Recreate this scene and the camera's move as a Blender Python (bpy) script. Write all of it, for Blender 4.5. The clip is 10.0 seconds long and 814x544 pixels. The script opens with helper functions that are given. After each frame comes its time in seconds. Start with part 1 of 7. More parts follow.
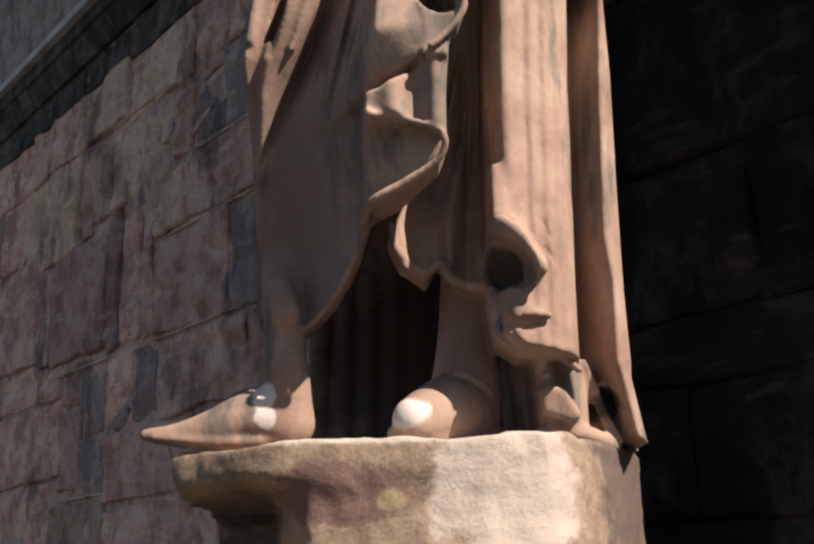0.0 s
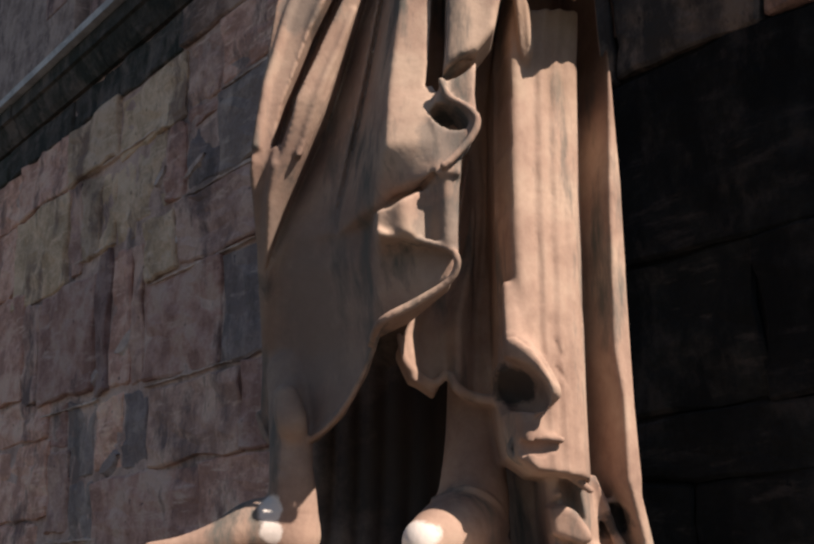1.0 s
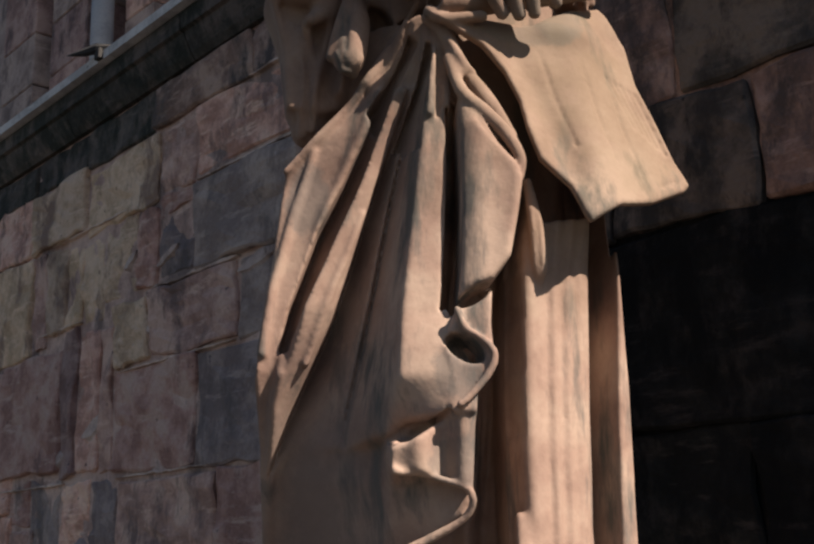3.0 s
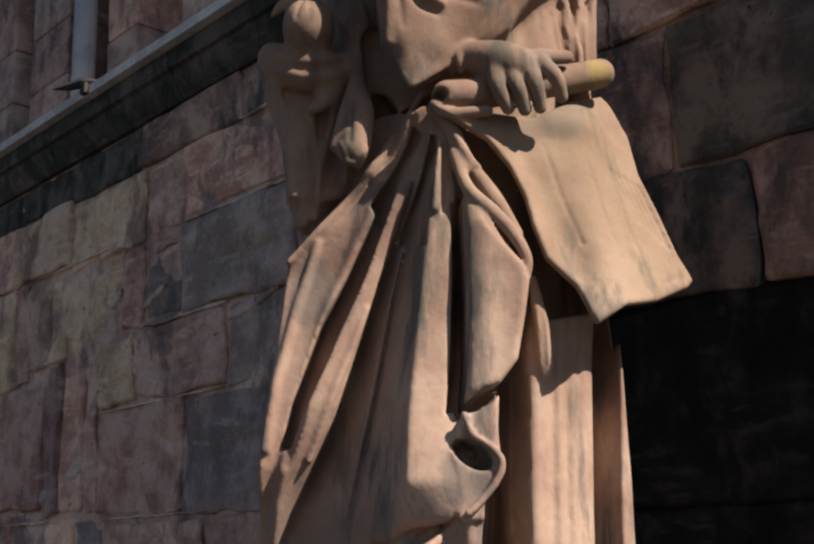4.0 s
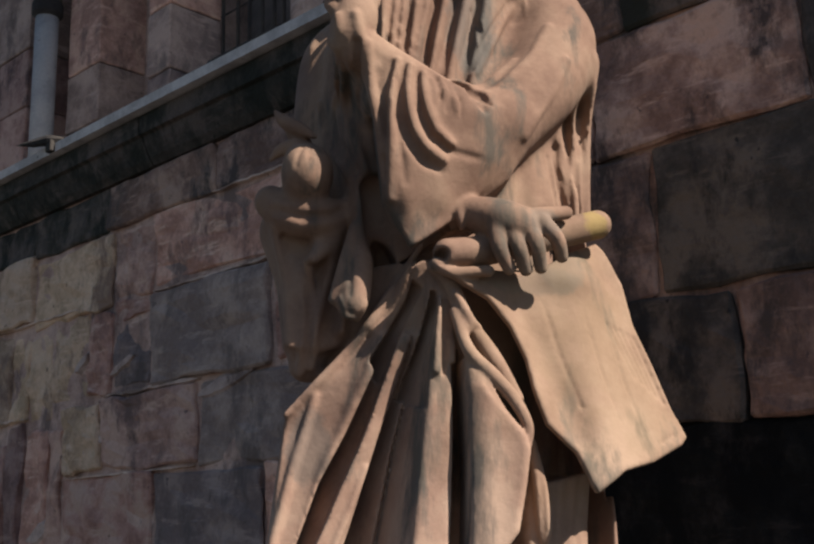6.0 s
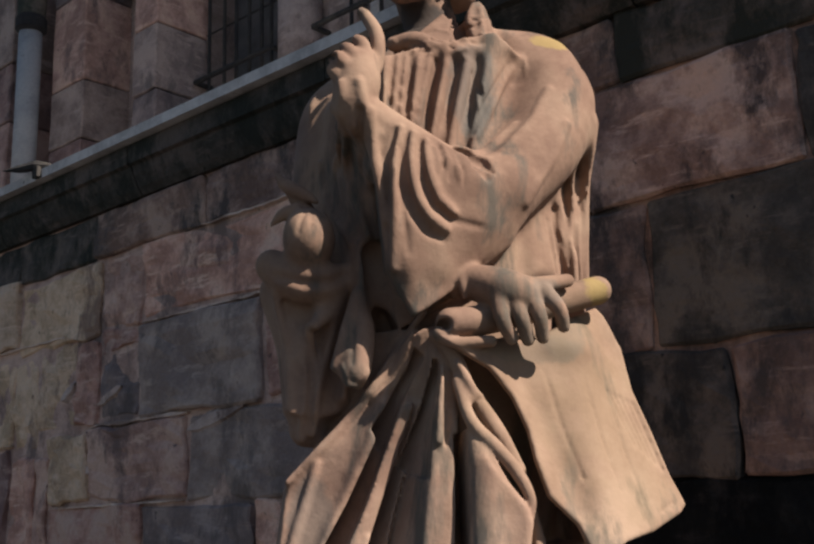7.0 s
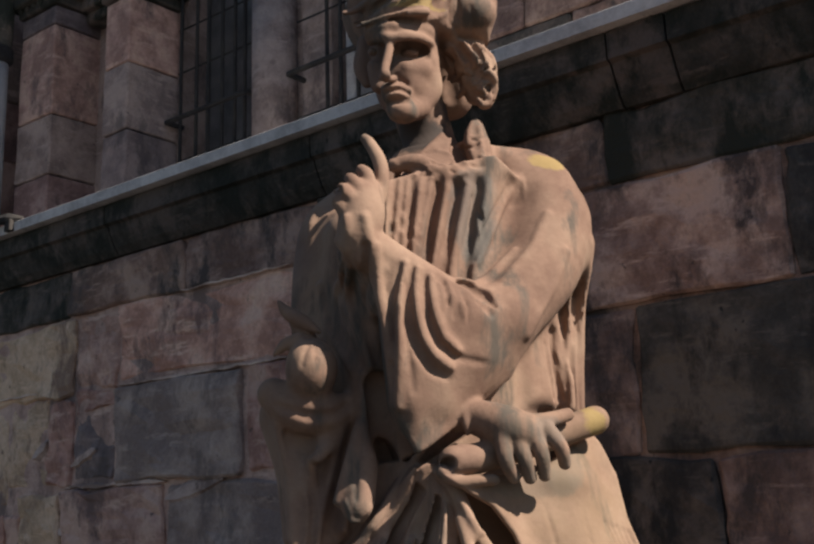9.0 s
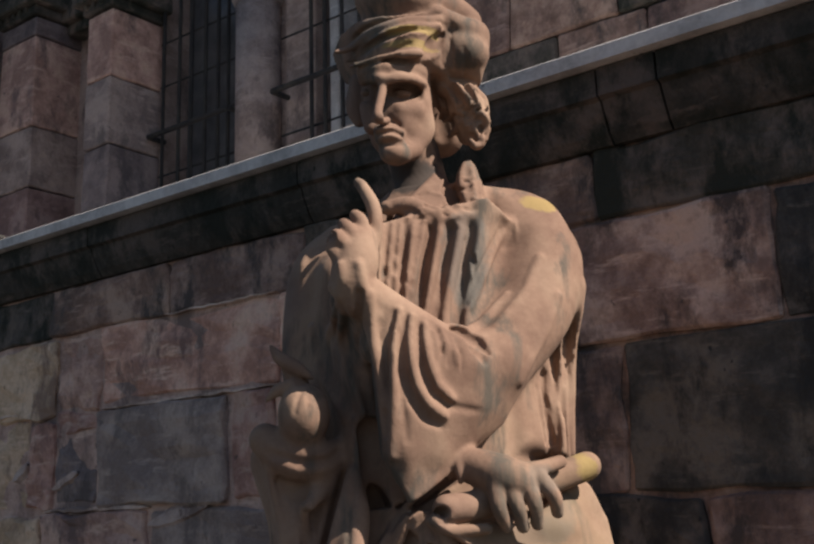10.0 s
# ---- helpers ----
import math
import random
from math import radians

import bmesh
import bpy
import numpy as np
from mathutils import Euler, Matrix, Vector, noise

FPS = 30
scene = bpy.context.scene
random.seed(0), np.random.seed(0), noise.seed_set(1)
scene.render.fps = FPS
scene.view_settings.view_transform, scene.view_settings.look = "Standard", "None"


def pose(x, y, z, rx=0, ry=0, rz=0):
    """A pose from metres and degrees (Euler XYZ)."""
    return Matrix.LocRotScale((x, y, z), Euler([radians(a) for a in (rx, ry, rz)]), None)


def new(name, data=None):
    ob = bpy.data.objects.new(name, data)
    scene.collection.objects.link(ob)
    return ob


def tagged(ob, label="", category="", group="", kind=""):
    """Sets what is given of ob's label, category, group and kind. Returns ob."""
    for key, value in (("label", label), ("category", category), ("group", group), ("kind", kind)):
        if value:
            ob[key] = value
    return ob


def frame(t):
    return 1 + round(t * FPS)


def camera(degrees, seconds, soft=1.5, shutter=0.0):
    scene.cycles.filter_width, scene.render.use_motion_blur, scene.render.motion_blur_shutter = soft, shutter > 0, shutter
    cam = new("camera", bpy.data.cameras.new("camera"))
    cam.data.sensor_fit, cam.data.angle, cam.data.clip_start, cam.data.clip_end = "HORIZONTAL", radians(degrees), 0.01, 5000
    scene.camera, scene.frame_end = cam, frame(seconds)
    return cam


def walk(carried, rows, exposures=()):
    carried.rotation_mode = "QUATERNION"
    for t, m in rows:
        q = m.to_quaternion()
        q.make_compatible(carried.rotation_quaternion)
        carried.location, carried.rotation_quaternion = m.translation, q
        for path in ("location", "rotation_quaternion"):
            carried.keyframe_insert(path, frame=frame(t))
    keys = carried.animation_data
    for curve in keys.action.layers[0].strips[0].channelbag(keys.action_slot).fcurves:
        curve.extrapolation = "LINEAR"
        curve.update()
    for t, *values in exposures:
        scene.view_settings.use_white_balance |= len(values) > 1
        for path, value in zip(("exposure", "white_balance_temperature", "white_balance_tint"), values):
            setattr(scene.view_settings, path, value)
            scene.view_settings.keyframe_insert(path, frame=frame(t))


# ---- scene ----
cam = camera(40.7, 10.0, soft=2.5)
METRES, EYE, TILT, LEAN, TURN = 1.5, 1.6, 14.9, 1.8, 0.0
ROWS = [
    (0.0, 0.0, 0.0, 0.0, 0.0, -0.0, 0.0),
    (0.5, -0.0146, 0.0076, 0.0598, -0.5, -0.09, -0.14),
    (1.0, -0.0309, 0.0151, 0.1252, -1.01, -0.19, -0.32),
    (1.5, -0.0467, 0.0215, 0.1847, -1.63, -0.26, -0.51),
    (2.0, -0.065, 0.0284, 0.2493, -2.54, -0.37, -0.73),
    (2.5, -0.0826, 0.0347, 0.3081, -3.16, -0.45, -0.91),
    (4.0, -0.134, 0.0489, 0.4723, -5.02, -0.72, -1.38),
    (4.5, -0.1515, 0.0532, 0.5228, -5.81, -0.78, -1.61),
    (5.0, -0.1675, 0.0558, 0.5661, -6.51, -0.83, -1.83),
    (5.5, -0.1832, 0.0583, 0.6106, -7.2, -0.88, -2.04),
    (7.0, -0.2299, 0.0645, 0.7311, -9.02, -1.08, -2.52),
    (7.5, -0.2474, 0.0658, 0.7753, -9.68, -1.12, -2.7),
    (8.0, -0.264, 0.0664, 0.8156, -10.37, -1.16, -2.91),
    (8.5, -0.2811, 0.0698, 0.8552, -11.0, -1.2, -3.09),
    (9.0, -0.296, 0.0718, 0.8889, -11.47, -1.26, -3.23),
    (9.5, -0.3083, 0.0726, 0.9188, -12.09, -1.26, -3.41),
    (10.0, -0.3179, 0.0807, 0.9418, -12.7, -1.19, -3.57),
]
walk(cam, [(t, pose(0, 0, EYE, TILT, LEAN, TURN) @ pose(METRES * x, METRES * y, METRES * z, 90 + pitch, roll, yaw)) for t, x, y, z, yaw, pitch, roll in ROWS])

# ---- light ----
world = bpy.data.worlds.new("sky")
scene.world = world
world.use_nodes = True
SUN_AZ, SUN_EL = 48.0, 44.0          # degrees right of straight behind the first view, degrees up
sky = world.node_tree.nodes.new("ShaderNodeTexSky")
sky.sky_type, sky.sun_disc = 'NISHITA', False
sky.dust_density = 0.4
sky.sun_elevation, sky.sun_rotation = radians(SUN_EL), radians(180 - SUN_AZ)
background = world.node_tree.nodes["Background"]
background.inputs["Strength"].default_value = 0.040
world.node_tree.links.new(sky.outputs[0], background.inputs["Color"])
sun = new("sun", bpy.data.lights.new("sun", "SUN"))
sun.data.energy, sun.data.angle, sun.data.color = 5.0, radians(0.5), (1.0, 0.86, 0.735)
to_sun = Vector((math.sin(radians(SUN_AZ)) * math.cos(radians(SUN_EL)), -math.cos(radians(SUN_AZ)) * math.cos(radians(SUN_EL)), math.sin(radians(SUN_EL))))
sun.matrix_world = Matrix.Translation((2, -4, 9)) @ to_sun.to_track_quat("Z", "Y").to_matrix().to_4x4()
scene.view_settings.exposure = 0.80


# ---- materials ----
def material(name, rough=0.9):
    m = bpy.data.materials.new(name)
    m.use_nodes = True
    m.node_tree.nodes["Principled BSDF"].inputs["Roughness"].default_value = rough
    return m, m.node_tree.nodes, m.node_tree.links, m.node_tree.nodes["Principled BSDF"]


def noise_node(nodes, links, vector, scale, detail=6.0, rough=0.6):
    n = nodes.new("ShaderNodeTexNoise")
    n.inputs["Scale"].default_value, n.inputs["Detail"].default_value, n.inputs["Roughness"].default_value = scale, detail, rough
    links.new(vector, n.inputs["Vector"])
    return n.outputs["Fac"]


def ramp(nodes, links, value, stops):
    r = nodes.new("ShaderNodeValToRGB")
    while len(r.color_ramp.elements) < len(stops):
        r.color_ramp.elements.new(0.5)
    for e, (p, c) in zip(r.color_ramp.elements, stops):
        e.position, e.color = p, (*c, 1) if len(c) == 3 else c
    links.new(value, r.inputs["Fac"])
    return r.outputs["Color"]


def blend(nodes, links, mask, a, b, mode="MIX"):
    m = nodes.new("ShaderNodeMix")
    m.data_type, m.blend_type = "RGBA", mode
    for value, socket in ((mask, m.inputs[0]), (a, m.inputs[6]), (b, m.inputs[7])):
        if isinstance(value, (tuple, float)):
            socket.default_value = (*value, 1) if isinstance(value, tuple) else value
        else:
            links.new(value, socket)
    return m.outputs[2]


def place_of(nodes):
    return nodes.new("ShaderNodeNewGeometry").outputs["Position"]


def bump(nodes, links, bsdf, height, strength, distance):
    b = nodes.new("ShaderNodeBump")
    b.inputs["Strength"].default_value, b.inputs["Distance"].default_value = strength, distance
    links.new(height, b.inputs["Height"])
    links.new(b.outputs["Normal"], bsdf.inputs["Normal"])


def spot(nodes, links, position, centre, size, wobble=None, soft=0.12):
    """A mask that is 1 in an uneven patch round a place, for droppings, mortar repairs, lichen and painted shade."""
    sub = nodes.new("ShaderNodeVectorMath")
    sub.operation = "SUBTRACT"
    links.new(position, sub.inputs[0])
    sub.inputs[1].default_value = centre
    div = nodes.new("ShaderNodeVectorMath")
    div.operation = "DIVIDE"
    links.new(sub.outputs[0], div.inputs[0])
    div.inputs[1].default_value = size
    length = nodes.new("ShaderNodeVectorMath")
    length.operation = "LENGTH"
    links.new(div.outputs[0], length.inputs[0])
    value = length.outputs["Value"]
    if wobble is not None:
        add = nodes.new("ShaderNodeMath")
        add.operation = "MULTIPLY_ADD"
        links.new(wobble, add.inputs[0])
        add.inputs[1].default_value = 1.6
        links.new(value, add.inputs[2])
        value = add.outputs[0]
        return threshold(nodes, links, value, 1.72, soft)
    return threshold(nodes, links, value, 1.0)


def threshold(nodes, links, value, edge, soft=0.12):
    m = nodes.new("ShaderNodeMapRange")
    m.inputs["From Min"].default_value, m.inputs["From Max"].default_value = edge + soft, edge - soft
    links.new(value, m.inputs["Value"])
    return m.outputs["Result"]


def stone_material(name, low, mid, high, stain=(0.06, 0.055, 0.05), stain_at=0.58, varied=True, grain=1.0, gloss=0.35):
    """Weathered sandstone: broad clouding, bedding, worn pale patches, dark run-off and a pitted relief."""
    m, nodes, links, bsdf = material(name, 0.92)
    bsdf.inputs["Specular IOR Level"].default_value = gloss
    p = place_of(nodes)
    broad = noise_node(nodes, links, p, 5.5, 8.0, 0.68)
    fine = noise_node(nodes, links, p, 75.0, 5.0, 0.7)
    base = ramp(nodes, links, broad, [(0.41, low), (0.5, mid), (0.59, high)])
    flat = nodes.new("ShaderNodeVectorMath")
    flat.operation = "MULTIPLY"
    links.new(p, flat.inputs[0])
    flat.inputs[1].default_value = (1.0, 1.0, 5.0)
    bedding = noise_node(nodes, links, flat.outputs[0], 5.0, 6.0, 0.7)
    base = blend(nodes, links, threshold(nodes, links, bedding, 0.60, -0.05), base, high)
    base = blend(nodes, links, 0.2, base, ramp(nodes, links, fine, [(0.3, tuple(c * 0.5 for c in mid)), (0.7, tuple(min(1, c * 1.5) for c in mid))]))
    tall = nodes.new("ShaderNodeVectorMath")
    tall.operation = "MULTIPLY"
    links.new(p, tall.inputs[0])
    tall.inputs[1].default_value = (4.6, 4.6, 2.4)
    dirt = noise_node(nodes, links, tall.outputs[0], 1.0, 9.0, 0.72)
    base = blend(nodes, links, threshold(nodes, links, dirt, stain_at, -0.05), base, stain)
    pits = noise_node(nodes, links, p, 26.0, 4.0, 0.6)
    base = blend(nodes, links, threshold(nodes, links, pits, 0.31, 0.03), base, stain)
    if varied:
        info = nodes.new("ShaderNodeObjectInfo")
        base = blend(nodes, links, 1.0, base, ramp(nodes, links, info.outputs["Random"], [(0.0, (0.62, 0.61, 0.64)), (0.5, (0.98, 0.95, 0.94)), (1.0, (1.22, 1.18, 1.1))]), "MULTIPLY")
    links.new(base, bsdf.inputs["Base Color"])
    rough = noise_node(nodes, links, p, 15.0, 6.0, 0.58)
    bump(nodes, links, bsdf, rough, 0.6 * grain, 0.03)
    return m


RED = stone_material("red_sandstone", (0.400, 0.223, 0.179), (0.660, 0.404, 0.331), (0.800, 0.589, 0.488), (0.240, 0.157, 0.143), 0.59)
PLUM = stone_material("plum_sandstone", (0.280, 0.176, 0.156), (0.460, 0.304, 0.267), (0.600, 0.437, 0.377), (0.170, 0.123, 0.120), 0.57)
GREY = stone_material("grey_sandstone", (0.22, 0.20, 0.20), (0.31, 0.275, 0.268), (0.46, 0.395, 0.365), (0.18, 0.16, 0.16))
SLATE = stone_material("slate_grey_sandstone", (0.190, 0.152, 0.152), (0.280, 0.228, 0.221), (0.400, 0.328, 0.308), (0.150, 0.128, 0.129))
SOOTY = stone_material("sooty_red_sandstone", (0.150, 0.100, 0.087), (0.270, 0.185, 0.161), (0.440, 0.323, 0.276), (0.090, 0.076, 0.074), 0.54)
WORN = stone_material("worn_red_sandstone", (0.220, 0.142, 0.124), (0.400, 0.275, 0.235), (0.680, 0.503, 0.432), (0.090, 0.071, 0.069), 0.55)
CHARCOAL = stone_material("charcoal_sandstone", (0.05, 0.05, 0.05), (0.088, 0.083, 0.08), (0.17, 0.15, 0.135), (0.036, 0.038, 0.04), 0.54, gloss=0.15)
TAN = stone_material("buff_sandstone", (0.380, 0.280, 0.198), (0.570, 0.427, 0.317), (0.700, 0.541, 0.423), (0.250, 0.176, 0.143), 0.57)
BLACK = stone_material("black_sandstone", (0.007, 0.009, 0.011), (0.014, 0.017, 0.019), (0.034, 0.034, 0.036), (0.006, 0.008, 0.010), 0.52, gloss=0.08)
UPPER = stone_material("upper_sandstone", (0.230, 0.173, 0.156), (0.348, 0.267, 0.239), (0.468, 0.363, 0.320), (0.162, 0.125, 0.117), varied=False)
MORTAR = stone_material("old_mortar", (0.360, 0.237, 0.202), (0.540, 0.380, 0.327), (0.680, 0.503, 0.432), (0.220, 0.162, 0.147), 0.56, varied=False)


# ---- sculpting: a distance field on a grid, blended from strokes, blobs and cloth, then skinned ----
class Clay:
    def __init__(self, low, high, step):
        self.low, self.step = np.array(low, np.float32), step
        self.count = np.ceil((np.array(high) - self.low) / step).astype(int) + 1
        self.field = np.full(self.count, 0.5, np.float32)

    def region(self, low, high):
        a = np.clip(np.floor((np.array(low) - self.low) / self.step).astype(int), 0, self.count - 1)
        b = np.clip(np.ceil((np.array(high) - self.low) / self.step).astype(int) + 1, a + 1, self.count)
        axes = [self.low[i] + self.step * np.arange(a[i], b[i], dtype=np.float32) for i in range(3)]
        return tuple(slice(a[i], b[i]) for i in range(3)), np.ix_(*axes)

    def merge(self, where, d, k, carve=False):
        old = self.field[where]
        if carve:
            h = np.clip(0.5 - 0.5 * (old + d) / k, 0, 1)
            self.field[where] = old * (1 - h) - d * h + k * h * (1 - h)
        else:
            h = np.clip(0.5 + 0.5 * (old - d) / k, 0, 1)
            self.field[where] = old * (1 - h) + d * h - k * h * (1 - h)

    def stroke(self, k, points, carve=False, flat=1.0):
        """A round stroke of changing thickness along a smooth line of (x, y, z, radius); flat squeezes it in depth."""
        p = np.array(points, np.float32)
        if len(p) == 1:
            p = np.vstack([p, p + [0, 0, 0.001, 0]])
        q = np.vstack([2 * p[0] - p[1], p, 2 * p[-1] - p[-2]])
        fine = []
        for i in range(len(p) - 1):
            a, b, c, d = q[i:i + 4]
            for u in np.linspace(0, 1, 6 if len(p) > 2 else 2)[:-1]:
                fine.append(0.5 * (2 * b + (c - a) * u + (2 * a - 5 * b + 4 * c - d) * u * u + (3 * b - a - 3 * c + d) * u ** 3))
        fine = np.array(fine + [p[-1]], np.float32)
        reach = fine[:, 3].max() + k + 2 * self.step
        where, (x, y, z) = self.region(fine[:, :3].min(0) - reach, fine[:, :3].max(0) + reach)
        best = np.full(self.field[where].shape, 9.0, np.float32)
        for a, b in zip(fine[:-1], fine[1:]):
            ab = b[:3] - a[:3]
            near = tuple(slice(max(0, int((min(a[i], b[i]) - reach - g.ravel()[0]) / self.step)), max(1, int((max(a[i], b[i]) + reach - g.ravel()[0]) / self.step) + 2)) for i, g in enumerate((x, y, z)))
            dx, dy, dz = x[near[0]] - a[0], (y[:, near[1]] - a[1]), z[:, :, near[2]] - a[2]
            u = np.clip((dx * ab[0] + dy * ab[1] + dz * ab[2]) / max(float(ab @ ab), 1e-9), 0, 1)
            d = np.sqrt((dx - u * ab[0]) ** 2 + ((dy - u * ab[1]) / flat) ** 2 + (dz - u * ab[2]) ** 2) - (a[3] + u * (b[3] - a[3]))
            best[near] = np.minimum(best[near], d)
        self.merge(where, best, k, carve)

    def blob(self, k, centre, radii, turn=(0, 0, 0), carve=False):
        reach = max(radii) + k + 2 * self.step
        where, (x, y, z) = self.region(np.array(centre) - reach, np.array(centre) + reach)
        m = np.array(Euler([radians(a) for a in turn]).to_matrix().transposed(), np.float32)
        x, y, z = x - centre[0], y - centre[1], z - centre[2]
        u = [(m[i, 0] * x + m[i, 1] * y + m[i, 2] * z) / radii[i] for i in range(3)]
        n = np.sqrt(u[0] ** 2 + u[1] ** 2 + u[2] ** 2)
        g = np.sqrt(sum((u[i] / radii[i]) ** 2 for i in range(3))) + 1e-6
        self.merge(where, (n * (n - 1) / g).astype(np.float32), k, carve)

    def core(self, k, rings):
        """A body of stacked ovals (z, x, y, half width, half depth)."""
        r = np.array(rings)
        low = (r[:, 1] - r[:, 3]).min() - k, (r[:, 2] - r[:, 4]).min() - k, r[0, 0]
        high = (r[:, 1] + r[:, 3]).max() + k, (r[:, 2] + r[:, 4]).max() + k, r[-1, 0]
        where, (x, y, z) = self.region(low, high)
        cx, cy, a, b = (np.interp(z, r[:, 0], r[:, i]) for i in range(1, 5))
        n = np.sqrt(((x - cx) / a) ** 2 + ((y - cy) / b) ** 2)
        self.merge(where, np.maximum((n - 1) * np.minimum(a, b), np.abs(z - (r[0, 0] + r[-1, 0]) / 2) - (r[-1, 0] - r[0, 0]) / 2).astype(np.float32), k)

    def cloth(self, k, outline, lie, thick, folds=(), edge=0.006):
        """A sheet whose front lies at y = lie[0] + lie[1] x + lie[2] z, inside an outline of (x, z); folds (x, z, x, z, width, rise) swell it."""
        o = np.array(outline, np.float32)
        mid = lie[0] + lie[1] * o[:, 0] + lie[2] * o[:, 1]
        rise = max([0.0] + [abs(f[5]) for f in folds])
        pad = k + 2 * self.step
        where, (x, y, z) = self.region((o[:, 0].min() - pad, mid.min() - rise - pad, o[:, 1].min() - pad), (o[:, 0].max() + pad, mid.max() + rise + thick + pad, o[:, 1].max() + pad))
        px, pz = np.broadcast_arrays(x[:, 0, :], z[:, 0, :])
        side = self.inside(o, px, pz)
        front = lie[0] + lie[1] * px + lie[2] * pz
        for ax, az, bx, bz, w, h in folds:
            ex, ez = bx - ax, bz - az
            u = np.clip(((px - ax) * ex + (pz - az) * ez) / (ex * ex + ez * ez), 0, 1)
            front = front - h * np.exp(-(np.hypot(px - ax - u * ex, pz - az - u * ez) / w) ** 2)
        lean = math.sqrt(1 + lie[1] ** 2 + lie[2] ** 2)
        front = front[:, None, :]
        deep = np.maximum(front - y, y - front - thick) / lean
        a, b = side[:, None, :] + edge, deep + edge
        self.merge(where, (np.hypot(np.maximum(a, 0), np.maximum(b, 0)) + np.minimum(np.maximum(a, b), 0) - edge).astype(np.float32), k)

    def drape(self, k, lines, outline, thick, soft=2):
        """Pleated cloth: fold lines of (x, z, y), from left to right, with flat cloth stretched between them, inside an outline of (x, z)."""
        o = np.array(outline, np.float32)
        deep = [p[2] for line in lines for p in line]
        pad = k + 2 * self.step
        where, (x, y, z) = self.region((o[:, 0].min() - pad, min(deep) - pad, o[:, 1].min() - pad), (o[:, 0].max() + pad, max(deep) + thick + pad, o[:, 1].max() + pad))
        xs, zs = x.ravel(), z.ravel()
        at_x, at_y = [], []
        for line in lines:
            p = np.array(sorted(line, key=lambda q: q[1]))
            at_x.append(np.interp(zs, p[:, 1], p[:, 0]))
            at_y.append(np.interp(zs, p[:, 1], p[:, 2]))
        at_x, at_y = np.maximum.accumulate(np.array(at_x), 0), np.array(at_y)
        front = np.stack([np.interp(xs, at_x[:, i] + 1e-5 * np.arange(len(lines)), at_y[:, i]) for i in range(len(zs))], 1)
        for _ in range(soft):
            for axis in (0, 1):
                front = (np.roll(front, 1, axis) + 2 * front + np.roll(front, -1, axis)) / 4
        px, pz = np.broadcast_arrays(x[:, 0, :], z[:, 0, :])
        side = self.inside(o, px, pz)
        slope = np.sqrt(1 + np.gradient(front, self.step, axis=0) ** 2 + np.gradient(front, self.step, axis=1) ** 2)
        front, slope = front[:, None, :], np.minimum(slope, 2.5)[:, None, :]
        body = np.maximum((front - y) / slope, (y - front - thick) / slope)
        a, b = side[:, None, :] + 0.005, body + 0.005
        self.merge(where, (np.hypot(np.maximum(a, 0), np.maximum(b, 0)) + np.minimum(np.maximum(a, b), 0) - 0.005).astype(np.float32), k)

    def hollow(self, k, lines, outline):
        """Cuts away all that lies before a sheet stretched between lines of (x, z, y), inside an outline of (x, z)."""
        o = np.array(outline, np.float32)
        deep = [p[2] for line in lines for p in line]
        pad = k + 2 * self.step
        where, (x, y, z) = self.region((o[:, 0].min() - pad, self.low[1], o[:, 1].min() - pad), (o[:, 0].max() + pad, max(deep) + pad, o[:, 1].max() + pad))
        xs, zs = x.ravel(), z.ravel()
        at_x, at_y = [], []
        for line in lines:
            p = np.array(sorted(line, key=lambda q: q[1]))
            at_x.append(np.interp(zs, p[:, 1], p[:, 0]))
            at_y.append(np.interp(zs, p[:, 1], p[:, 2]))
        at_x, at_y = np.maximum.accumulate(np.array(at_x), 0), np.array(at_y)
        back = np.stack([np.interp(xs, at_x[:, i] + 1e-5 * np.arange(len(lines)), at_y[:, i]) for i in range(len(zs))], 1)
        px, pz = np.broadcast_arrays(x[:, 0, :], z[:, 0, :])
        side = self.inside(o, px, pz)
        self.merge(where, np.maximum(side[:, None, :] + 0 * y, (y - back[:, None, :]) * 0.7).astype(np.float32), k, True)

    @staticmethod
    def inside(o, px, pz):
        """Distance to an outline, negative within."""
        side, within = np.full(px.shape, 9.0, np.float32), np.zeros(px.shape, bool)
        for (ax, az), (bx, bz) in zip(o, np.roll(o, -1, 0)):
            ex, ez = bx - ax, bz - az
            u = np.clip(((px - ax) * ex + (pz - az) * ez) / max(ex * ex + ez * ez, 1e-9), 0, 1)
            side = np.minimum(side, np.hypot(px - ax - u * ex, pz - az - u * ez))
            within ^= ((az > pz) != (bz > pz)) & (px < ex * (pz - az) / (ez if abs(ez) > 1e-9 else 1e-9) + ax)
        return np.where(within, -side, side)

    def front_of(self, x, z):
        """Where the clay begins, seen from the front, at (x, z)."""
        i, l = (int(np.clip(round((v - self.low[a]) / self.step), 0, self.count[a] - 1)) for v, a in ((x, 0), (z, 2)))
        column = self.field[i, :, l]
        hit = np.nonzero(column < 0)[0]
        if not len(hit) or hit[0] == 0:
            return None
        j = hit[0]
        return self.low[1] + self.step * (j - 1 + column[j - 1] / (column[j - 1] - column[j]))

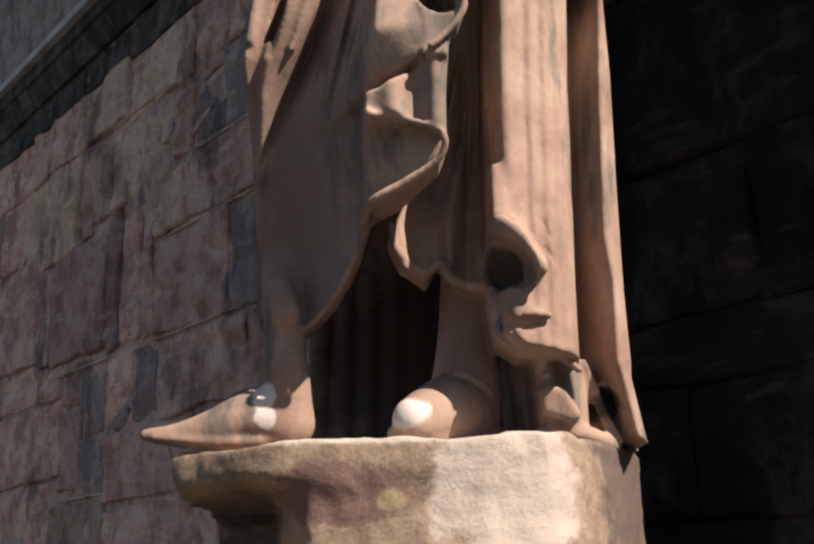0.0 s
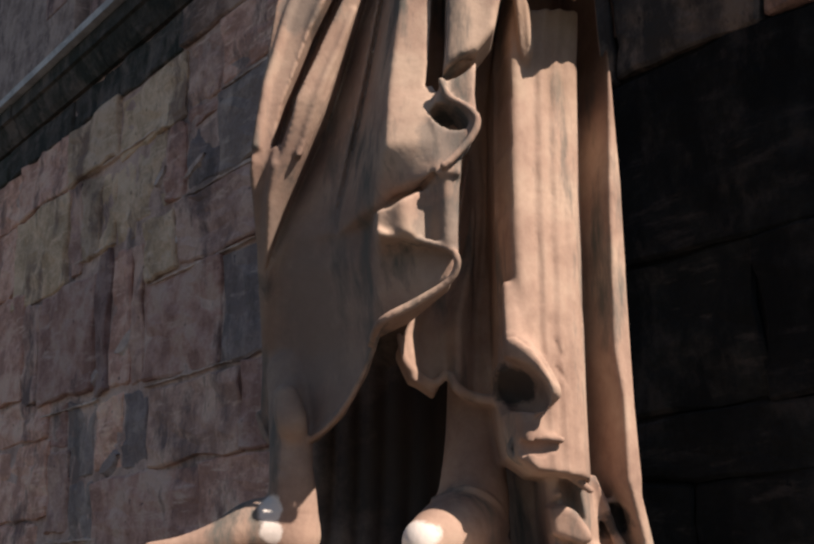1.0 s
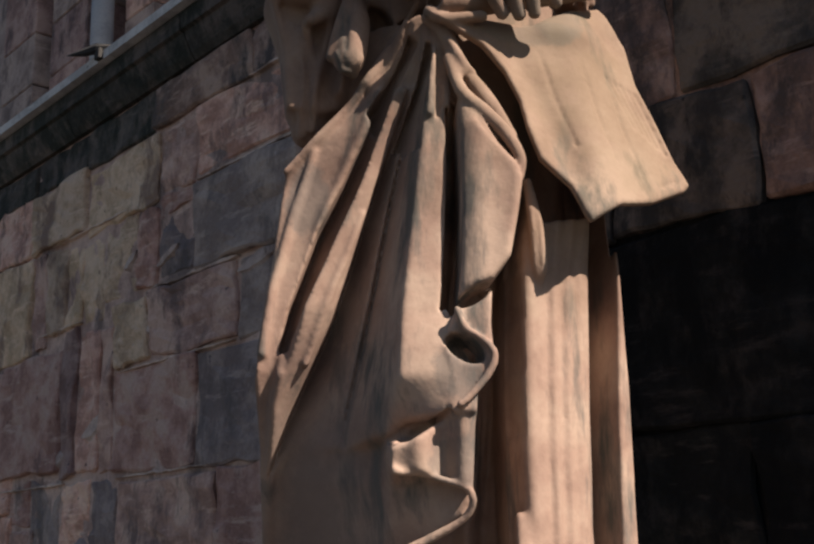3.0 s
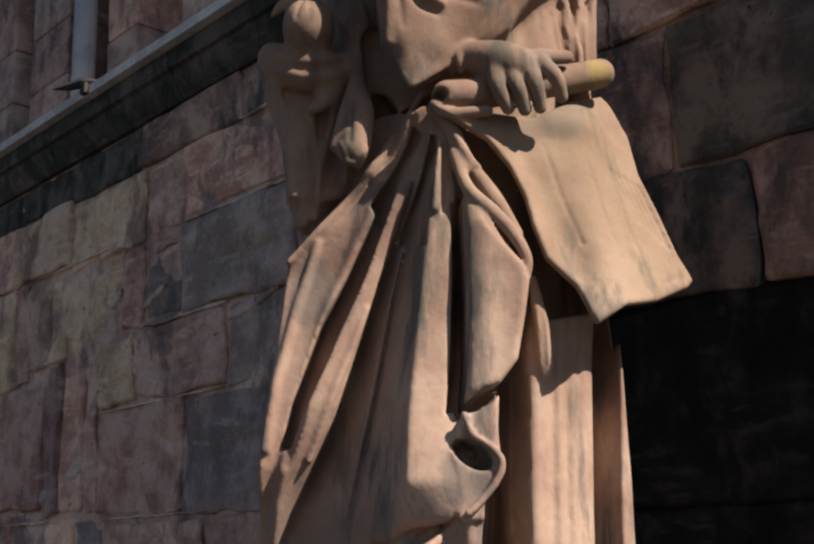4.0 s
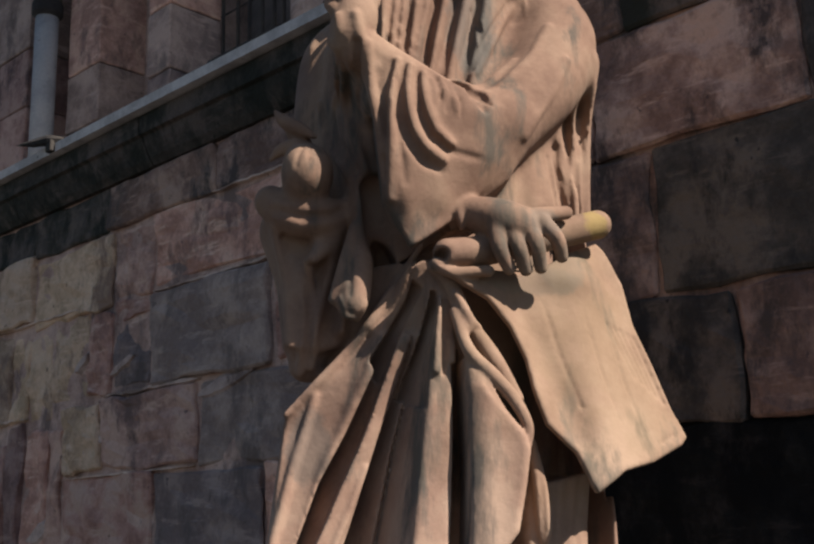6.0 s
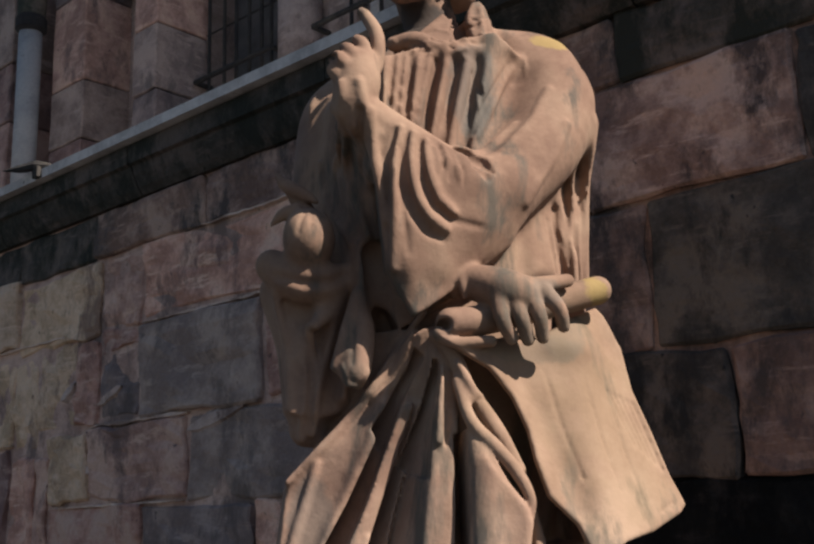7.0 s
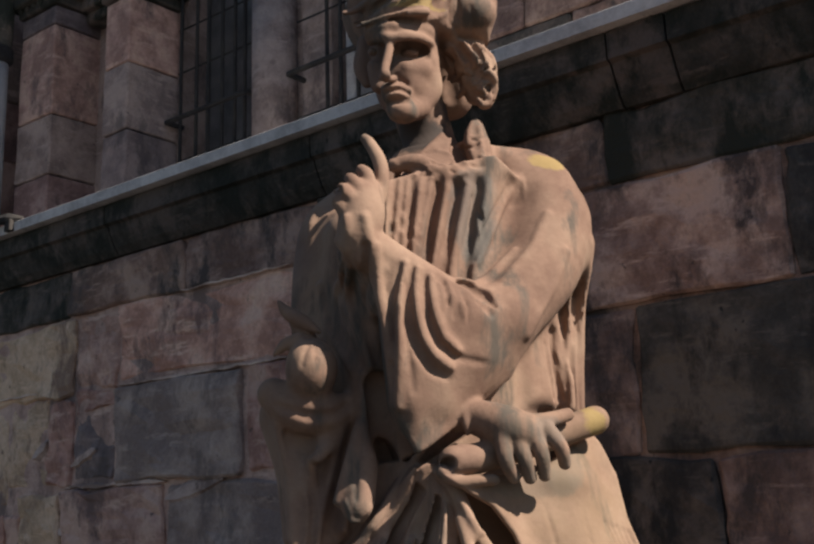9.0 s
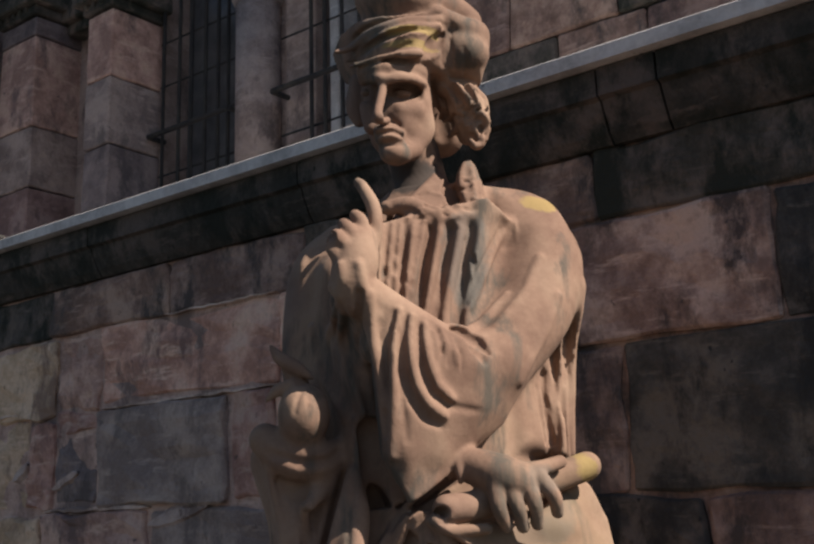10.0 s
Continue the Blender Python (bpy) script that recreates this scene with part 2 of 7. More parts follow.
    def crease(self, k, points, lift, carve=False):
        """A thin fold (or, carved, a groove) along (x, z, radius), laid on the surface and raised by lift."""
        p = np.array(points)
        u = np.linspace(0, len(p) - 1, 4 * len(p))
        x, z, r = (np.interp(u, np.arange(len(p)), p[:, i]) for i in range(3))
        y = [self.front_of(a, b) for a, b in zip(x, z)]
        good = [i for i in range(len(u)) if y[i] is not None]
        if len(good) < 2:
            return
        y = np.interp(np.arange(len(u)), good, [y[i] for i in good])
        for _ in range(3):
            y = np.convolve(np.pad(y, 1, mode="edge"), (0.25, 0.5, 0.25), "valid")
        self.stroke(k, [(a, b - lift, c, d) for a, b, c, d in zip(x, y, z, r)], carve)

    def skin(self, name):
        """Surface nets: one vertex in every cell that the surface crosses."""
        f = self.field
        s = f < 0
        n = np.array(f.shape) - 1
        total, hits = np.zeros((*n, 3), np.float32), np.zeros(tuple(n), np.float32)
        corner = lambda g, i, j, l: g[i:i + n[0], j:j + n[1], l:l + n[2]]
        for axis in range(3):
            for i in range(2):
                for j in range(2):
                    c0, c1 = [0, 0, 0], [0, 0, 0]
                    o1, o2 = [q for q in range(3) if q != axis]
                    c0[o1] = c1[o1] = i
                    c0[o2] = c1[o2] = j
                    c1[axis] = 1
                    fa, fb = corner(f, *c0), corner(f, *c1)
                    cross = (fa < 0) != (fb < 0)
                    w = np.nonzero(cross)
                    va, vb = fa[w], fb[w]
                    hits[w] += 1
                    total[(*w, np.full(len(w[0]), axis))] += va / (va - vb)
                    if i:
                        total[(*w, np.full(len(w[0]), o1))] += 1
                    if j:
                        total[(*w, np.full(len(w[0]), o2))] += 1
        cells = np.nonzero(hits)
        index = np.full(tuple(n), -1, np.int64)
        index[cells] = np.arange(len(cells[0]))
        verts = (np.stack(cells, 1) + total[cells] / hits[cells][:, None]) * self.step + self.low
        faces = []
        for axis in range(3):
            o1, o2 = (axis + 1) % 3, (axis + 2) % 3
            shape = np.array(f.shape)
            sel = [slice(0, m) for m in shape]
            sel[axis] = slice(0, shape[axis] - 1)
            nxt = list(sel)
            nxt[axis] = slice(1, shape[axis])
            a, b = s[tuple(sel)], s[tuple(nxt)]
            w = np.stack(np.nonzero(a != b), 1)
            w = w[((w[:, o1] > 0) & (w[:, o2] > 0) & (w[:, o1] < n[o1]) & (w[:, o2] < n[o2]))]
            out = a[tuple(w.T)]
            quad = []
            for i, j in ((0, 0), (1, 0), (1, 1), (0, 1)):
                v = w.copy()
                v[:, o1] -= 1 - i
                v[:, o2] -= 1 - j
                quad.append(index[tuple(v.T)])
            quad = np.stack(quad, 1)
            quad[~out] = quad[~out][:, ::-1]
            faces.append(quad)
        faces = np.concatenate(faces)
        me = bpy.data.meshes.new(name)
        me.vertices.add(len(verts))
        me.vertices.foreach_set("co", verts.astype(np.float32).ravel())
        me.loops.add(faces.size)
        me.loops.foreach_set("vertex_index", faces.astype(np.int32).ravel())
        me.polygons.add(len(faces))
        me.polygons.foreach_set("loop_start", np.arange(0, faces.size, 4, dtype=np.int32))
        me.polygons.foreach_set("loop_total", np.full(len(faces), 4, np.int32))
        me.polygons.foreach_set("use_smooth", np.ones(len(faces), bool))
        me.update(calc_edges=True)
        me.validate()
        return me


# ---- the statue ----
clay = Clay((-0.5, 1.46, 1.74), (0.56, 2.2, 4.1), 0.004)
# inner mass
clay.core(0.03, [(1.76, 0.12, 2.17, 0.22, 0.03), (2.16, 0.12, 2.16, 0.22, 0.04), (2.4, 0.09, 1.95, 0.24, 0.13), (2.9, 0.08, 1.82, 0.22, 0.16), (3.1, 0.08, 1.82, 0.23, 0.17), (3.4, 0.09, 1.83, 0.23, 0.16), (3.52, 0.11, 1.83, 0.22, 0.13), (3.6, 0.11, 1.83, 0.14, 0.09), (3.66, 0.1, 1.83, 0.07, 0.07)])
# filling behind the hanging cloth
clay.stroke(0.02, [(0.27, 1.95, 1.8, 0.09), (0.28, 1.92, 2.1, 0.11), (0.26, 1.9, 2.5, 0.12)])
clay.stroke(0.02, [(-0.12, 1.98, 2.14, 0.05), (-0.1, 1.95, 2.32, 0.09), (-0.05, 1.9, 2.6, 0.12)])
# under-robe between the feet
clay.stroke(0.012, [(-0.154, 2.15, 2.192, 0.024), (-0.161, 2.15, 1.99, 0.022), (-0.169, 2.15, 1.816, 0.026)])
clay.stroke(0.012, [(-0.103, 2.15, 2.257, 0.024), (-0.111, 2.15, 1.988, 0.022), (-0.12, 2.15, 1.815, 0.026)])
clay.stroke(0.012, [(-0.051, 2.15, 2.322, 0.024), (-0.063, 2.15, 1.987, 0.022), (-0.073, 2.15, 1.813, 0.026)])
clay.stroke(0.012, [(0.003, 2.15, 2.332, 0.024), (-0.012, 2.15, 1.985, 0.022), (-0.023, 2.15, 1.812, 0.026)])
clay.stroke(0.012, [(0.054, 2.15, 2.274, 0.024), (0.04, 2.15, 1.983, 0.022), (0.028, 2.15, 1.81, 0.026)])
clay.stroke(0.012, [(0.238, 2.15, 2.224, 0.024), (0.22, 2.15, 1.978, 0.022), (0.204, 2.15, 1.805, 0.026)])
clay.stroke(0.012, [(0.275, 2.15, 2.135, 0.024), (0.261, 2.15, 1.977, 0.022), (0.245, 2.15, 1.803, 0.026)])
# shoes and ankles
clay.stroke(0.02, [(-0.194, 1.88, 2.11, 0.045), (-0.195, 1.83, 1.969, 0.036), (-0.193, 1.83, 1.898, 0.04), (-0.194, 1.84, 1.834, 0.046)])
clay.stroke(0.015, [(-0.196, 1.84, 1.834, 0.042), (-0.247, 1.83, 1.848, 0.046), (-0.306, 1.82, 1.829, 0.032), (-0.37, 1.82, 1.819, 0.019), (-0.424, 1.82, 1.819, 0.01)])
clay.stroke(0.006, [(-0.188, 1.84, 1.804, 0.016), (-0.305, 1.82, 1.803, 0.014), (-0.408, 1.82, 1.813, 0.008)], flat=2)
clay.stroke(0.006, [(-0.221, 1.795, 1.972, 0.004), (-0.19, 1.785, 1.964, 0.004), (-0.155, 1.8, 1.973, 0.004)], carve=True)
clay.stroke(0.006, [(-0.221, 1.795, 1.956, 0.004), (-0.19, 1.785, 1.948, 0.004), (-0.155, 1.8, 1.957, 0.004)], carve=True)
clay.stroke(0.006, [(-0.221, 1.795, 1.94, 0.004), (-0.19, 1.785, 1.932, 0.004), (-0.155, 1.8, 1.941, 0.004)], carve=True)
clay.stroke(0.02, [(0.129, 1.88, 2.139, 0.05), (0.116, 1.86, 1.984, 0.05), (0.109, 1.85, 1.883, 0.06)])
clay.stroke(0.02, [(0.095, 1.83, 1.837, 0.068), (0.061, 1.74, 1.826, 0.056), (0.02, 1.69, 1.814, 0.036)])
clay.stroke(0.006, [(0.04, 1.79, 1.88, 0.006), (0.091, 1.775, 1.896, 0.007), (0.137, 1.79, 1.873, 0.007), (0.157, 1.82, 1.834, 0.007)])
clay.stroke(0.006, [(-0.013, 1.7, 1.795, 0.012), (0.059, 1.7, 1.79, 0.014), (0.153, 1.82, 1.804, 0.014)])
# great mantle swinging across the left leg
folds = []
folds.append([(0.011, 3.027, 1.615), (-0.023, 2.982, 1.66), (-0.055, 2.919, 1.685), (-0.059, 2.92, 1.66), (-0.132, 2.838, 1.69), (-0.2, 2.758, 1.715), (-0.208, 2.716, 1.705), (-0.238, 2.541, 1.7), (-0.253, 2.436, 1.7), (-0.249, 2.382, 1.735), (-0.25, 2.269, 1.8), (-0.256, 2.148, 1.87), (-0.258, 2.039, 1.89), (-0.242, 1.987, 1.89)])
folds.append([(0.018, 3.027, 1.615), (-0.008, 2.981, 1.655), (-0.033, 2.919, 1.685), (-0.045, 2.918, 1.655), (-0.092, 2.829, 1.67), (-0.126, 2.743, 1.68), (-0.146, 2.708, 1.685), (-0.193, 2.539, 1.695), (-0.222, 2.438, 1.715), (-0.235, 2.383, 1.745), (-0.243, 2.27, 1.81), (-0.252, 2.149, 1.875), (-0.247, 2.04, 1.895), (-0.233, 1.988, 1.895)])
folds.append([(0.026, 3.027, 1.615), (0.002, 2.974, 1.63), (-0.02, 2.91, 1.645), (-0.03, 2.903, 1.625), (-0.065, 2.813, 1.635), (-0.098, 2.728, 1.64), (-0.114, 2.693, 1.645), (-0.173, 2.529, 1.66), (-0.214, 2.433, 1.69), (-0.227, 2.378, 1.715), (-0.237, 2.267, 1.785), (-0.244, 2.147, 1.87), (-0.234, 2.036, 1.88), (-0.228, 1.987, 1.89)])
folds.append([(0.034, 3.027, 1.615), (0.023, 2.976, 1.635), (0.012, 2.913, 1.655), (0.006, 2.905, 1.63), (-0.016, 2.82, 1.65), (-0.042, 2.733, 1.655), (-0.053, 2.698, 1.66), (-0.105, 2.534, 1.68), (-0.154, 2.437, 1.715), (-0.181, 2.383, 1.75), (-0.22, 2.27, 1.815), (-0.216, 2.145, 1.865), (-0.204, 2.034, 1.875), (-0.214, 1.985, 1.885)])
folds.append([(0.038, 3.027, 1.615), (0.027, 2.975, 1.63), (0.017, 2.909, 1.64), (0.015, 2.905, 1.63), (-0.004, 2.815, 1.64), (-0.025, 2.729, 1.645), (-0.034, 2.694, 1.65), (-0.08, 2.527, 1.658), (-0.119, 2.43, 1.685), (-0.142, 2.375, 1.71), (-0.17, 2.264, 1.765), (-0.147, 2.126, 1.805), (-0.148, 2.017, 1.81), (-0.188, 1.982, 1.85)])
folds.append([(0.041, 3.027, 1.615), (0.032, 2.973, 1.625), (0.025, 2.908, 1.635), (0.022, 2.891, 1.6), (0.014, 2.797, 1.6), (0.001, 2.713, 1.605), (-0.004, 2.677, 1.605), (-0.028, 2.508, 1.59), (-0.037, 2.409, 1.59), (-0.045, 2.316, 1.59), (-0.045, 2.304, 1.64), (-0.053, 2.248, 1.645), (-0.063, 2.09, 1.69), (-0.099, 2.032, 1.73), (-0.149, 1.977, 1.79)])
folds.append([(0.044, 3.027, 1.615), (0.034, 2.967, 1.6), (0.027, 2.902, 1.605), (0.025, 2.886, 1.59), (0.018, 2.789, 1.58), (0.006, 2.703, 1.58), (0.002, 2.667, 1.578), (-0.022, 2.5, 1.56), (-0.032, 2.399, 1.545), (-0.04, 2.306, 1.525), (-0.038, 2.306, 1.61), (-0.042, 2.244, 1.61), (-0.054, 2.085, 1.675), (-0.09, 2.029, 1.72), (-0.147, 1.977, 1.79)])
folds.append([(0.091, 3.027, 1.615), (0.083, 2.967, 1.6), (0.078, 2.9, 1.6), (0.068, 2.886, 1.59), (0.061, 2.786, 1.575), (0.053, 2.699, 1.57), (0.049, 2.664, 1.57), (0.04, 2.498, 1.555), (0.046, 2.444, 1.535), (0.058, 2.393, 1.52), (0.049, 2.336, 1.51), (0.056, 2.327, 1.595), (0.071, 2.221, 1.565), (0.063, 2.191, 1.57), (-0.036, 2.12, 1.65), (-0.086, 2.027, 1.71), (-0.139, 1.977, 1.79)])
clay.drape(0.008, folds, [(0.01, 3.033), (0.09, 3.033), (0.083, 2.914), (0.076, 2.905), (0.058, 2.668), (0.048, 2.51), (0.067, 2.466), (0.09, 2.422), (0.088, 2.382), (0.083, 2.327), (0.08, 2.225), (0.068, 2.195), (0.004, 2.154), (-0.042, 2.14), (-0.062, 2.087), (-0.104, 2.024), (-0.154, 1.988), (-0.229, 1.987), (-0.254, 2.032), (-0.249, 2.12), (-0.249, 2.276), (-0.248, 2.313), (-0.253, 2.423), (-0.227, 2.601), (-0.202, 2.777), (-0.067, 2.93), (-0.025, 2.982)], 0.09, soft=3)
clay.crease(0.008, [(-0.151, 2.812, 0.006), (-0.187, 2.702, 0.008), (-0.223, 2.573, 0.008), (-0.24, 2.466, 0.008)], 0)
clay.crease(0.006, [(-0.072, 2.687, 0.006), (-0.131, 2.552, 0.008), (-0.17, 2.447, 0.006)], 0)
clay.stroke(0.008, [(0.046, 1.592, 2.958, 0.007), (0.044, 1.588, 2.899, 0.008), (0.038, 1.582, 2.838, 0.008)])
clay.stroke(0.006, [(0.059, 1.585, 2.935, 0.006), (0.05, 1.58, 2.857, 0.005)], carve=True)
clay.stroke(0.006, [(0.033, 1.59, 2.938, 0.005), (0.029, 1.585, 2.86, 0.005)], carve=True)
clay.crease(0.01, [(-0.056, 2.853, 0.006), (-0.097, 2.759, 0.01), (-0.135, 2.677, 0.013), (-0.163, 2.597, 0.012), (-0.186, 2.518, 0.011), (-0.208, 2.442, 0.006)], -0.002, carve=True)
clay.crease(0.01, [(-0.001, 2.796, 0.006), (-0.022, 2.703, 0.01), (-0.041, 2.631, 0.014), (-0.067, 2.543, 0.016), (-0.096, 2.44, 0.018), (-0.12, 2.34, 0.014)], -0.002, carve=True)
clay.crease(0.01, [(0.083, 2.881, 0.006), (0.076, 2.749, 0.012), (0.068, 2.612, 0.014), (0.06, 2.541, 0.012)], -0.002, carve=True)
# turned-over front panel and its cascade
clay.cloth(0.008, [(0.083, 2.857), (0.108, 2.833), (0.14, 2.77), (0.165, 2.734), (0.174, 2.705), (0.164, 2.649), (0.148, 2.578), (0.119, 2.542), (0.092, 2.53), (0.073, 2.501), (0.063, 2.517), (0.072, 2.664)], (1.333, -0.396, 0.091), 0.1, [(0.106, 2.795, 0.089, 2.539, 0.03, 0.012)], edge=0.012)
clay.stroke(0.005, [(0.073, 1.585, 2.935, 0.009), (0.09, 1.565, 2.868, 0.011), (0.125, 1.55, 2.824, 0.012), (0.155, 1.54, 2.784, 0.011), (0.174, 1.535, 2.742, 0.009), (0.173, 1.535, 2.711, 0.006)])
clay.stroke(0.006, [(0.096, 1.6, 2.924, 0.012), (0.134, 1.58, 2.857, 0.014), (0.166, 1.56, 2.788, 0.01)])
clay.stroke(0.004, [(0.099, 1.54, 2.831, 0.005), (0.136, 1.525, 2.774, 0.008), (0.166, 1.52, 2.741, 0.006)], carve=True)
clay.cloth(0.006, [(0.062, 2.499), (0.092, 2.53), (0.118, 2.536), (0.112, 2.47), (0.114, 2.425), (0.103, 2.396), (0.076, 2.364), (0.056, 2.352), (0.042, 2.443)], (1.296, -0.284, 0.101), 0.06)
clay.stroke(0.004, [(0.063, 1.525, 2.496, 0.006), (0.073, 1.518, 2.467, 0.006), (0.098, 1.51, 2.447, 0.005), (0.113, 1.505, 2.424, 0.006), (0.103, 1.505, 2.396, 0.006), (0.075, 1.505, 2.364, 0.006), (0.059, 1.505, 2.351, 0.006)])
clay.blob(0.004, (0.09, 1.53, 2.518), (0.03, 0.06, 0.012), (0, -30, 0), carve=True)
clay.blob(0.004, (0.072, 1.53, 2.437), (0.034, 0.06, 0.018), (0, 38, 0), carve=True)
clay.crease(0.004, [(-0.039, 2.294, 0.004), (0.001, 2.318, 0.009), (0.048, 2.344, 0.006)], -0.002, carve=True)
clay.cloth(0.006, [(-0.048, 2.293), (-0.017, 2.3), (0.041, 2.336), (0.087, 2.373), (0.083, 2.316), (0.078, 2.23), (0.047, 2.241), (0.024, 2.246), (-0.006, 2.257), (-0.037, 2.259), (-0.05, 2.274)], (1.965, 0.006, -0.187), 0.06, [(-0.005, 2.303, 0.001, 2.258, 0.02, 0.012), (0.037, 2.332, 0.036, 2.246, 0.014, -0.016), (0.065, 2.347, 0.062, 2.246, 0.016, 0.01)])
clay.stroke(0.004, [(-0.048, 1.54, 2.291, 0.006), (-0.05, 1.54, 2.274, 0.006), (-0.035, 1.54, 2.259, 0.006), (0.001, 1.545, 2.256, 0.005), (0.039, 1.545, 2.244, 0.005), (0.068, 1.545, 2.233, 0.006), (0.077, 1.552, 2.212, 0.006), (0.062, 1.564, 2.188, 0.006), (0.016, 1.582, 2.163, 0.007), (-0.038, 1.6, 2.138, 0.007), (-0.056, 1.655, 2.114, 0.006)])
clay.stroke(0.005, [(-0.046, 1.655, 2.126, 0.005), (-0.063, 1.685, 2.088, 0.005), (-0.104, 1.735, 2.025, 0.005), (-0.155, 1.803, 1.989, 0.005), (-0.207, 1.862, 1.985, 0.006), (-0.239, 1.885, 1.998, 0.007), (-0.256, 1.895, 2.04, 0.007)])
clay.stroke(0.01, [(-0.19, 1.84, 2.076, 0.02), (-0.2, 1.84, 2.035, 0.02), (-0.206, 1.85, 2.012, 0.012)])
# deep valleys between the folds of the mantle
clay.hollow(0.004, [[(-0.014, 2.934, 1.65), (-0.057, 2.844, 1.69), (-0.105, 2.743, 1.73), (-0.148, 2.666, 1.75), (-0.173, 2.6, 1.76), (-0.196, 2.541, 1.765), (-0.215, 2.464, 1.74)], [(-0.005, 2.934, 1.64), (-0.037, 2.839, 1.67), (-0.077, 2.735, 1.69), (-0.114, 2.657, 1.7), (-0.145, 2.588, 1.71), (-0.175, 2.529, 1.72), (-0.198, 2.467, 1.72)]], [(-0.014, 2.934), (-0.057, 2.844), (-0.105, 2.743), (-0.148, 2.666), (-0.173, 2.6), (-0.196, 2.541), (-0.215, 2.464), (-0.198, 2.467), (-0.175, 2.529), (-0.145, 2.588), (-0.114, 2.657), (-0.077, 2.735), (-0.037, 2.839), (-0.005, 2.934)])
clay.hollow(0.004, [[(0.021, 2.944, 1.63), (-0.023, 2.811, 1.69), (-0.053, 2.731, 1.715), (-0.1, 2.592, 1.75), (-0.127, 2.516, 1.77), (-0.202, 2.363, 1.795), (-0.237, 2.267, 1.8), (-0.248, 2.158, 1.8)], [(0.024, 2.933, 1.62), (-0.008, 2.793, 1.655), (-0.029, 2.712, 1.67), (-0.059, 2.571, 1.685), (-0.077, 2.495, 1.69), (-0.112, 2.346, 1.7), (-0.122, 2.251, 1.69), (-0.131, 2.148, 1.66)], [(0.024, 2.933, 1.625), (-0.005, 2.793, 1.67), (-0.025, 2.712, 1.69), (-0.054, 2.571, 1.705), (-0.071, 2.495, 1.71), (-0.106, 2.346, 1.705), (-0.115, 2.251, 1.69), (-0.123, 2.148, 1.66)], [(0.026, 2.933, 1.61), (0.011, 2.791, 1.605), (-0.001, 2.707, 1.605), (-0.018, 2.565, 1.59), (-0.026, 2.486, 1.58), (-0.041, 2.33, 1.565), (-0.044, 2.243, 1.6), (-0.049, 2.144, 1.6)]], [(0.021, 2.944), (-0.023, 2.811), (-0.053, 2.731), (-0.1, 2.592), (-0.127, 2.516), (-0.202, 2.363), (-0.237, 2.267), (-0.248, 2.158), (-0.049, 2.144), (-0.044, 2.243), (-0.041, 2.33), (-0.026, 2.486), (-0.018, 2.565), (-0.001, 2.707), (0.011, 2.791), (0.026, 2.933)])
clay.hollow(0.004, [[(0.064, 2.848, 1.62), (0.06, 2.717, 1.66), (0.053, 2.629, 1.67), (0.045, 2.541, 1.67), (0.039, 2.5, 1.66)], [(0.077, 2.85, 1.61), (0.08, 2.757, 1.65), (0.079, 2.665, 1.66), (0.074, 2.576, 1.66), (0.066, 2.515, 1.65)]], [(0.064, 2.848), (0.06, 2.717), (0.053, 2.629), (0.045, 2.541), (0.039, 2.5), (0.066, 2.515), (0.074, 2.576), (0.079, 2.665), (0.08, 2.757), (0.077, 2.85)])
clay.stroke(0.003, [(-0.04, 1.6, 2.31, 0.007), (-0.002, 1.585, 2.327, 0.01), (0.046, 1.575, 2.354, 0.007)], carve=True)
clay.stroke(0.003, [(0.075, 1.555, 2.517, 0.006), (0.094, 1.545, 2.532, 0.009), (0.112, 1.545, 2.546, 0.004)], carve=True)
clay.stroke(0.014, [(-0.2, 1.8, 2.057, 0.022), (-0.192, 1.795, 2.015, 0.026), (-0.184, 1.81, 1.99, 0.014)])
# middle under-panel
folds = []
folds.append([(0.092, 2.384, 1.740), (0.081, 2.296, 1.750), (0.013, 2.199, 1.740), (-0.016, 2.148, 1.740), (-0.001, 2.093, 1.740)])
folds.append([(0.107, 2.385, 1.750), (0.090, 2.286, 1.750), (0.026, 2.190, 1.735), (0.002, 2.141, 1.725), (0.011, 2.075, 1.725)])
folds.append([(0.119, 2.390, 1.780), (0.098, 2.284, 1.770), (0.043, 2.205, 1.780), (0.027, 2.156, 1.770), (0.039, 2.069, 1.760)])
folds.append([(0.131, 2.393, 1.800), (0.109, 2.297, 1.800), (0.074, 2.208, 1.790), (0.067, 2.158, 1.780), (0.068, 2.085, 1.780)])
folds.append([(0.139, 2.391, 1.790), (0.122, 2.292, 1.790), (0.093, 2.178, 1.760), (0.084, 2.067, 1.750)])
folds.append([(0.156, 2.396, 1.820), (0.143, 2.307, 1.830), (0.128, 2.197, 1.820), (0.117, 2.062, 1.800)])
folds.append([(0.174, 2.394, 1.810), (0.164, 2.295, 1.800), (0.159, 2.176, 1.760), (0.153, 2.039, 1.720)])
clay.drape(0.008, folds, [(0.104, 2.396), (0.143, 2.569), (0.188, 2.568), (0.165, 2.127), (0.164, 2.059), (0.153, 2.031), (0.105, 2.040), (0.082, 2.065), (0.066, 2.088), (0.046, 2.049), (0.003, 2.071), (-0.016, 2.116), (0.013, 2.180), (0.078, 2.275)], 0.07)
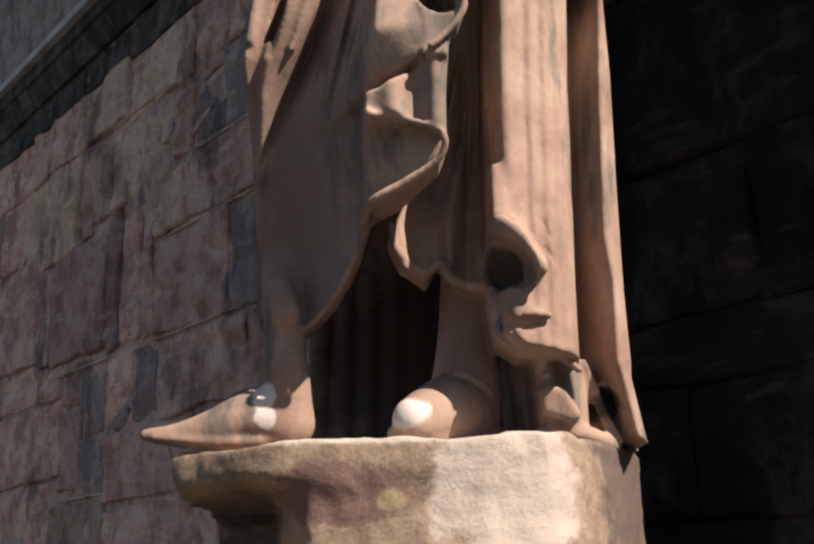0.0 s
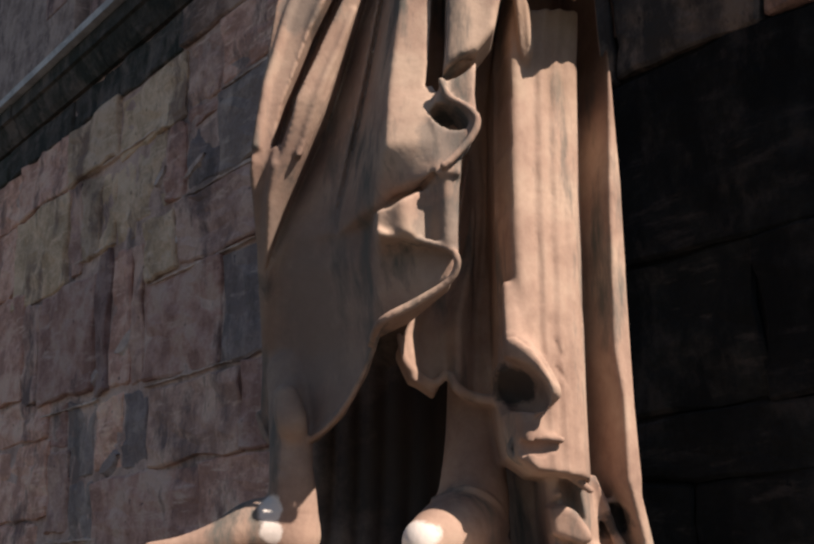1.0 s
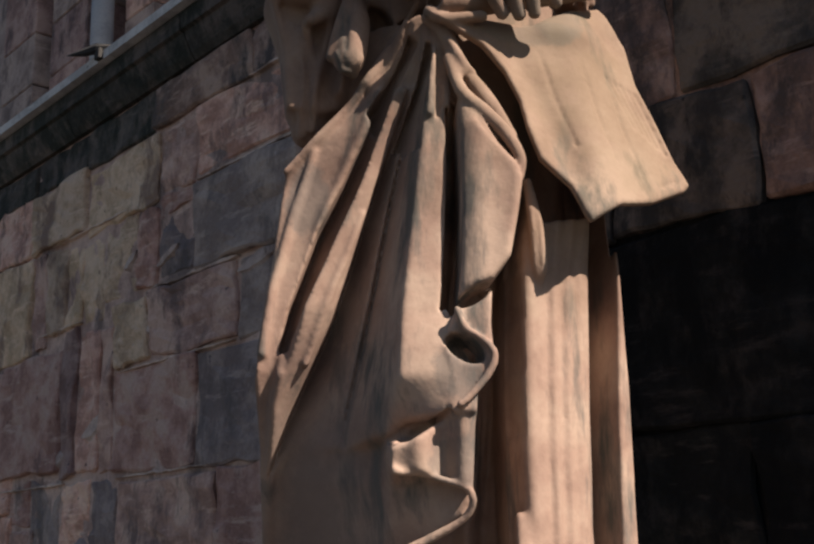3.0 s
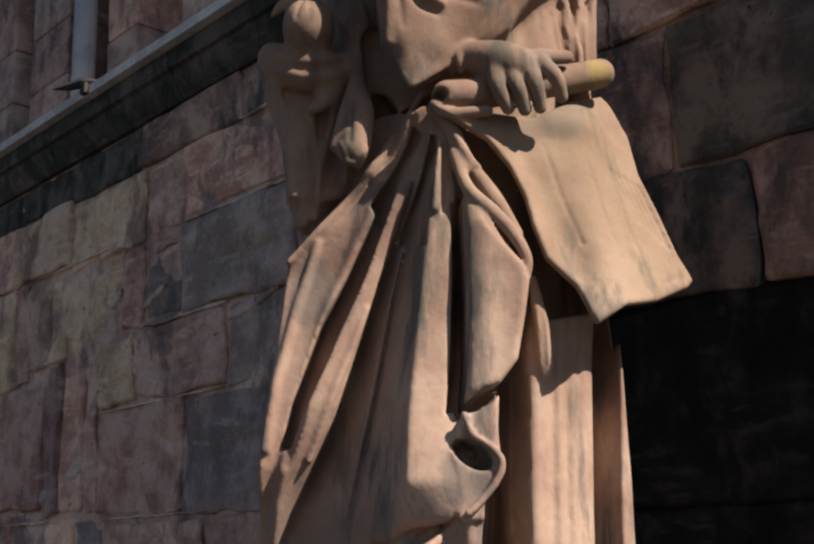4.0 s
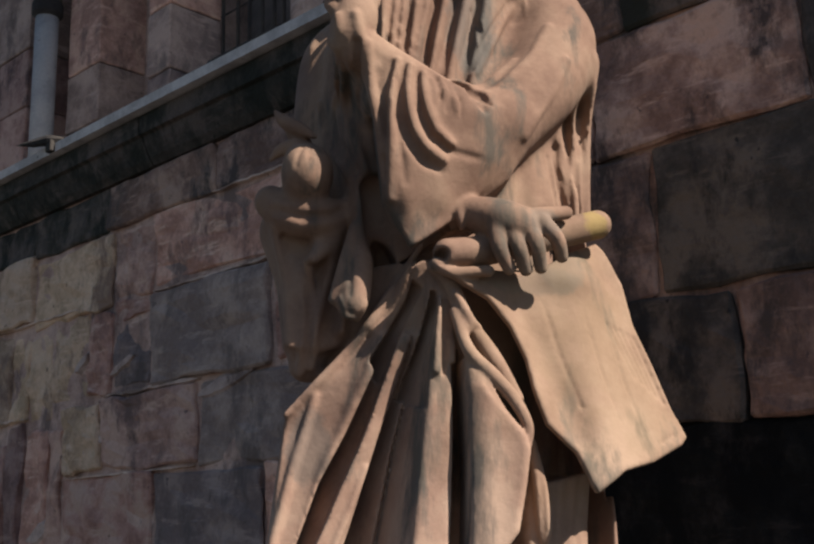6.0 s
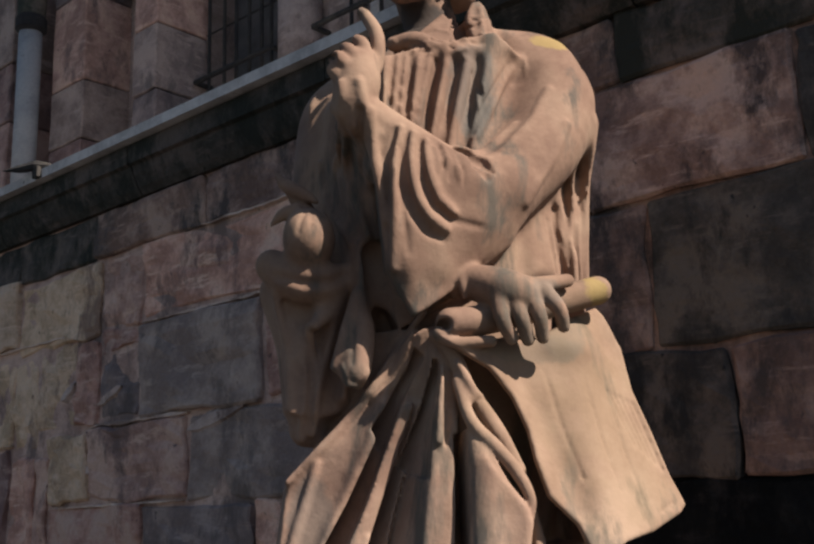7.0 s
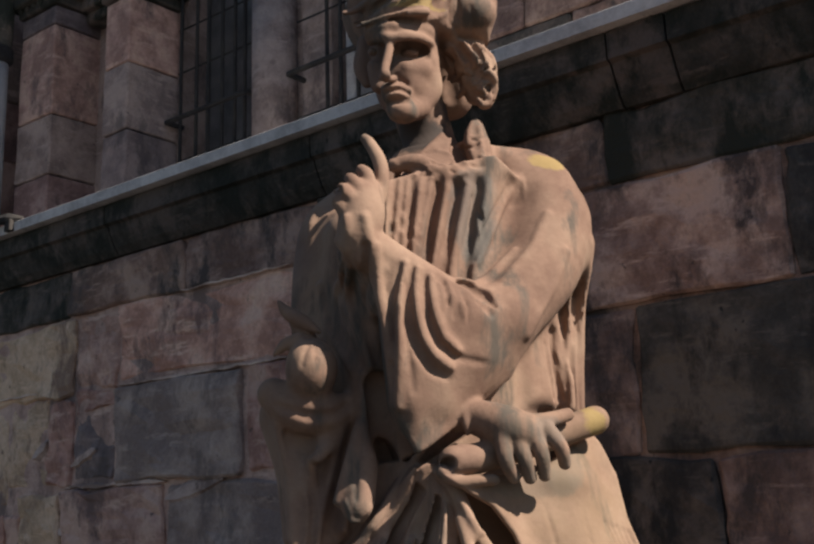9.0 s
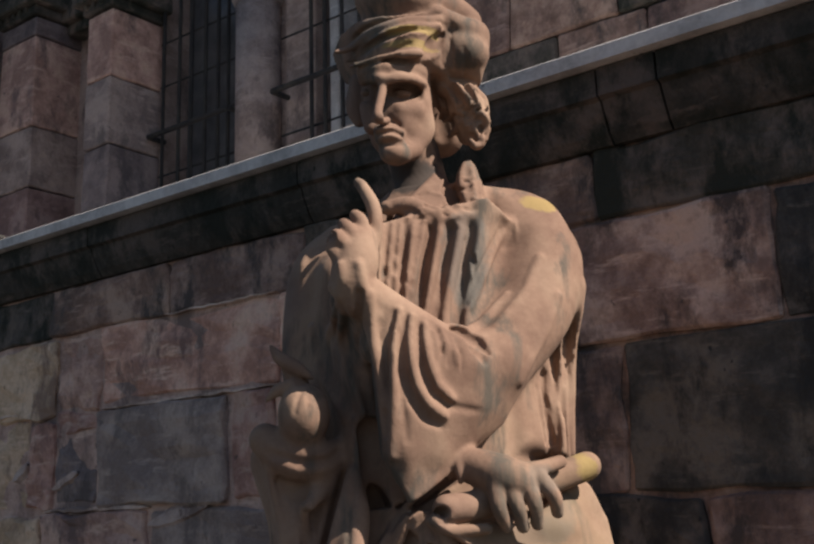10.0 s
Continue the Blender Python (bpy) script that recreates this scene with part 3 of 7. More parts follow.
clay.stroke(0.005, [(-0.010, 1.730, 2.142, 0.005), (0.002, 1.730, 2.092, 0.006), (0.046, 1.760, 2.067, 0.007), (0.068, 1.760, 2.082, 0.007), (0.085, 1.750, 2.054, 0.009), (0.118, 1.760, 2.040, 0.009), (0.152, 1.720, 2.029, 0.009)])
# right-hand column of the gown
folds = []
folds.append([(0.19, 2.709, 1.67), (0.173, 2.599, 1.67), (0.161, 2.354, 1.67), (0.156, 2.14, 1.67), (0.156, 2.164, 1.67), (0.156, 2.043, 1.67), (0.159, 1.943, 1.67)])
folds.append([(0.187, 2.685, 1.605), (0.17, 2.579, 1.605), (0.159, 2.343, 1.605), (0.154, 2.137, 1.605), (0.158, 2.142, 1.605), (0.158, 2.026, 1.605), (0.16, 1.929, 1.605)])
folds.append([(0.205, 2.68, 1.592), (0.188, 2.574, 1.592), (0.177, 2.34, 1.592), (0.171, 2.136, 1.592), (0.175, 2.137, 1.592), (0.175, 2.022, 1.592), (0.176, 1.926, 1.592)])
folds.append([(0.231, 2.684, 1.603), (0.214, 2.577, 1.603), (0.202, 2.341, 1.603), (0.195, 2.136, 1.603), (0.198, 2.14, 1.603), (0.198, 2.024, 1.603), (0.198, 1.928, 1.603)])
folds.append([(0.24, 2.688, 1.614), (0.223, 2.581, 1.614), (0.211, 2.343, 1.614), (0.203, 2.136, 1.614), (0.206, 2.143, 1.614), (0.205, 2.026, 1.614), (0.206, 1.93, 1.614)])
folds.append([(0.243, 2.684, 1.604), (0.225, 2.578, 1.604), (0.213, 2.341, 1.604), (0.205, 2.136, 1.604), (0.209, 2.14, 1.604), (0.208, 2.024, 1.604), (0.208, 1.928, 1.604)])
folds.append([(0.257, 2.686, 1.611), (0.239, 2.58, 1.611), (0.227, 2.342, 1.611), (0.219, 2.136, 1.611), (0.221, 2.142, 1.611), (0.22, 2.025, 1.611), (0.22, 1.929, 1.611)])
folds.append([(0.266, 2.692, 1.626), (0.248, 2.584, 1.626), (0.236, 2.345, 1.626), (0.227, 2.136, 1.626), (0.229, 2.147, 1.626), (0.228, 2.029, 1.626), (0.227, 1.931, 1.626)])
folds.append([(0.269, 2.687, 1.614), (0.251, 2.58, 1.614), (0.238, 2.343, 1.614), (0.23, 2.136, 1.614), (0.232, 2.142, 1.614), (0.231, 2.026, 1.614), (0.23, 1.929, 1.614)])
folds.append([(0.281, 2.69, 1.622), (0.263, 2.583, 1.622), (0.25, 2.344, 1.622), (0.241, 2.136, 1.622), (0.243, 2.145, 1.622), (0.241, 2.028, 1.622), (0.24, 1.93, 1.622)])
folds.append([(0.29, 2.696, 1.638), (0.271, 2.588, 1.638), (0.259, 2.346, 1.638), (0.249, 2.136, 1.638), (0.25, 2.15, 1.638), (0.248, 2.032, 1.638), (0.247, 1.933, 1.638)])
folds.append([(0.294, 2.693, 1.63), (0.276, 2.585, 1.63), (0.263, 2.345, 1.63), (0.253, 2.136, 1.63), (0.254, 2.147, 1.63), (0.253, 2.029, 1.63), (0.251, 1.932, 1.63)])
folds.append([(0.315, 2.7, 1.65), (0.296, 2.591, 1.65), (0.283, 2.348, 1.65), (0.272, 2.136, 1.65), (0.272, 2.153, 1.65), (0.27, 2.034, 1.65), (0.268, 1.935, 1.65)])
folds.append([(0.336, 2.719, 1.7), (0.316, 2.606, 1.7), (0.303, 2.356, 1.7), (0.291, 2.138, 1.7), (0.288, 2.17, 1.7), (0.286, 2.047, 1.7), (0.283, 1.945, 1.7)])
clay.drape(0.008, folds, [(0.179, 2.696), (0.193, 2.728), (0.209, 2.674), (0.22, 2.656), (0.312, 2.676), (0.288, 2.349), (0.291, 2.227), (0.282, 2.02), (0.28, 1.896), (0.225, 1.905), (0.186, 1.909), (0.152, 1.937), (0.144, 1.997), (0.136, 2.122), (0.143, 2.138), (0.149, 2.345), (0.16, 2.583)], 0.2, soft=2)
clay.stroke(0.006, [(0.193, 1.59, 2.719, 0.008), (0.201, 1.585, 2.651, 0.012), (0.206, 1.59, 2.582, 0.012), (0.205, 1.6, 2.559, 0.007)])
clay.crease(0.006, [(0.201, 2.683, 0.004), (0.202, 2.568, 0.005)], 0.002, carve=True)
clay.stroke(0.012, [(0.157, 1.61, 2.186, 0.012), (0.157, 1.6, 2.106, 0.022), (0.173, 1.595, 2.075, 0.028), (0.198, 1.595, 2.026, 0.024)])
clay.stroke(0.008, [(0.136, 1.6, 2.104, 0.01), (0.157, 1.578, 2.096, 0.011), (0.186, 1.568, 2.069, 0.012), (0.21, 1.568, 2.025, 0.011), (0.21, 1.575, 2.011, 0.008), (0.189, 1.59, 1.992, 0.005)])
clay.blob(0.004, (0.161, 1.6, 2.035), (0.055, 0.12, 0.03), (0, 38, 0), carve=True)
clay.blob(0.004, (0.14, 1.6, 2.029), (0.03, 0.12, 0.036), (0, 0, 0), carve=True)
clay.crease(0.003, [(0.133, 2.103, 0.002), (0.157, 2.107, 0.003), (0.189, 2.081, 0.004), (0.214, 2.032, 0.003)], -0.001, carve=True)
clay.crease(0.003, [(0.227, 2.104, 0.002), (0.236, 2.077, 0.003)], 0, carve=True)
clay.crease(0.003, [(0.225, 2.065, 0.002), (0.243, 2.04, 0.003)], 0, carve=True)
clay.hollow(0.004, [[(0.153, 2.582, 1.74), (0.139, 2.502, 1.79), (0.133, 2.403, 1.8), (0.123, 2.275, 1.81), (0.116, 2.144, 1.8), (0.111, 2.079, 1.76)], [(0.161, 2.573, 1.74), (0.156, 2.491, 1.79), (0.151, 2.391, 1.8), (0.149, 2.262, 1.81), (0.146, 2.137, 1.8), (0.143, 2.077, 1.76)]], [(0.153, 2.582), (0.139, 2.502), (0.133, 2.403), (0.123, 2.275), (0.116, 2.144), (0.111, 2.079), (0.143, 2.077), (0.146, 2.137), (0.149, 2.262), (0.151, 2.391), (0.156, 2.491), (0.161, 2.573)])
# curling hem at the gown's right
clay.stroke(0.005, [(0.162, 1.645, 1.97, 0.005), (0.15, 1.645, 1.939, 0.005), (0.189, 1.648, 1.915, 0.006), (0.23, 1.662, 1.91, 0.006), (0.276, 1.685, 1.883, 0.006)])
clay.stroke(0.006, [(0.162, 1.63, 1.963, 0.006), (0.195, 1.61, 1.957, 0.008), (0.223, 1.605, 1.953, 0.006)])
clay.stroke(0.004, [(0.152, 1.61, 1.945, 0.012), (0.186, 1.605, 1.941, 0.012), (0.214, 1.605, 1.943, 0.007)], carve=True)
folds = []
folds.append([(0.213, 1.909, 1.72), (0.219, 1.853, 1.73), (0.215, 1.787, 1.73)])
folds.append([(0.227, 1.905, 1.7), (0.233, 1.848, 1.7), (0.228, 1.785, 1.71)])
folds.append([(0.245, 1.91, 1.73), (0.254, 1.852, 1.735), (0.249, 1.787, 1.74)])
folds.append([(0.263, 1.904, 1.7), (0.27, 1.847, 1.7), (0.268, 1.783, 1.71)])
folds.append([(0.29, 1.911, 1.74), (0.296, 1.853, 1.75), (0.301, 1.788, 1.76)])
folds.append([(0.313, 1.908, 1.73), (0.323, 1.851, 1.74), (0.34, 1.78, 1.77)])
clay.drape(0.006, folds, [(0.213, 1.918), (0.297, 1.909), (0.311, 1.875), (0.327, 1.827), (0.354, 1.78), (0.281, 1.782), (0.216, 1.786)], 0.2)
clay.cloth(0.005, [(0.212, 1.86), (0.237, 1.864), (0.255, 1.851), (0.272, 1.822), (0.274, 1.809), (0.26, 1.8), (0.232, 1.811), (0.215, 1.818)], (1.624, -0.341, 0.079), 0.06, edge=0.01)
clay.stroke(0.004, [(0.204, 1.68, 1.842, 0.006), (0.23, 1.672, 1.831, 0.009), (0.253, 1.665, 1.818, 0.007)], carve=True)
clay.cloth(0.005, [(0.221, 1.885), (0.235, 1.885), (0.236, 1.874), (0.219, 1.87)], (0.601, -0.424, 0.634), 0.05)
clay.stroke(0.004, [(0.216, 1.7, 1.801, 0.012), (0.252, 1.7, 1.797, 0.01)], carve=True)
clay.stroke(0.004, [(0.216, 1.7, 1.869, 0.007), (0.24, 1.695, 1.869, 0.006)], carve=True)
clay.stroke(0.008, [(0.218, 1.72, 1.79, 0.012), (0.272, 1.73, 1.792, 0.014), (0.337, 1.78, 1.776, 0.014)])
# outer cloak edge at the right
folds = []
folds.append([(0.327, 3.451, 1.870), (0.306, 3.097, 1.840), (0.306, 2.698, 1.840), (0.287, 2.36, 1.840), (0.277, 2.107, 1.840), (0.28, 2.035, 1.840), (0.279, 1.899, 1.840), (0.31, 1.785, 1.890)])
folds.append([(0.346, 3.454, 1.860), (0.322, 3.1, 1.830), (0.322, 2.701, 1.830), (0.301, 2.361, 1.830), (0.291, 2.107, 1.830), (0.295, 2.037, 1.830), (0.293, 1.9, 1.830), (0.325, 1.785, 1.880)])
folds.append([(0.345, 3.447, 1.850), (0.323, 3.091, 1.820), (0.323, 2.69, 1.820), (0.303, 2.356, 1.820), (0.293, 2.106, 1.820), (0.299, 2.029, 1.820), (0.297, 1.895, 1.820), (0.328, 1.782, 1.870)])
folds.append([(0.348, 3.444, 1.840), (0.326, 3.087, 1.810), (0.327, 2.685, 1.810), (0.306, 2.353, 1.810), (0.296, 2.105, 1.810), (0.303, 2.025, 1.810), (0.301, 1.892, 1.810), (0.332, 1.78, 1.860)])
folds.append([(0.373, 3.448, 1.795), (0.348, 3.092, 1.765), (0.347, 2.69, 1.765), (0.325, 2.355, 1.765), (0.315, 2.105, 1.765), (0.322, 2.029, 1.765), (0.32, 1.894, 1.765), (0.351, 1.781, 1.815)])
folds.append([(0.384, 3.447, 1.765), (0.358, 3.09, 1.735), (0.357, 2.688, 1.735), (0.334, 2.354, 1.735), (0.324, 2.105, 1.735), (0.332, 2.027, 1.735), (0.329, 1.893, 1.735), (0.361, 1.78, 1.785)])
folds.append([(0.399, 3.449, 1.730), (0.372, 3.092, 1.700), (0.369, 2.69, 1.700), (0.346, 2.355, 1.700), (0.335, 2.104, 1.700), (0.343, 2.028, 1.700), (0.341, 1.893, 1.700), (0.372, 1.781, 1.750)])
folds.append([(0.427, 3.458, 1.750), (0.395, 3.104, 1.720), (0.389, 2.704, 1.720), (0.365, 2.361, 1.720), (0.354, 2.105, 1.720), (0.361, 2.038, 1.720), (0.358, 1.9, 1.720), (0.39, 1.784, 1.770)])
clay.drape(0.008, folds, [(0.337, 3.408), (0.399, 3.455), (0.358, 3.145), (0.36, 3.168), (0.359, 2.626), (0.366, 2.64), (0.372, 2.402), (0.367, 2.201), (0.364, 2.015), (0.367, 1.875), (0.394, 1.773), (0.347, 1.797), (0.324, 1.836), (0.302, 1.882), (0.28, 1.983), (0.293, 2.25), (0.302, 2.613), (0.297, 2.809), (0.295, 2.999)], 0.2)
clay.stroke(0.005, [(0.289, 1.775, 1.872, 0.005), (0.32, 1.765, 1.869, 0.006), (0.361, 1.790, 1.873, 0.006)])
clay.stroke(0.005, [(0.322, 1.775, 1.84, 0.005), (0.323, 1.775, 1.826, 0.005), (0.352, 1.815, 1.795, 0.006), (0.396, 1.890, 1.777, 0.006)])
clay.stroke(0.004, [(0.314, 1.760, 1.855, 0.01), (0.354, 1.775, 1.858, 0.01)], carve=True)
clay.stroke(0.008, [(0.342, 1.780, 1.845, 0.014), (0.351, 1.790, 1.833, 0.012)], carve=True)
clay.stroke(0.008, [(0.298, 1.770, 1.84, 0.016), (0.308, 1.770, 1.799, 0.014)], carve=True)
clay.hollow(0.004, [[(0.314, 2.806, 1.8), (0.297, 2.505, 1.8), (0.289, 2.272, 1.79), (0.285, 2.096, 1.78), (0.282, 1.939, 1.77)], [(0.334, 2.827, 1.8), (0.318, 2.52, 1.8), (0.313, 2.283, 1.79), (0.307, 2.104, 1.78), (0.303, 1.942, 1.77)]], [(0.314, 2.806), (0.297, 2.505), (0.289, 2.272), (0.285, 2.096), (0.282, 1.939), (0.303, 1.942), (0.307, 2.104), (0.313, 2.283), (0.318, 2.52), (0.334, 2.827)])
# upper body: back cloak, pleats over the chest
clay.cloth(0.015, [(0.237, 3.648), (0.355, 3.658), (0.414, 3.587), (0.407, 3.418), (0.361, 3.126), (0.231, 3.133), (0.225, 3.298)], (1.181, 0.433, 0.126), 0.2, [(0.332, 3.368, 0.345, 3.126, 0.01, -0.02), (0.37, 3.414, 0.357, 3.126, 0.01, -0.02), (0.309, 3.283, 0.313, 3.125, 0.01, -0.02), (0.354, 3.391, 0.328, 3.125, 0.01, 0.015)], edge=0.03)
folds = []
folds.append([(-0.014, 3.572, 1.679), (-0.019, 3.539, 1.669), (-0.03, 3.463, 1.661), (-0.04, 3.385, 1.656), (-0.044, 3.346, 1.65)])
folds.append([(-0.008, 3.572, 1.678), (-0.013, 3.539, 1.666), (-0.025, 3.462, 1.656), (-0.034, 3.384, 1.651), (-0.037, 3.345, 1.645)])
folds.append([(-0.001, 3.574, 1.682), (-0.003, 3.545, 1.687), (-0.011, 3.469, 1.686), (-0.018, 3.39, 1.681), (-0.023, 3.351, 1.675)])
folds.append([(0.008, 3.572, 1.677), (0.001, 3.538, 1.662), (-0.01, 3.461, 1.651), (-0.018, 3.383, 1.646), (-0.022, 3.344, 1.64)])
folds.append([(0.015, 3.574, 1.682), (0.013, 3.545, 1.685), (0.005, 3.469, 1.683), (-0.003, 3.39, 1.678), (-0.007, 3.35, 1.672)])
folds.append([(0.023, 3.573, 1.678), (0.017, 3.539, 1.664), (0.004, 3.462, 1.653), (-0.006, 3.384, 1.648), (-0.01, 3.345, 1.642)])
folds.append([(0.032, 3.575, 1.682), (0.03, 3.546, 1.687), (0.022, 3.47, 1.686), (0.014, 3.391, 1.681), (0.009, 3.351, 1.675)])
folds.append([(0.047, 3.574, 1.677), (0.041, 3.54, 1.662), (0.025, 3.462, 1.651), (0.011, 3.384, 1.646), (0.007, 3.345, 1.64)])
folds.append([(0.057, 3.575, 1.681), (0.054, 3.544, 1.678), (0.041, 3.468, 1.673), (0.03, 3.388, 1.668), (0.026, 3.349, 1.662)])
folds.append([(0.069, 3.575, 1.678), (0.063, 3.541, 1.667), (0.043, 3.464, 1.657), (0.026, 3.385, 1.652), (0.022, 3.346, 1.646)])
folds.append([(0.081, 3.577, 1.685), (0.081, 3.55, 1.697), (0.066, 3.475, 1.701), (0.051, 3.394, 1.696), (0.046, 3.354, 1.69)])
folds.append([(0.097, 3.576, 1.678), (0.091, 3.542, 1.666), (0.07, 3.465, 1.656), (0.051, 3.386, 1.651), (0.047, 3.346, 1.645)])
folds.append([(0.108, 3.577, 1.68), (0.103, 3.545, 1.675), (0.086, 3.468, 1.669), (0.07, 3.388, 1.664), (0.065, 3.349, 1.658)])
folds.append([(0.119, 3.579, 1.685), (0.12, 3.552, 1.697), (0.102, 3.476, 1.701), (0.083, 3.395, 1.696), (0.078, 3.354, 1.69)])
folds.append([(0.136, 3.578, 1.679), (0.13, 3.545, 1.669), (0.108, 3.467, 1.661), (0.088, 3.387, 1.656), (0.083, 3.348, 1.65)])
folds.append([(0.149, 3.579, 1.68), (0.144, 3.546, 1.674), (0.124, 3.469, 1.667), (0.107, 3.389, 1.662), (0.102, 3.349, 1.656)])
folds.append([(0.157, 3.58, 1.685), (0.158, 3.553, 1.697), (0.141, 3.477, 1.701), (0.123, 3.396, 1.696), (0.118, 3.355, 1.69)])
folds.append([(0.178, 3.579, 1.678), (0.172, 3.546, 1.668), (0.152, 3.468, 1.659), (0.135, 3.388, 1.654), (0.129, 3.348, 1.648)])
folds.append([(0.208, 3.582, 1.683), (0.207, 3.553, 1.69), (0.19, 3.476, 1.691), (0.173, 3.394, 1.686), (0.168, 3.354, 1.68)])
folds.append([(0.246, 3.586, 1.692), (0.256, 3.566, 1.732), (0.246, 3.491, 1.751), (0.229, 3.407, 1.746), (0.223, 3.365, 1.74)])
clay.drape(0.006, folds, [(-0.027, 3.554), (0.078, 3.588), (0.195, 3.617), (0.243, 3.58), (0.204, 3.40), (0.12, 3.29), (-0.03, 3.35)], 0.15, soft=2)
# arm folded up to the chin
clay.stroke(0.04, [(0.293, 1.79, 3.575, 0.078), (0.323, 1.76, 3.506, 0.084), (0.282, 1.71, 3.401, 0.077), (0.199, 1.66, 3.303, 0.066), (0.156, 1.64, 3.243, 0.052)])
clay.stroke(0.03, [(0.175, 1.63, 3.285, 0.055), (0.085, 1.615, 3.305, 0.046), (0.006, 1.6, 3.348, 0.042), (-0.054, 1.6, 3.392, 0.038)])
folds = []
folds.append([(-0.063, 3.411, 1.6), (-0.054, 3.333, 1.575), (-0.044, 3.207, 1.565), (-0.037, 3.12, 1.565), (-0.004, 3.056, 1.575)])
folds.append([(-0.036, 3.392, 1.575), (-0.032, 3.329, 1.55), (-0.026, 3.204, 1.54), (-0.018, 3.127, 1.545), (0.009, 3.069, 1.57)])
folds.append([(0.043, 3.368, 1.56), (0.034, 3.291, 1.535), (0.045, 3.187, 1.54), (0.053, 3.119, 1.56), (0.057, 3.092, 1.58)])
folds.append([(0.137, 3.334, 1.565), (0.128, 3.276, 1.545), (0.13, 3.206, 1.56), (0.106, 3.138, 1.585), (0.098, 3.12, 1.59)])
folds.append([(0.236, 3.346, 1.63), (0.229, 3.268, 1.62), (0.201, 3.194, 1.62), (0.168, 3.149, 1.63), (0.148, 3.131, 1.63)])
clay.drape(0.014, folds, [(-0.058, 3.393), (0.002, 3.378), (0.073, 3.335), (0.147, 3.300), (0.224, 3.290), (0.214, 3.23), (0.187, 3.179), (0.115, 3.122), (0.06, 3.08), (0.004, 3.038), (-0.026, 3.091), (-0.042, 3.121), (-0.05, 3.209), (-0.057, 3.315)], 0.045, soft=10)
clay.crease(0.012, [(-0.053, 3.357, 0.006), (-0.056, 3.287, 0.009), (-0.052, 3.216, 0.009), (-0.043, 3.129, 0.006)], 0.001)
clay.crease(0.012, [(-0.014, 3.367, 0.005), (-0.027, 3.296, 0.008), (-0.029, 3.225, 0.008), (-0.033, 3.121, 0.006)], 0.001)
clay.crease(0.012, [(0.006, 3.358, 0.005), (-0.002, 3.296, 0.01), (0.006, 3.238, 0.01), (0.029, 3.203, 0.008), (0.058, 3.185, 0.004)], 0.001)
clay.crease(0.012, [(0.028, 3.342, 0.005), (0.026, 3.288, 0.01), (0.041, 3.238, 0.01), (0.07, 3.214, 0.006)], 0.001)
clay.crease(0.008, [(-0.025, 3.363, 0.003), (-0.038, 3.314, 0.005), (-0.042, 3.243, 0.006), (-0.043, 3.155, 0.004)], 0.001, carve=True)
clay.crease(0.008, [(-0.005, 3.365, 0.003), (-0.015, 3.314, 0.006), (-0.013, 3.26, 0.008), (0.002, 3.212, 0.009), (0.025, 3.181, 0.009), (0.051, 3.168, 0.005)], 0.001, carve=True)
clay.crease(0.008, [(0.017, 3.349, 0.003), (0.013, 3.315, 0.005), (0.018, 3.268, 0.006), (0.035, 3.225, 0.006), (0.066, 3.202, 0.005), (0.127, 3.195, 0.003)], 0.001, carve=True)
clay.crease(0.008, [(0.045, 3.313, 0.003), (0.058, 3.293, 0.005), (0.063, 3.274, 0.003)], 0.001, carve=True)
clay.crease(0.008, [(0.079, 3.312, 0.003), (0.088, 3.29, 0.005), (0.086, 3.265, 0.003)], 0.001, carve=True)
clay.crease(0.008, [(-0.016, 3.332, 0.002), (-0.02, 3.26, 0.004), (-0.015, 3.199, 0.004), (-0.009, 3.146, 0.002)], 0.001, carve=True)
clay.crease(0.005, [(0.075, 3.339, 0.004), (0.099, 3.332, 0.015), (0.123, 3.312, 0.019), (0.134, 3.287, 0.012), (0.136, 3.276, 0.004)], 0.002, carve=True)
clay.crease(0.005, [(0.056, 3.337, 0.004), (0.064, 3.305, 0.007), (0.057, 3.271, 0.003)], 0)
clay.crease(0.005, [(0.074, 3.316, 0.004), (0.08, 3.29, 0.007), (0.083, 3.265, 0.003)], 0)
clay.crease(0.005, [(0.041, 3.33, 0.004), (0.046, 3.307, 0.007), (0.043, 3.285, 0.003)], 0)
clay.crease(0.006, [(0.089, 3.348, 0.007), (0.121, 3.342, 0.009), (0.16, 3.364, 0.01), (0.216, 3.423, 0.006)], 0.001)
clay.crease(0.012, [(0.289, 3.497, 0.006), (0.249, 3.426, 0.006), (0.18, 3.352, 0.006)], -0.004)
clay.crease(0.012, [(0.31, 3.418, 0.006), (0.275, 3.348, 0.006), (0.21, 3.252, 0.006)], -0.004)
clay.stroke(0.008, [(0.015, 1.6, 3.039, 0.012), (0.066, 1.615, 3.071, 0.014), (0.123, 1.62, 3.108, 0.012)], carve=True)
clay.stroke(0.006, [(0.139, 1.6, 3.134, 0.014), (0.163, 1.6, 3.152, 0.012), (0.173, 1.59, 3.169, 0.006)], carve=True)
clay.crease(0.004, [(0.318, 3.319, 0.004), (0.324, 3.231, 0.008), (0.33, 3.144, 0.008)], 0.001, carve=True)
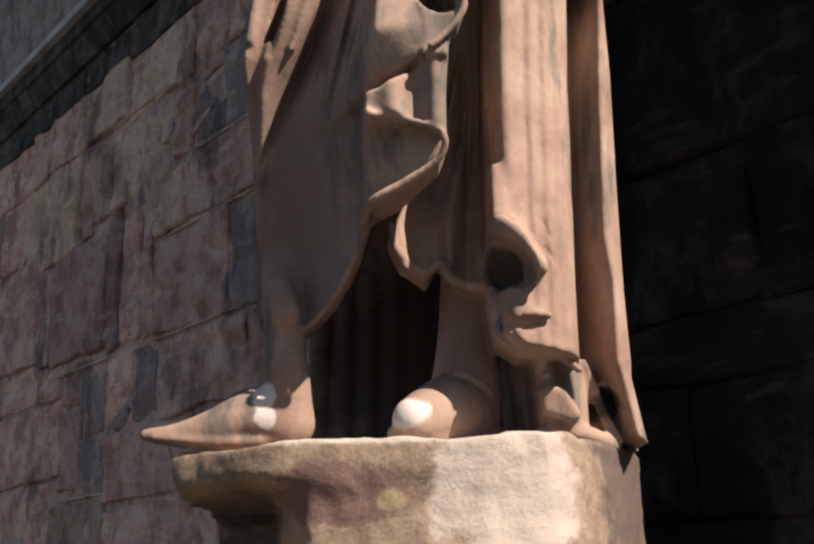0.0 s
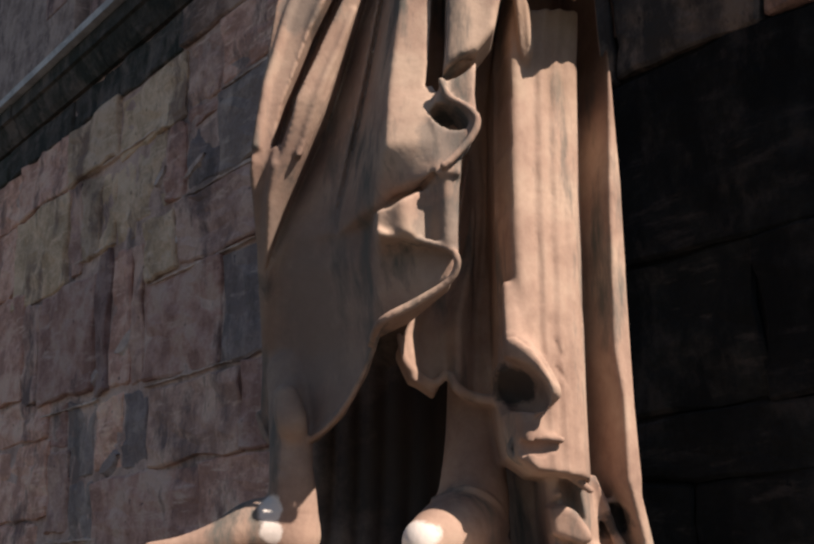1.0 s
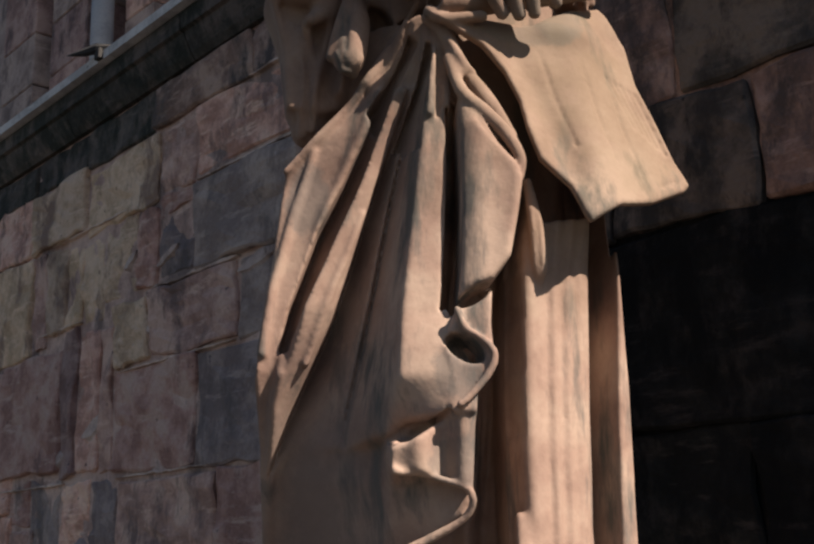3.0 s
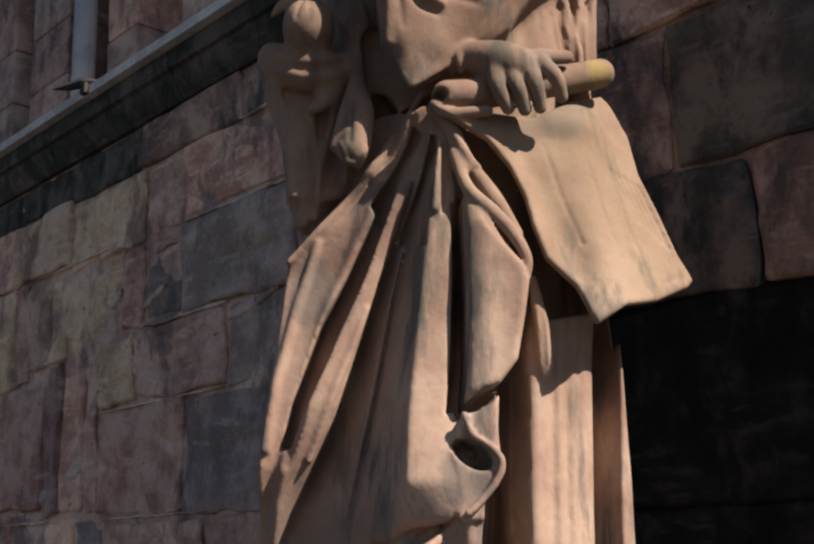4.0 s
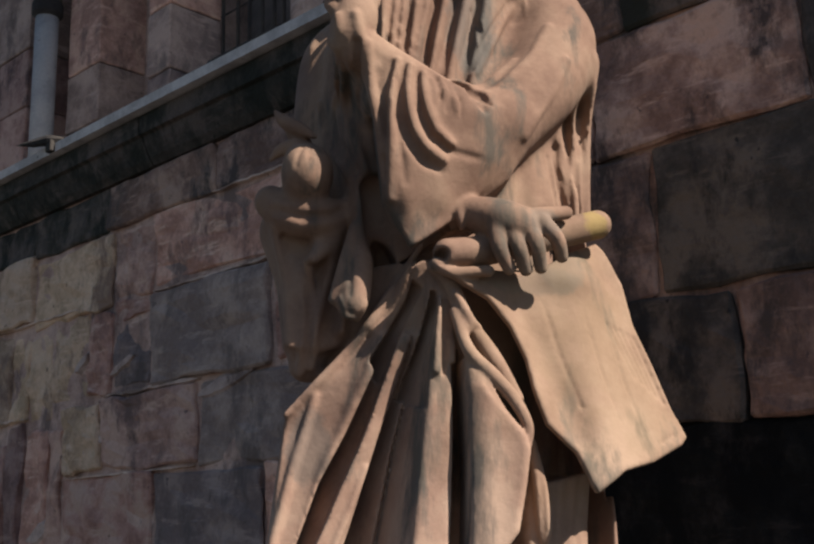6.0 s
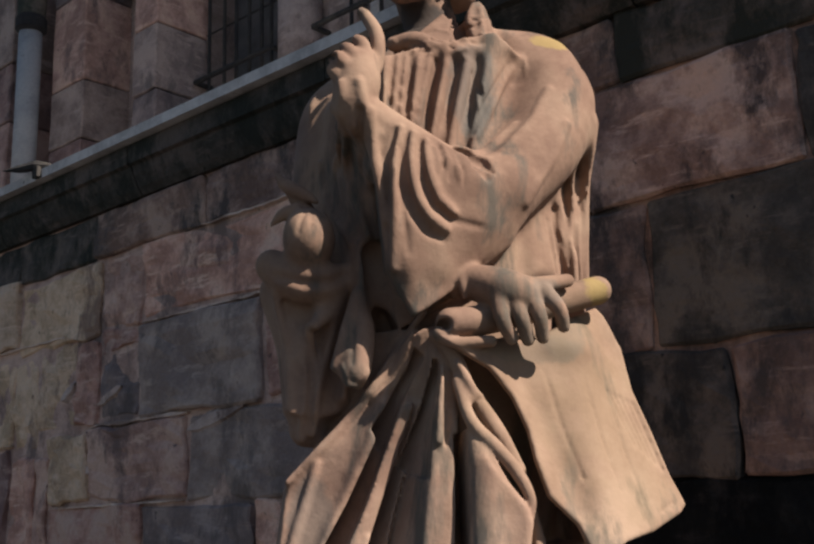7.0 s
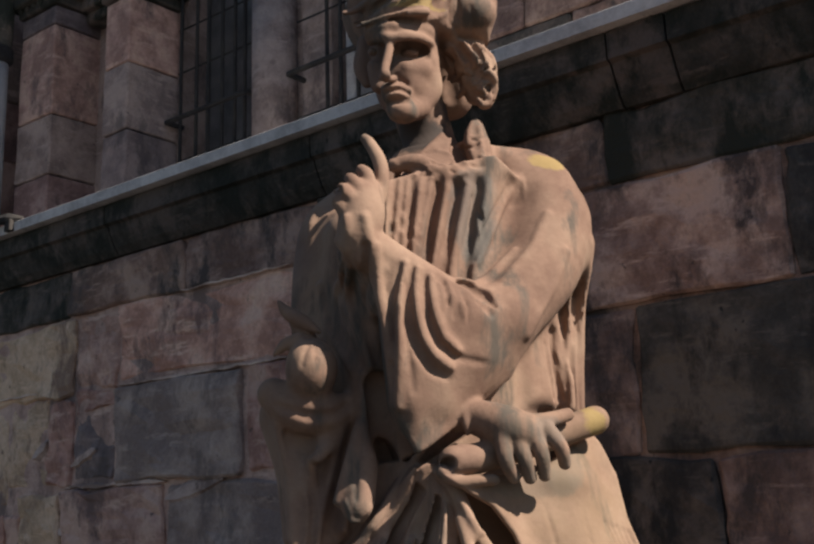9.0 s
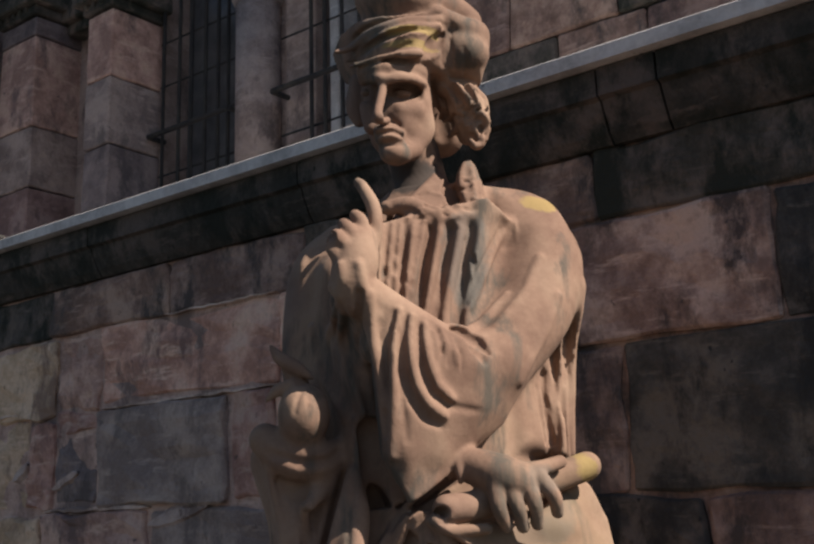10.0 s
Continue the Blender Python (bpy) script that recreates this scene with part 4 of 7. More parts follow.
clay.crease(0.004, [(0.341, 3.36, 0.004), (0.342, 3.24, 0.008), (0.343, 3.124, 0.008)], 0.001, carve=True)
clay.crease(0.004, [(0.287, 3.255, 0.004), (0.294, 3.204, 0.008), (0.301, 3.153, 0.008)], 0.001, carve=True)
clay.crease(0.004, [(0.303, 3.285, 0.004), (0.309, 3.219, 0.008), (0.316, 3.153, 0.008)], 0.001, carve=True)
clay.crease(0.005, [(0.392, 3.413, 0.004), (0.377, 3.258, 0.008), (0.371, 3.135, 0.008)], 0.002)
clay.crease(0.005, [(0.368, 3.355, 0.004), (0.357, 3.247, 0.008), (0.353, 3.133, 0.008)], 0.002)
clay.crease(0.005, [(0.346, 3.308, 0.004), (0.339, 3.217, 0.008), (0.333, 3.136, 0.008)], 0.002)
clay.crease(0.004, [(0.38, 3.381, 0.003), (0.369, 3.258, 0.006), (0.363, 3.136, 0.006)], 0.003, carve=True)
clay.crease(0.004, [(0.356, 3.319, 0.003), (0.348, 3.217, 0.007), (0.343, 3.136, 0.007)], 0.003, carve=True)
clay.crease(0.004, [(0.333, 3.278, 0.003), (0.327, 3.207, 0.008), (0.321, 3.136, 0.007)], 0.003, carve=True)
clay.crease(0.004, [(0.308, 3.245, 0.003), (0.319, 3.212, 0.006), (0.325, 3.178, 0.004)], 0.003, carve=True)
clay.crease(0.004, [(0.084, 3.341, 0.005), (0.107, 3.338, 0.011), (0.13, 3.324, 0.013), (0.145, 3.297, 0.006)], -0.003, carve=True)
# shadowed gap under the hanging sleeve
clay.hollow(0.004, [[(-0.004, 3.04, 1.7), (0.012, 3.023, 1.7)], [(0.159, 3.134, 1.7), (0.151, 3.106, 1.7)]], [(-0.004, 3.04), (0.012, 3.023), (0.151, 3.106), (0.159, 3.134)])
clay.hollow(0.004, [[(-0.064, 3.124, 1.74), (-0.06, 3.034, 1.74)], [(-0.041, 3.119, 1.72), (-0.009, 3.04, 1.72)]], [(-0.064, 3.124), (-0.06, 3.034), (-0.009, 3.04), (-0.041, 3.119)])
# cuff and raised fist with pointing finger
clay.stroke(0.008, [(-0.089, 1.585, 3.413, 0.007), (-0.077, 1.57, 3.397, 0.01), (-0.074, 1.58, 3.388, 0.006)])
clay.stroke(0.008, [(-0.106, 1.585, 3.394, 0.007), (-0.094, 1.57, 3.378, 0.01), (-0.09, 1.58, 3.369, 0.006)])
clay.stroke(0.008, [(-0.125, 1.585, 3.412, 0.007), (-0.114, 1.57, 3.396, 0.01), (-0.11, 1.58, 3.387, 0.006)])
clay.stroke(0.008, [(-0.062, 1.585, 3.376, 0.007), (-0.051, 1.57, 3.361, 0.01), (-0.047, 1.58, 3.352, 0.006)])
clay.stroke(0.02, [(-0.057, 1.63, 3.394, 0.04), (-0.04, 1.63, 3.333, 0.04)])
clay.stroke(0.02, [(-0.082, 1.665, 3.405, 0.035), (-0.052, 1.685, 3.352, 0.042), (-0.039, 1.685, 3.276, 0.045)])
clay.stroke(0.014, [(-0.071, 1.585, 3.394, 0.036), (-0.09, 1.58, 3.42, 0.038), (-0.083, 1.585, 3.458, 0.04), (-0.076, 1.595, 3.494, 0.034)])
clay.stroke(0.005, [(-0.049, 1.6, 3.496, 0.013), (-0.043, 1.6, 3.534, 0.013), (-0.046, 1.61, 3.571, 0.013), (-0.06, 1.63, 3.61, 0.011), (-0.067, 1.635, 3.62, 0.009)])
clay.stroke(0.005, [(-0.067, 1.585, 3.51, 0.013), (-0.073, 1.59, 3.535, 0.013), (-0.08, 1.6, 3.547, 0.011)])
clay.stroke(0.005, [(-0.085, 1.575, 3.498, 0.013), (-0.097, 1.58, 3.517, 0.013), (-0.102, 1.595, 3.529, 0.011)])
clay.stroke(0.005, [(-0.101, 1.57, 3.482, 0.013), (-0.117, 1.575, 3.5, 0.013), (-0.122, 1.59, 3.504, 0.011)])
clay.stroke(0.006, [(-0.113, 1.575, 3.459, 0.013), (-0.125, 1.58, 3.481, 0.013)])
clay.crease(0.004, [(0.146, 3.532, 0.003), (0.155, 3.493, 0.006), (0.167, 3.443, 0.007), (0.151, 3.409, 0.004)], 0.003, carve=True)
clay.crease(0.01, [(0.231, 3.556, 0.003), (0.211, 3.525, 0.006), (0.182, 3.469, 0.008), (0.144, 3.399, 0.006)], -0.002)
clay.crease(0.005, [(0.223, 3.561, 0.002), (0.2, 3.524, 0.004), (0.172, 3.473, 0.006), (0.135, 3.403, 0.006)], 0.001, carve=True)
# collar and neck
clay.stroke(0.03, [(0.104, 1.83, 3.608, 0.075), (0.105, 1.84, 3.683, 0.055), (0.089, 1.84, 3.749, 0.055)])
clay.stroke(0.012, [(0.003, 1.715, 3.598, 0.014), (0.046, 1.7, 3.601, 0.016), (0.103, 1.69, 3.575, 0.016), (0.155, 1.69, 3.582, 0.014)])
clay.cloth(0.006, [(0.155, 3.683), (0.169, 3.712), (0.183, 3.72), (0.195, 3.703), (0.202, 3.662), (0.201, 3.618), (0.181, 3.581), (0.161, 3.59), (0.155, 3.62), (0.148, 3.65)], (0.245, 0.196, 0.395), 0.03, [(0.182, 3.692, 0.176, 3.607, 0.007, 0.009), (0.195, 3.663, 0.19, 3.609, 0.006, 0.007)])
clay.cloth(0.006, [(0.02, 3.592), (0.062, 3.636), (0.109, 3.686), (0.119, 3.667), (0.129, 3.676), (0.115, 3.633), (0.132, 3.584), (0.1, 3.564), (0.051, 3.566)], (-0.243, -0.046, 0.541), 0.03)
clay.crease(0.004, [(0.102, 3.58, 0.003), (0.117, 3.569, 0.004), (0.129, 3.565, 0.003)], -0.001, carve=True)
clay.crease(0.004, [(0.001, 3.583, 0.003), (0.012, 3.579, 0.004), (0.03, 3.576, 0.003)], -0.001)
clay.crease(0.004, [(0.045, 3.57, 0.003), (0.05, 3.574, 0.004), (0.058, 3.585, 0.003)], -0.001)
clay.crease(0.004, [(0.135, 3.661, 0.003), (0.144, 3.659, 0.004), (0.151, 3.652, 0.003)], -0.001, carve=True)
clay.crease(0.004, [(0.002, 3.6, 0.003), (0.009, 3.585, 0.004), (0.02, 3.578, 0.003)], -0.001)
clay.crease(0.004, [(0.088, 3.632, 0.003), (0.106, 3.629, 0.004), (0.118, 3.622, 0.003)], -0.001)
clay.crease(0.004, [(0.06, 3.624, 0.003), (0.069, 3.627, 0.004), (0.085, 3.634, 0.003)], -0.001, carve=True)
clay.crease(0.004, [(0.057, 3.586, 0.003), (0.067, 3.585, 0.004), (0.078, 3.588, 0.003)], -0.001)
clay.crease(0.004, [(0.014, 3.587, 0.003), (0.022, 3.584, 0.004), (0.027, 3.578, 0.003)], -0.001)
clay.crease(0.004, [(0.102, 3.593, 0.003), (0.113, 3.603, 0.004), (0.116, 3.608, 0.003)], -0.001, carve=True)
clay.crease(0.004, [(0.132, 3.6, 0.003), (0.138, 3.592, 0.004), (0.146, 3.584, 0.003)], -0.001)
clay.crease(0.004, [(0.132, 3.666, 0.003), (0.148, 3.665, 0.004), (0.158, 3.655, 0.003)], -0.001)
clay.crease(0.004, [(0.162, 3.659, 0.003), (0.178, 3.665, 0.004), (0.188, 3.668, 0.003)], -0.001, carve=True)
clay.crease(0.004, [(0.159, 3.621, 0.003), (0.167, 3.629, 0.004), (0.18, 3.629, 0.003)], -0.001)
clay.crease(0.004, [(0.028, 3.566, 0.003), (0.039, 3.571, 0.004), (0.042, 3.577, 0.003)], -0.001)
clay.crease(0.004, [(0.07, 3.596, 0.003), (0.079, 3.594, 0.004), (0.089, 3.584, 0.003)], -0.001, carve=True)
clay.crease(0.004, [(0.155, 3.667, 0.003), (0.167, 3.666, 0.004), (0.185, 3.669, 0.003)], -0.001)
clay.crease(0.004, [(0.166, 3.622, 0.003), (0.173, 3.621, 0.004), (0.181, 3.614, 0.003)], -0.001)
clay.crease(0.004, [(0.14, 3.643, 0.003), (0.159, 3.642, 0.004), (0.173, 3.648, 0.003)], -0.001, carve=True)
clay.crease(0.004, [(0.076, 3.58, 0.003), (0.086, 3.584, 0.004), (0.098, 3.582, 0.003)], -0.001)
clay.crease(0.004, [(0.062, 3.564, 0.003), (0.072, 3.565, 0.004), (0.085, 3.559, 0.003)], -0.001)
clay.crease(0.004, [(0.042, 3.565, 0.003), (0.058, 3.567, 0.004), (0.07, 3.573, 0.003)], -0.001, carve=True)
clay.crease(0.004, [(0.109, 3.568, 0.003), (0.121, 3.572, 0.004), (0.136, 3.576, 0.003)], -0.001)
clay.crease(0.004, [(0.127, 3.605, 0.003), (0.143, 3.611, 0.004), (0.157, 3.618, 0.003)], -0.001)
clay.crease(0.004, [(-0.002, 3.578, 0.003), (0.014, 3.578, 0.004), (0.027, 3.581, 0.003)], -0.001, carve=True)
clay.crease(0.004, [(0.06, 3.58, 0.003), (0.072, 3.572, 0.004), (0.078, 3.569, 0.003)], -0.001)
clay.crease(0.004, [(0.118, 3.573, 0.003), (0.127, 3.567, 0.004), (0.135, 3.555, 0.003)], -0.001)
clay.crease(0.004, [(0.139, 3.591, 0.003), (0.155, 3.59, 0.004), (0.167, 3.593, 0.003)], -0.001, carve=True)
clay.crease(0.004, [(0.028, 3.571, 0.003), (0.04, 3.566, 0.004), (0.05, 3.565, 0.003)], -0.001)
clay.crease(0.004, [(0.111, 3.566, 0.003), (0.117, 3.572, 0.004), (0.124, 3.581, 0.003)], -0.001)
clay.crease(0.004, [(0.039, 3.563, 0.003), (0.045, 3.576, 0.004), (0.055, 3.581, 0.003)], -0.001, carve=True)
clay.crease(0.004, [(0.025, 3.594, 0.003), (0.033, 3.602, 0.004), (0.042, 3.612, 0.003)], -0.001)
clay.crease(0.004, [(0.105, 3.597, 0.003), (0.11, 3.593, 0.004), (0.117, 3.586, 0.003)], -0.001)
clay.crease(0.004, [(0.072, 3.593, 0.003), (0.081, 3.598, 0.004), (0.088, 3.597, 0.003)], -0.001, carve=True)
clay.stroke(0.03, [(0.189, 1.8, 3.631, 0.05), (0.255, 1.8, 3.624, 0.045), (0.324, 1.78, 3.589, 0.052)])
# other arm: shoulder, hanging sleeve and its cuff
clay.stroke(0.03, [(-0.059, 1.85, 3.549, 0.05), (-0.105, 1.86, 3.497, 0.055), (-0.121, 1.86, 3.402, 0.055), (-0.125, 1.84, 3.297, 0.055), (-0.112, 1.8, 3.194, 0.06)])
clay.crease(0.006, [(-0.128, 3.539, 0.006), (-0.142, 3.503, 0.01), (-0.146, 3.475, 0.004)], -0.002)
clay.crease(0.006, [(-0.098, 3.545, 0.006), (-0.116, 3.509, 0.009), (-0.124, 3.484, 0.004)], -0.002)
clay.crease(0.006, [(-0.114, 3.538, 0.004), (-0.13, 3.483, 0.006)], 0.002, carve=True)
clay.stroke(0.02, [(-0.086, 1.82, 3.457, 0.03), (-0.075, 1.8, 3.352, 0.035), (-0.057, 1.77, 3.249, 0.04), (-0.049, 1.72, 3.149, 0.04)])
clay.crease(0.008, [(-0.116, 3.444, 0.008), (-0.107, 3.364, 0.008), (-0.078, 3.286, 0.008)], -0.001)
clay.crease(0.008, [(-0.086, 3.444, 0.008), (-0.072, 3.365, 0.008), (-0.049, 3.286, 0.008)], -0.001)
clay.stroke(0.03, [(-0.074, 1.77, 3.467, 0.045), (-0.059, 1.75, 3.363, 0.05), (-0.049, 1.71, 3.242, 0.05), (-0.043, 1.68, 3.128, 0.045)])
clay.crease(0.008, [(-0.105, 3.404, 0.007), (-0.092, 3.298, 0.007), (-0.06, 3.204, 0.007)], 0)
clay.crease(0.008, [(-0.066, 3.395, 0.007), (-0.058, 3.299, 0.007), (-0.039, 3.204, 0.007)], 0)
clay.crease(0.008, [(-0.134, 3.374, 0.007), (-0.12, 3.279, 0.007), (-0.088, 3.195, 0.007)], 0)
clay.crease(0.008, [(-0.085, 3.395, 0.006), (-0.075, 3.298, 0.006), (-0.05, 3.204, 0.006)], 0.002, carve=True)
clay.crease(0.008, [(-0.117, 3.375, 0.006), (-0.106, 3.279, 0.006), (-0.079, 3.204, 0.006)], 0.002, carve=True)
clay.cloth(0.014, [(-0.235, 3.145), (-0.119, 3.146), (-0.043, 3.099), (-0.043, 3.015), (-0.067, 2.928), (-0.113, 2.897), (-0.167, 2.885), (-0.201, 2.908), (-0.206, 3.016)], (1.71, 0, 0), 0.11, [(-0.105, 3.108, -0.158, 2.898, 0.012, 0.016), (-0.071, 3.09, -0.105, 2.924, 0.011, 0.024), (-0.171, 3.034, -0.181, 2.898, 0.012, 0.014), (-0.133, 3.108, -0.18, 2.997, 0.012, 0.012)], edge=0.012)
clay.blob(0.014, (-0.163, 1.675, 3.201), (0.046, 0.05, 0.055))
clay.stroke(0.012, [(-0.17, 1.69, 3.258, 0.018), (-0.187, 1.7, 3.291, 0.014)])
clay.stroke(0.006, [(-0.218, 1.7, 3.326, 0.004), (-0.203, 1.69, 3.304, 0.012), (-0.177, 1.675, 3.285, 0.013), (-0.15, 1.66, 3.265, 0.005)])
clay.stroke(0.004, [(-0.192, 1.66, 3.256, 0.006), (-0.178, 1.655, 3.255, 0.007), (-0.163, 1.66, 3.256, 0.004)], carve=True)
clay.stroke(0.006, [(-0.228, 1.68, 3.227, 0.004), (-0.208, 1.675, 3.245, 0.011), (-0.185, 1.67, 3.255, 0.01)])
clay.stroke(0.006, [(-0.199, 1.68, 3.191, 0.005), (-0.196, 1.668, 3.223, 0.008), (-0.181, 1.66, 3.245, 0.007)])
clay.stroke(0.018, [(-0.225, 1.72, 3.162, 0.03), (-0.188, 1.7, 3.131, 0.036), (-0.144, 1.685, 3.124, 0.034), (-0.109, 1.69, 3.142, 0.018)])
clay.stroke(0.022, [(-0.107, 1.69, 3.129, 0.012), (-0.128, 1.695, 3.08, 0.018), (-0.155, 1.667, 3.046, 0.01)])
clay.crease(0.014, [(-0.223, 3.136, 0.003), (-0.174, 3.117, 0.006), (-0.124, 3.119, 0.006), (-0.101, 3.137, 0.003)], -0.001, carve=True)
clay.crease(0.004, [(-0.187, 3.199, 0.002), (-0.18, 3.224, 0.004), (-0.169, 3.243, 0.002)], 0, carve=True)
clay.crease(0.004, [(-0.164, 3.207, 0.002), (-0.161, 3.225, 0.003), (-0.159, 3.243, 0.002)], 0, carve=True)
clay.crease(0.004, [(-0.147, 3.209, 0.002), (-0.15, 3.227, 0.003)], 0, carve=True)
clay.stroke(0.02, [(-0.199, 1.8, 3.126, 0.045), (-0.166, 1.78, 3.041, 0.05), (-0.158, 1.77, 2.952, 0.045), (-0.164, 1.76, 2.875, 0.03)])
clay.crease(0.008, [(-0.192, 3.053, 0.008), (-0.165, 2.959, 0.008), (-0.175, 2.858, 0.008)], -0.001)
clay.crease(0.008, [(-0.164, 3.044, 0.008), (-0.149, 2.959, 0.008), (-0.157, 2.867, 0.008)], -0.001)
clay.crease(0.008, [(-0.219, 3.111, 0.008), (-0.196, 3.015, 0.008), (-0.192, 2.904, 0.008)], -0.001)
clay.crease(0.008, [(-0.178, 3.044, 0.006), (-0.158, 2.959, 0.006), (-0.166, 2.867, 0.006)], 0.002, carve=True)
clay.crease(0.008, [(-0.205, 3.091, 0.006), (-0.181, 2.997, 0.006), (-0.183, 2.904, 0.006)], 0.002, carve=True)
clay.stroke(0.005, [(-0.082, 1.655, 3.103, 0.005), (-0.105, 1.65, 3.034, 0.007), (-0.124, 1.655, 2.971, 0.007)])
clay.stroke(0.022, [(-0.073, 1.66, 3.089, 0.016), (-0.077, 1.652, 3.026, 0.024), (-0.087, 1.65, 2.97, 0.026), (-0.094, 1.652, 2.956, 0.02)])
clay.crease(0.004, [(-0.111, 2.969, 0.004), (-0.101, 2.94, 0.006), (-0.082, 2.938, 0.006), (-0.068, 2.961, 0.004)], -0.001)
clay.crease(0.005, [(-0.087, 3.056, 0.003), (-0.095, 3.01, 0.004), (-0.097, 2.974, 0.003)], 0, carve=True)
clay.stroke(0.012, [(-0.046, 1.66, 3.17, 0.026), (-0.03, 1.64, 3.069, 0.03), (-0.007, 1.61, 3.062, 0.016)], carve=True)
# gathered cloth at the waist
clay.crease(0.006, [(-0.201, 2.782, 0.005), (-0.147, 2.834, 0.008), (-0.082, 2.898, 0.008), (-0.025, 2.983, 0.008), (0.029, 3.061, 0.006)], -0.001)
clay.crease(0.006, [(-0.04, 2.918, 0.006), (-0.007, 2.982, 0.008), (0.021, 3.033, 0.006)], -0.001)
clay.crease(0.006, [(-0.041, 2.891, 0.004), (-0.012, 2.955, 0.006), (0.012, 3.01, 0.004)], 0.002, carve=True)
clay.stroke(0.008, [(0.043, 1.6, 3.016, 0.012), (0.064, 1.595, 2.993, 0.014), (0.083, 1.59, 2.947, 0.014), (0.093, 1.58, 2.909, 0.012)])
clay.crease(0.005, [(0.075, 2.964, 0.006), (0.099, 2.916, 0.008), (0.112, 2.911, 0.005)], -0.001)
# valleys running up into the gathered waist
clay.hollow(0.004, [[(0.012, 3.002, 1.66), (0.001, 2.969, 1.68), (-0.024, 2.925, 1.7), (-0.063, 2.866, 1.72)], [(0.028, 2.985, 1.64), (0.014, 2.957, 1.65), (-0.015, 2.897, 1.67), (-0.045, 2.827, 1.68)]], [(0.012, 3.002), (0.001, 2.969), (-0.024, 2.925), (-0.063, 2.866), (-0.045, 2.827), (-0.015, 2.897), (0.014, 2.957), (0.028, 2.985)])
clay.hollow(0.004, [[(0.039, 2.978, 1.63), (0.035, 2.956, 1.65), (0.022, 2.906, 1.67), (-0.017, 2.803, 1.7)], [(0.048, 2.975, 1.62), (0.048, 2.953, 1.63), (0.035, 2.889, 1.62), (0.019, 2.776, 1.61)]], [(0.039, 2.978), (0.035, 2.956), (0.022, 2.906), (-0.017, 2.803), (0.019, 2.776), (0.035, 2.889), (0.048, 2.953), (0.048, 2.975)])
clay.stroke(0.003, [(0.057, 1.595, 2.925, 0.004), (0.055, 1.588, 2.87, 0.006), (0.049, 1.583, 2.832, 0.004)], carve=True)
# rolled scroll and its hanging sheet
clay.stroke(0.004, [(0.064, 1.575, 3.032, 0.026), (0.139, 1.585, 3.043, 0.026), (0.346, 1.64, 3.104, 0.026)])
clay.blob(0.003, (0.05, 1.56, 3.027), (0.012, 0.03, 0.011), (0, 0, 0), carve=True)
clay.stroke(0.004, [(0.044, 1.575, 3.014, 0.012), (0.068, 1.565, 2.998, 0.01), (0.128, 1.56, 2.999, 0.01)])
clay.cloth(0.006, [(0.044, 3.007), (0.066, 2.999), (0.143, 3.01), (0.223, 3.012), (0.291, 3.054), (0.361, 3.085), (0.375, 3.071), (0.407, 3.011), (0.416, 2.93), (0.439, 2.862), (0.459, 2.791), (0.479, 2.727), (0.465, 2.713), (0.399, 2.683), (0.334, 2.668), (0.278, 2.632), (0.27, 2.647), (0.254, 2.698), (0.207, 2.743), (0.192, 2.799), (0.185, 2.853), (0.164, 2.907), (0.127, 2.955), (0.083, 2.979)], (0.666, 0.375, 0.289), 0.022, [(0.297, 3.029, 0.312, 2.657, 0.05, 0.02), (0.184, 2.946, 0.265, 2.716, 0.03, -0.01), (0.39, 3.009, 0.45, 2.777, 0.03, -0.012), (0.252, 3.003, 0.313, 3, 0.03, 0.012), (0.353, 2.924, 0.392, 2.83, 0.004, -0.005), (0.366, 2.919, 0.406, 2.82, 0.004, -0.005), (0.38, 2.915, 0.42, 2.809, 0.004, -0.005), (0.395, 2.91, 0.433, 2.799, 0.004, -0.005), (0.409, 2.905, 0.447, 2.788, 0.004, -0.005)], edge=0.007)
clay.crease(0.002, [(0.421, 2.713, 0.003), (0.425, 2.722, 0.003)], 0, carve=True)
clay.crease(0.002, [(0.428, 2.716, 0.003), (0.433, 2.725, 0.003)], 0, carve=True)
clay.crease(0.002, [(0.436, 2.72, 0.003), (0.44, 2.729, 0.003)], 0, carve=True)
clay.crease(0.002, [(0.444, 2.723, 0.003), (0.448, 2.732, 0.003)], 0, carve=True)
clay.crease(0.002, [(0.451, 2.727, 0.003), (0.456, 2.735, 0.003)], 0, carve=True)
clay.crease(0.004, [(0.23, 2.955, 0.003), (0.248, 2.86, 0.003), (0.272, 2.773, 0.002)], 0.001, carve=True)
clay.crease(0.004, [(0.302, 2.945, 0.003), (0.318, 2.839, 0.003), (0.341, 2.752, 0.002)], 0.001, carve=True)
clay.crease(0.004, [(0.35, 2.938, 0.003), (0.365, 2.825, 0.003), (0.388, 2.738, 0.002)], 0.001, carve=True)
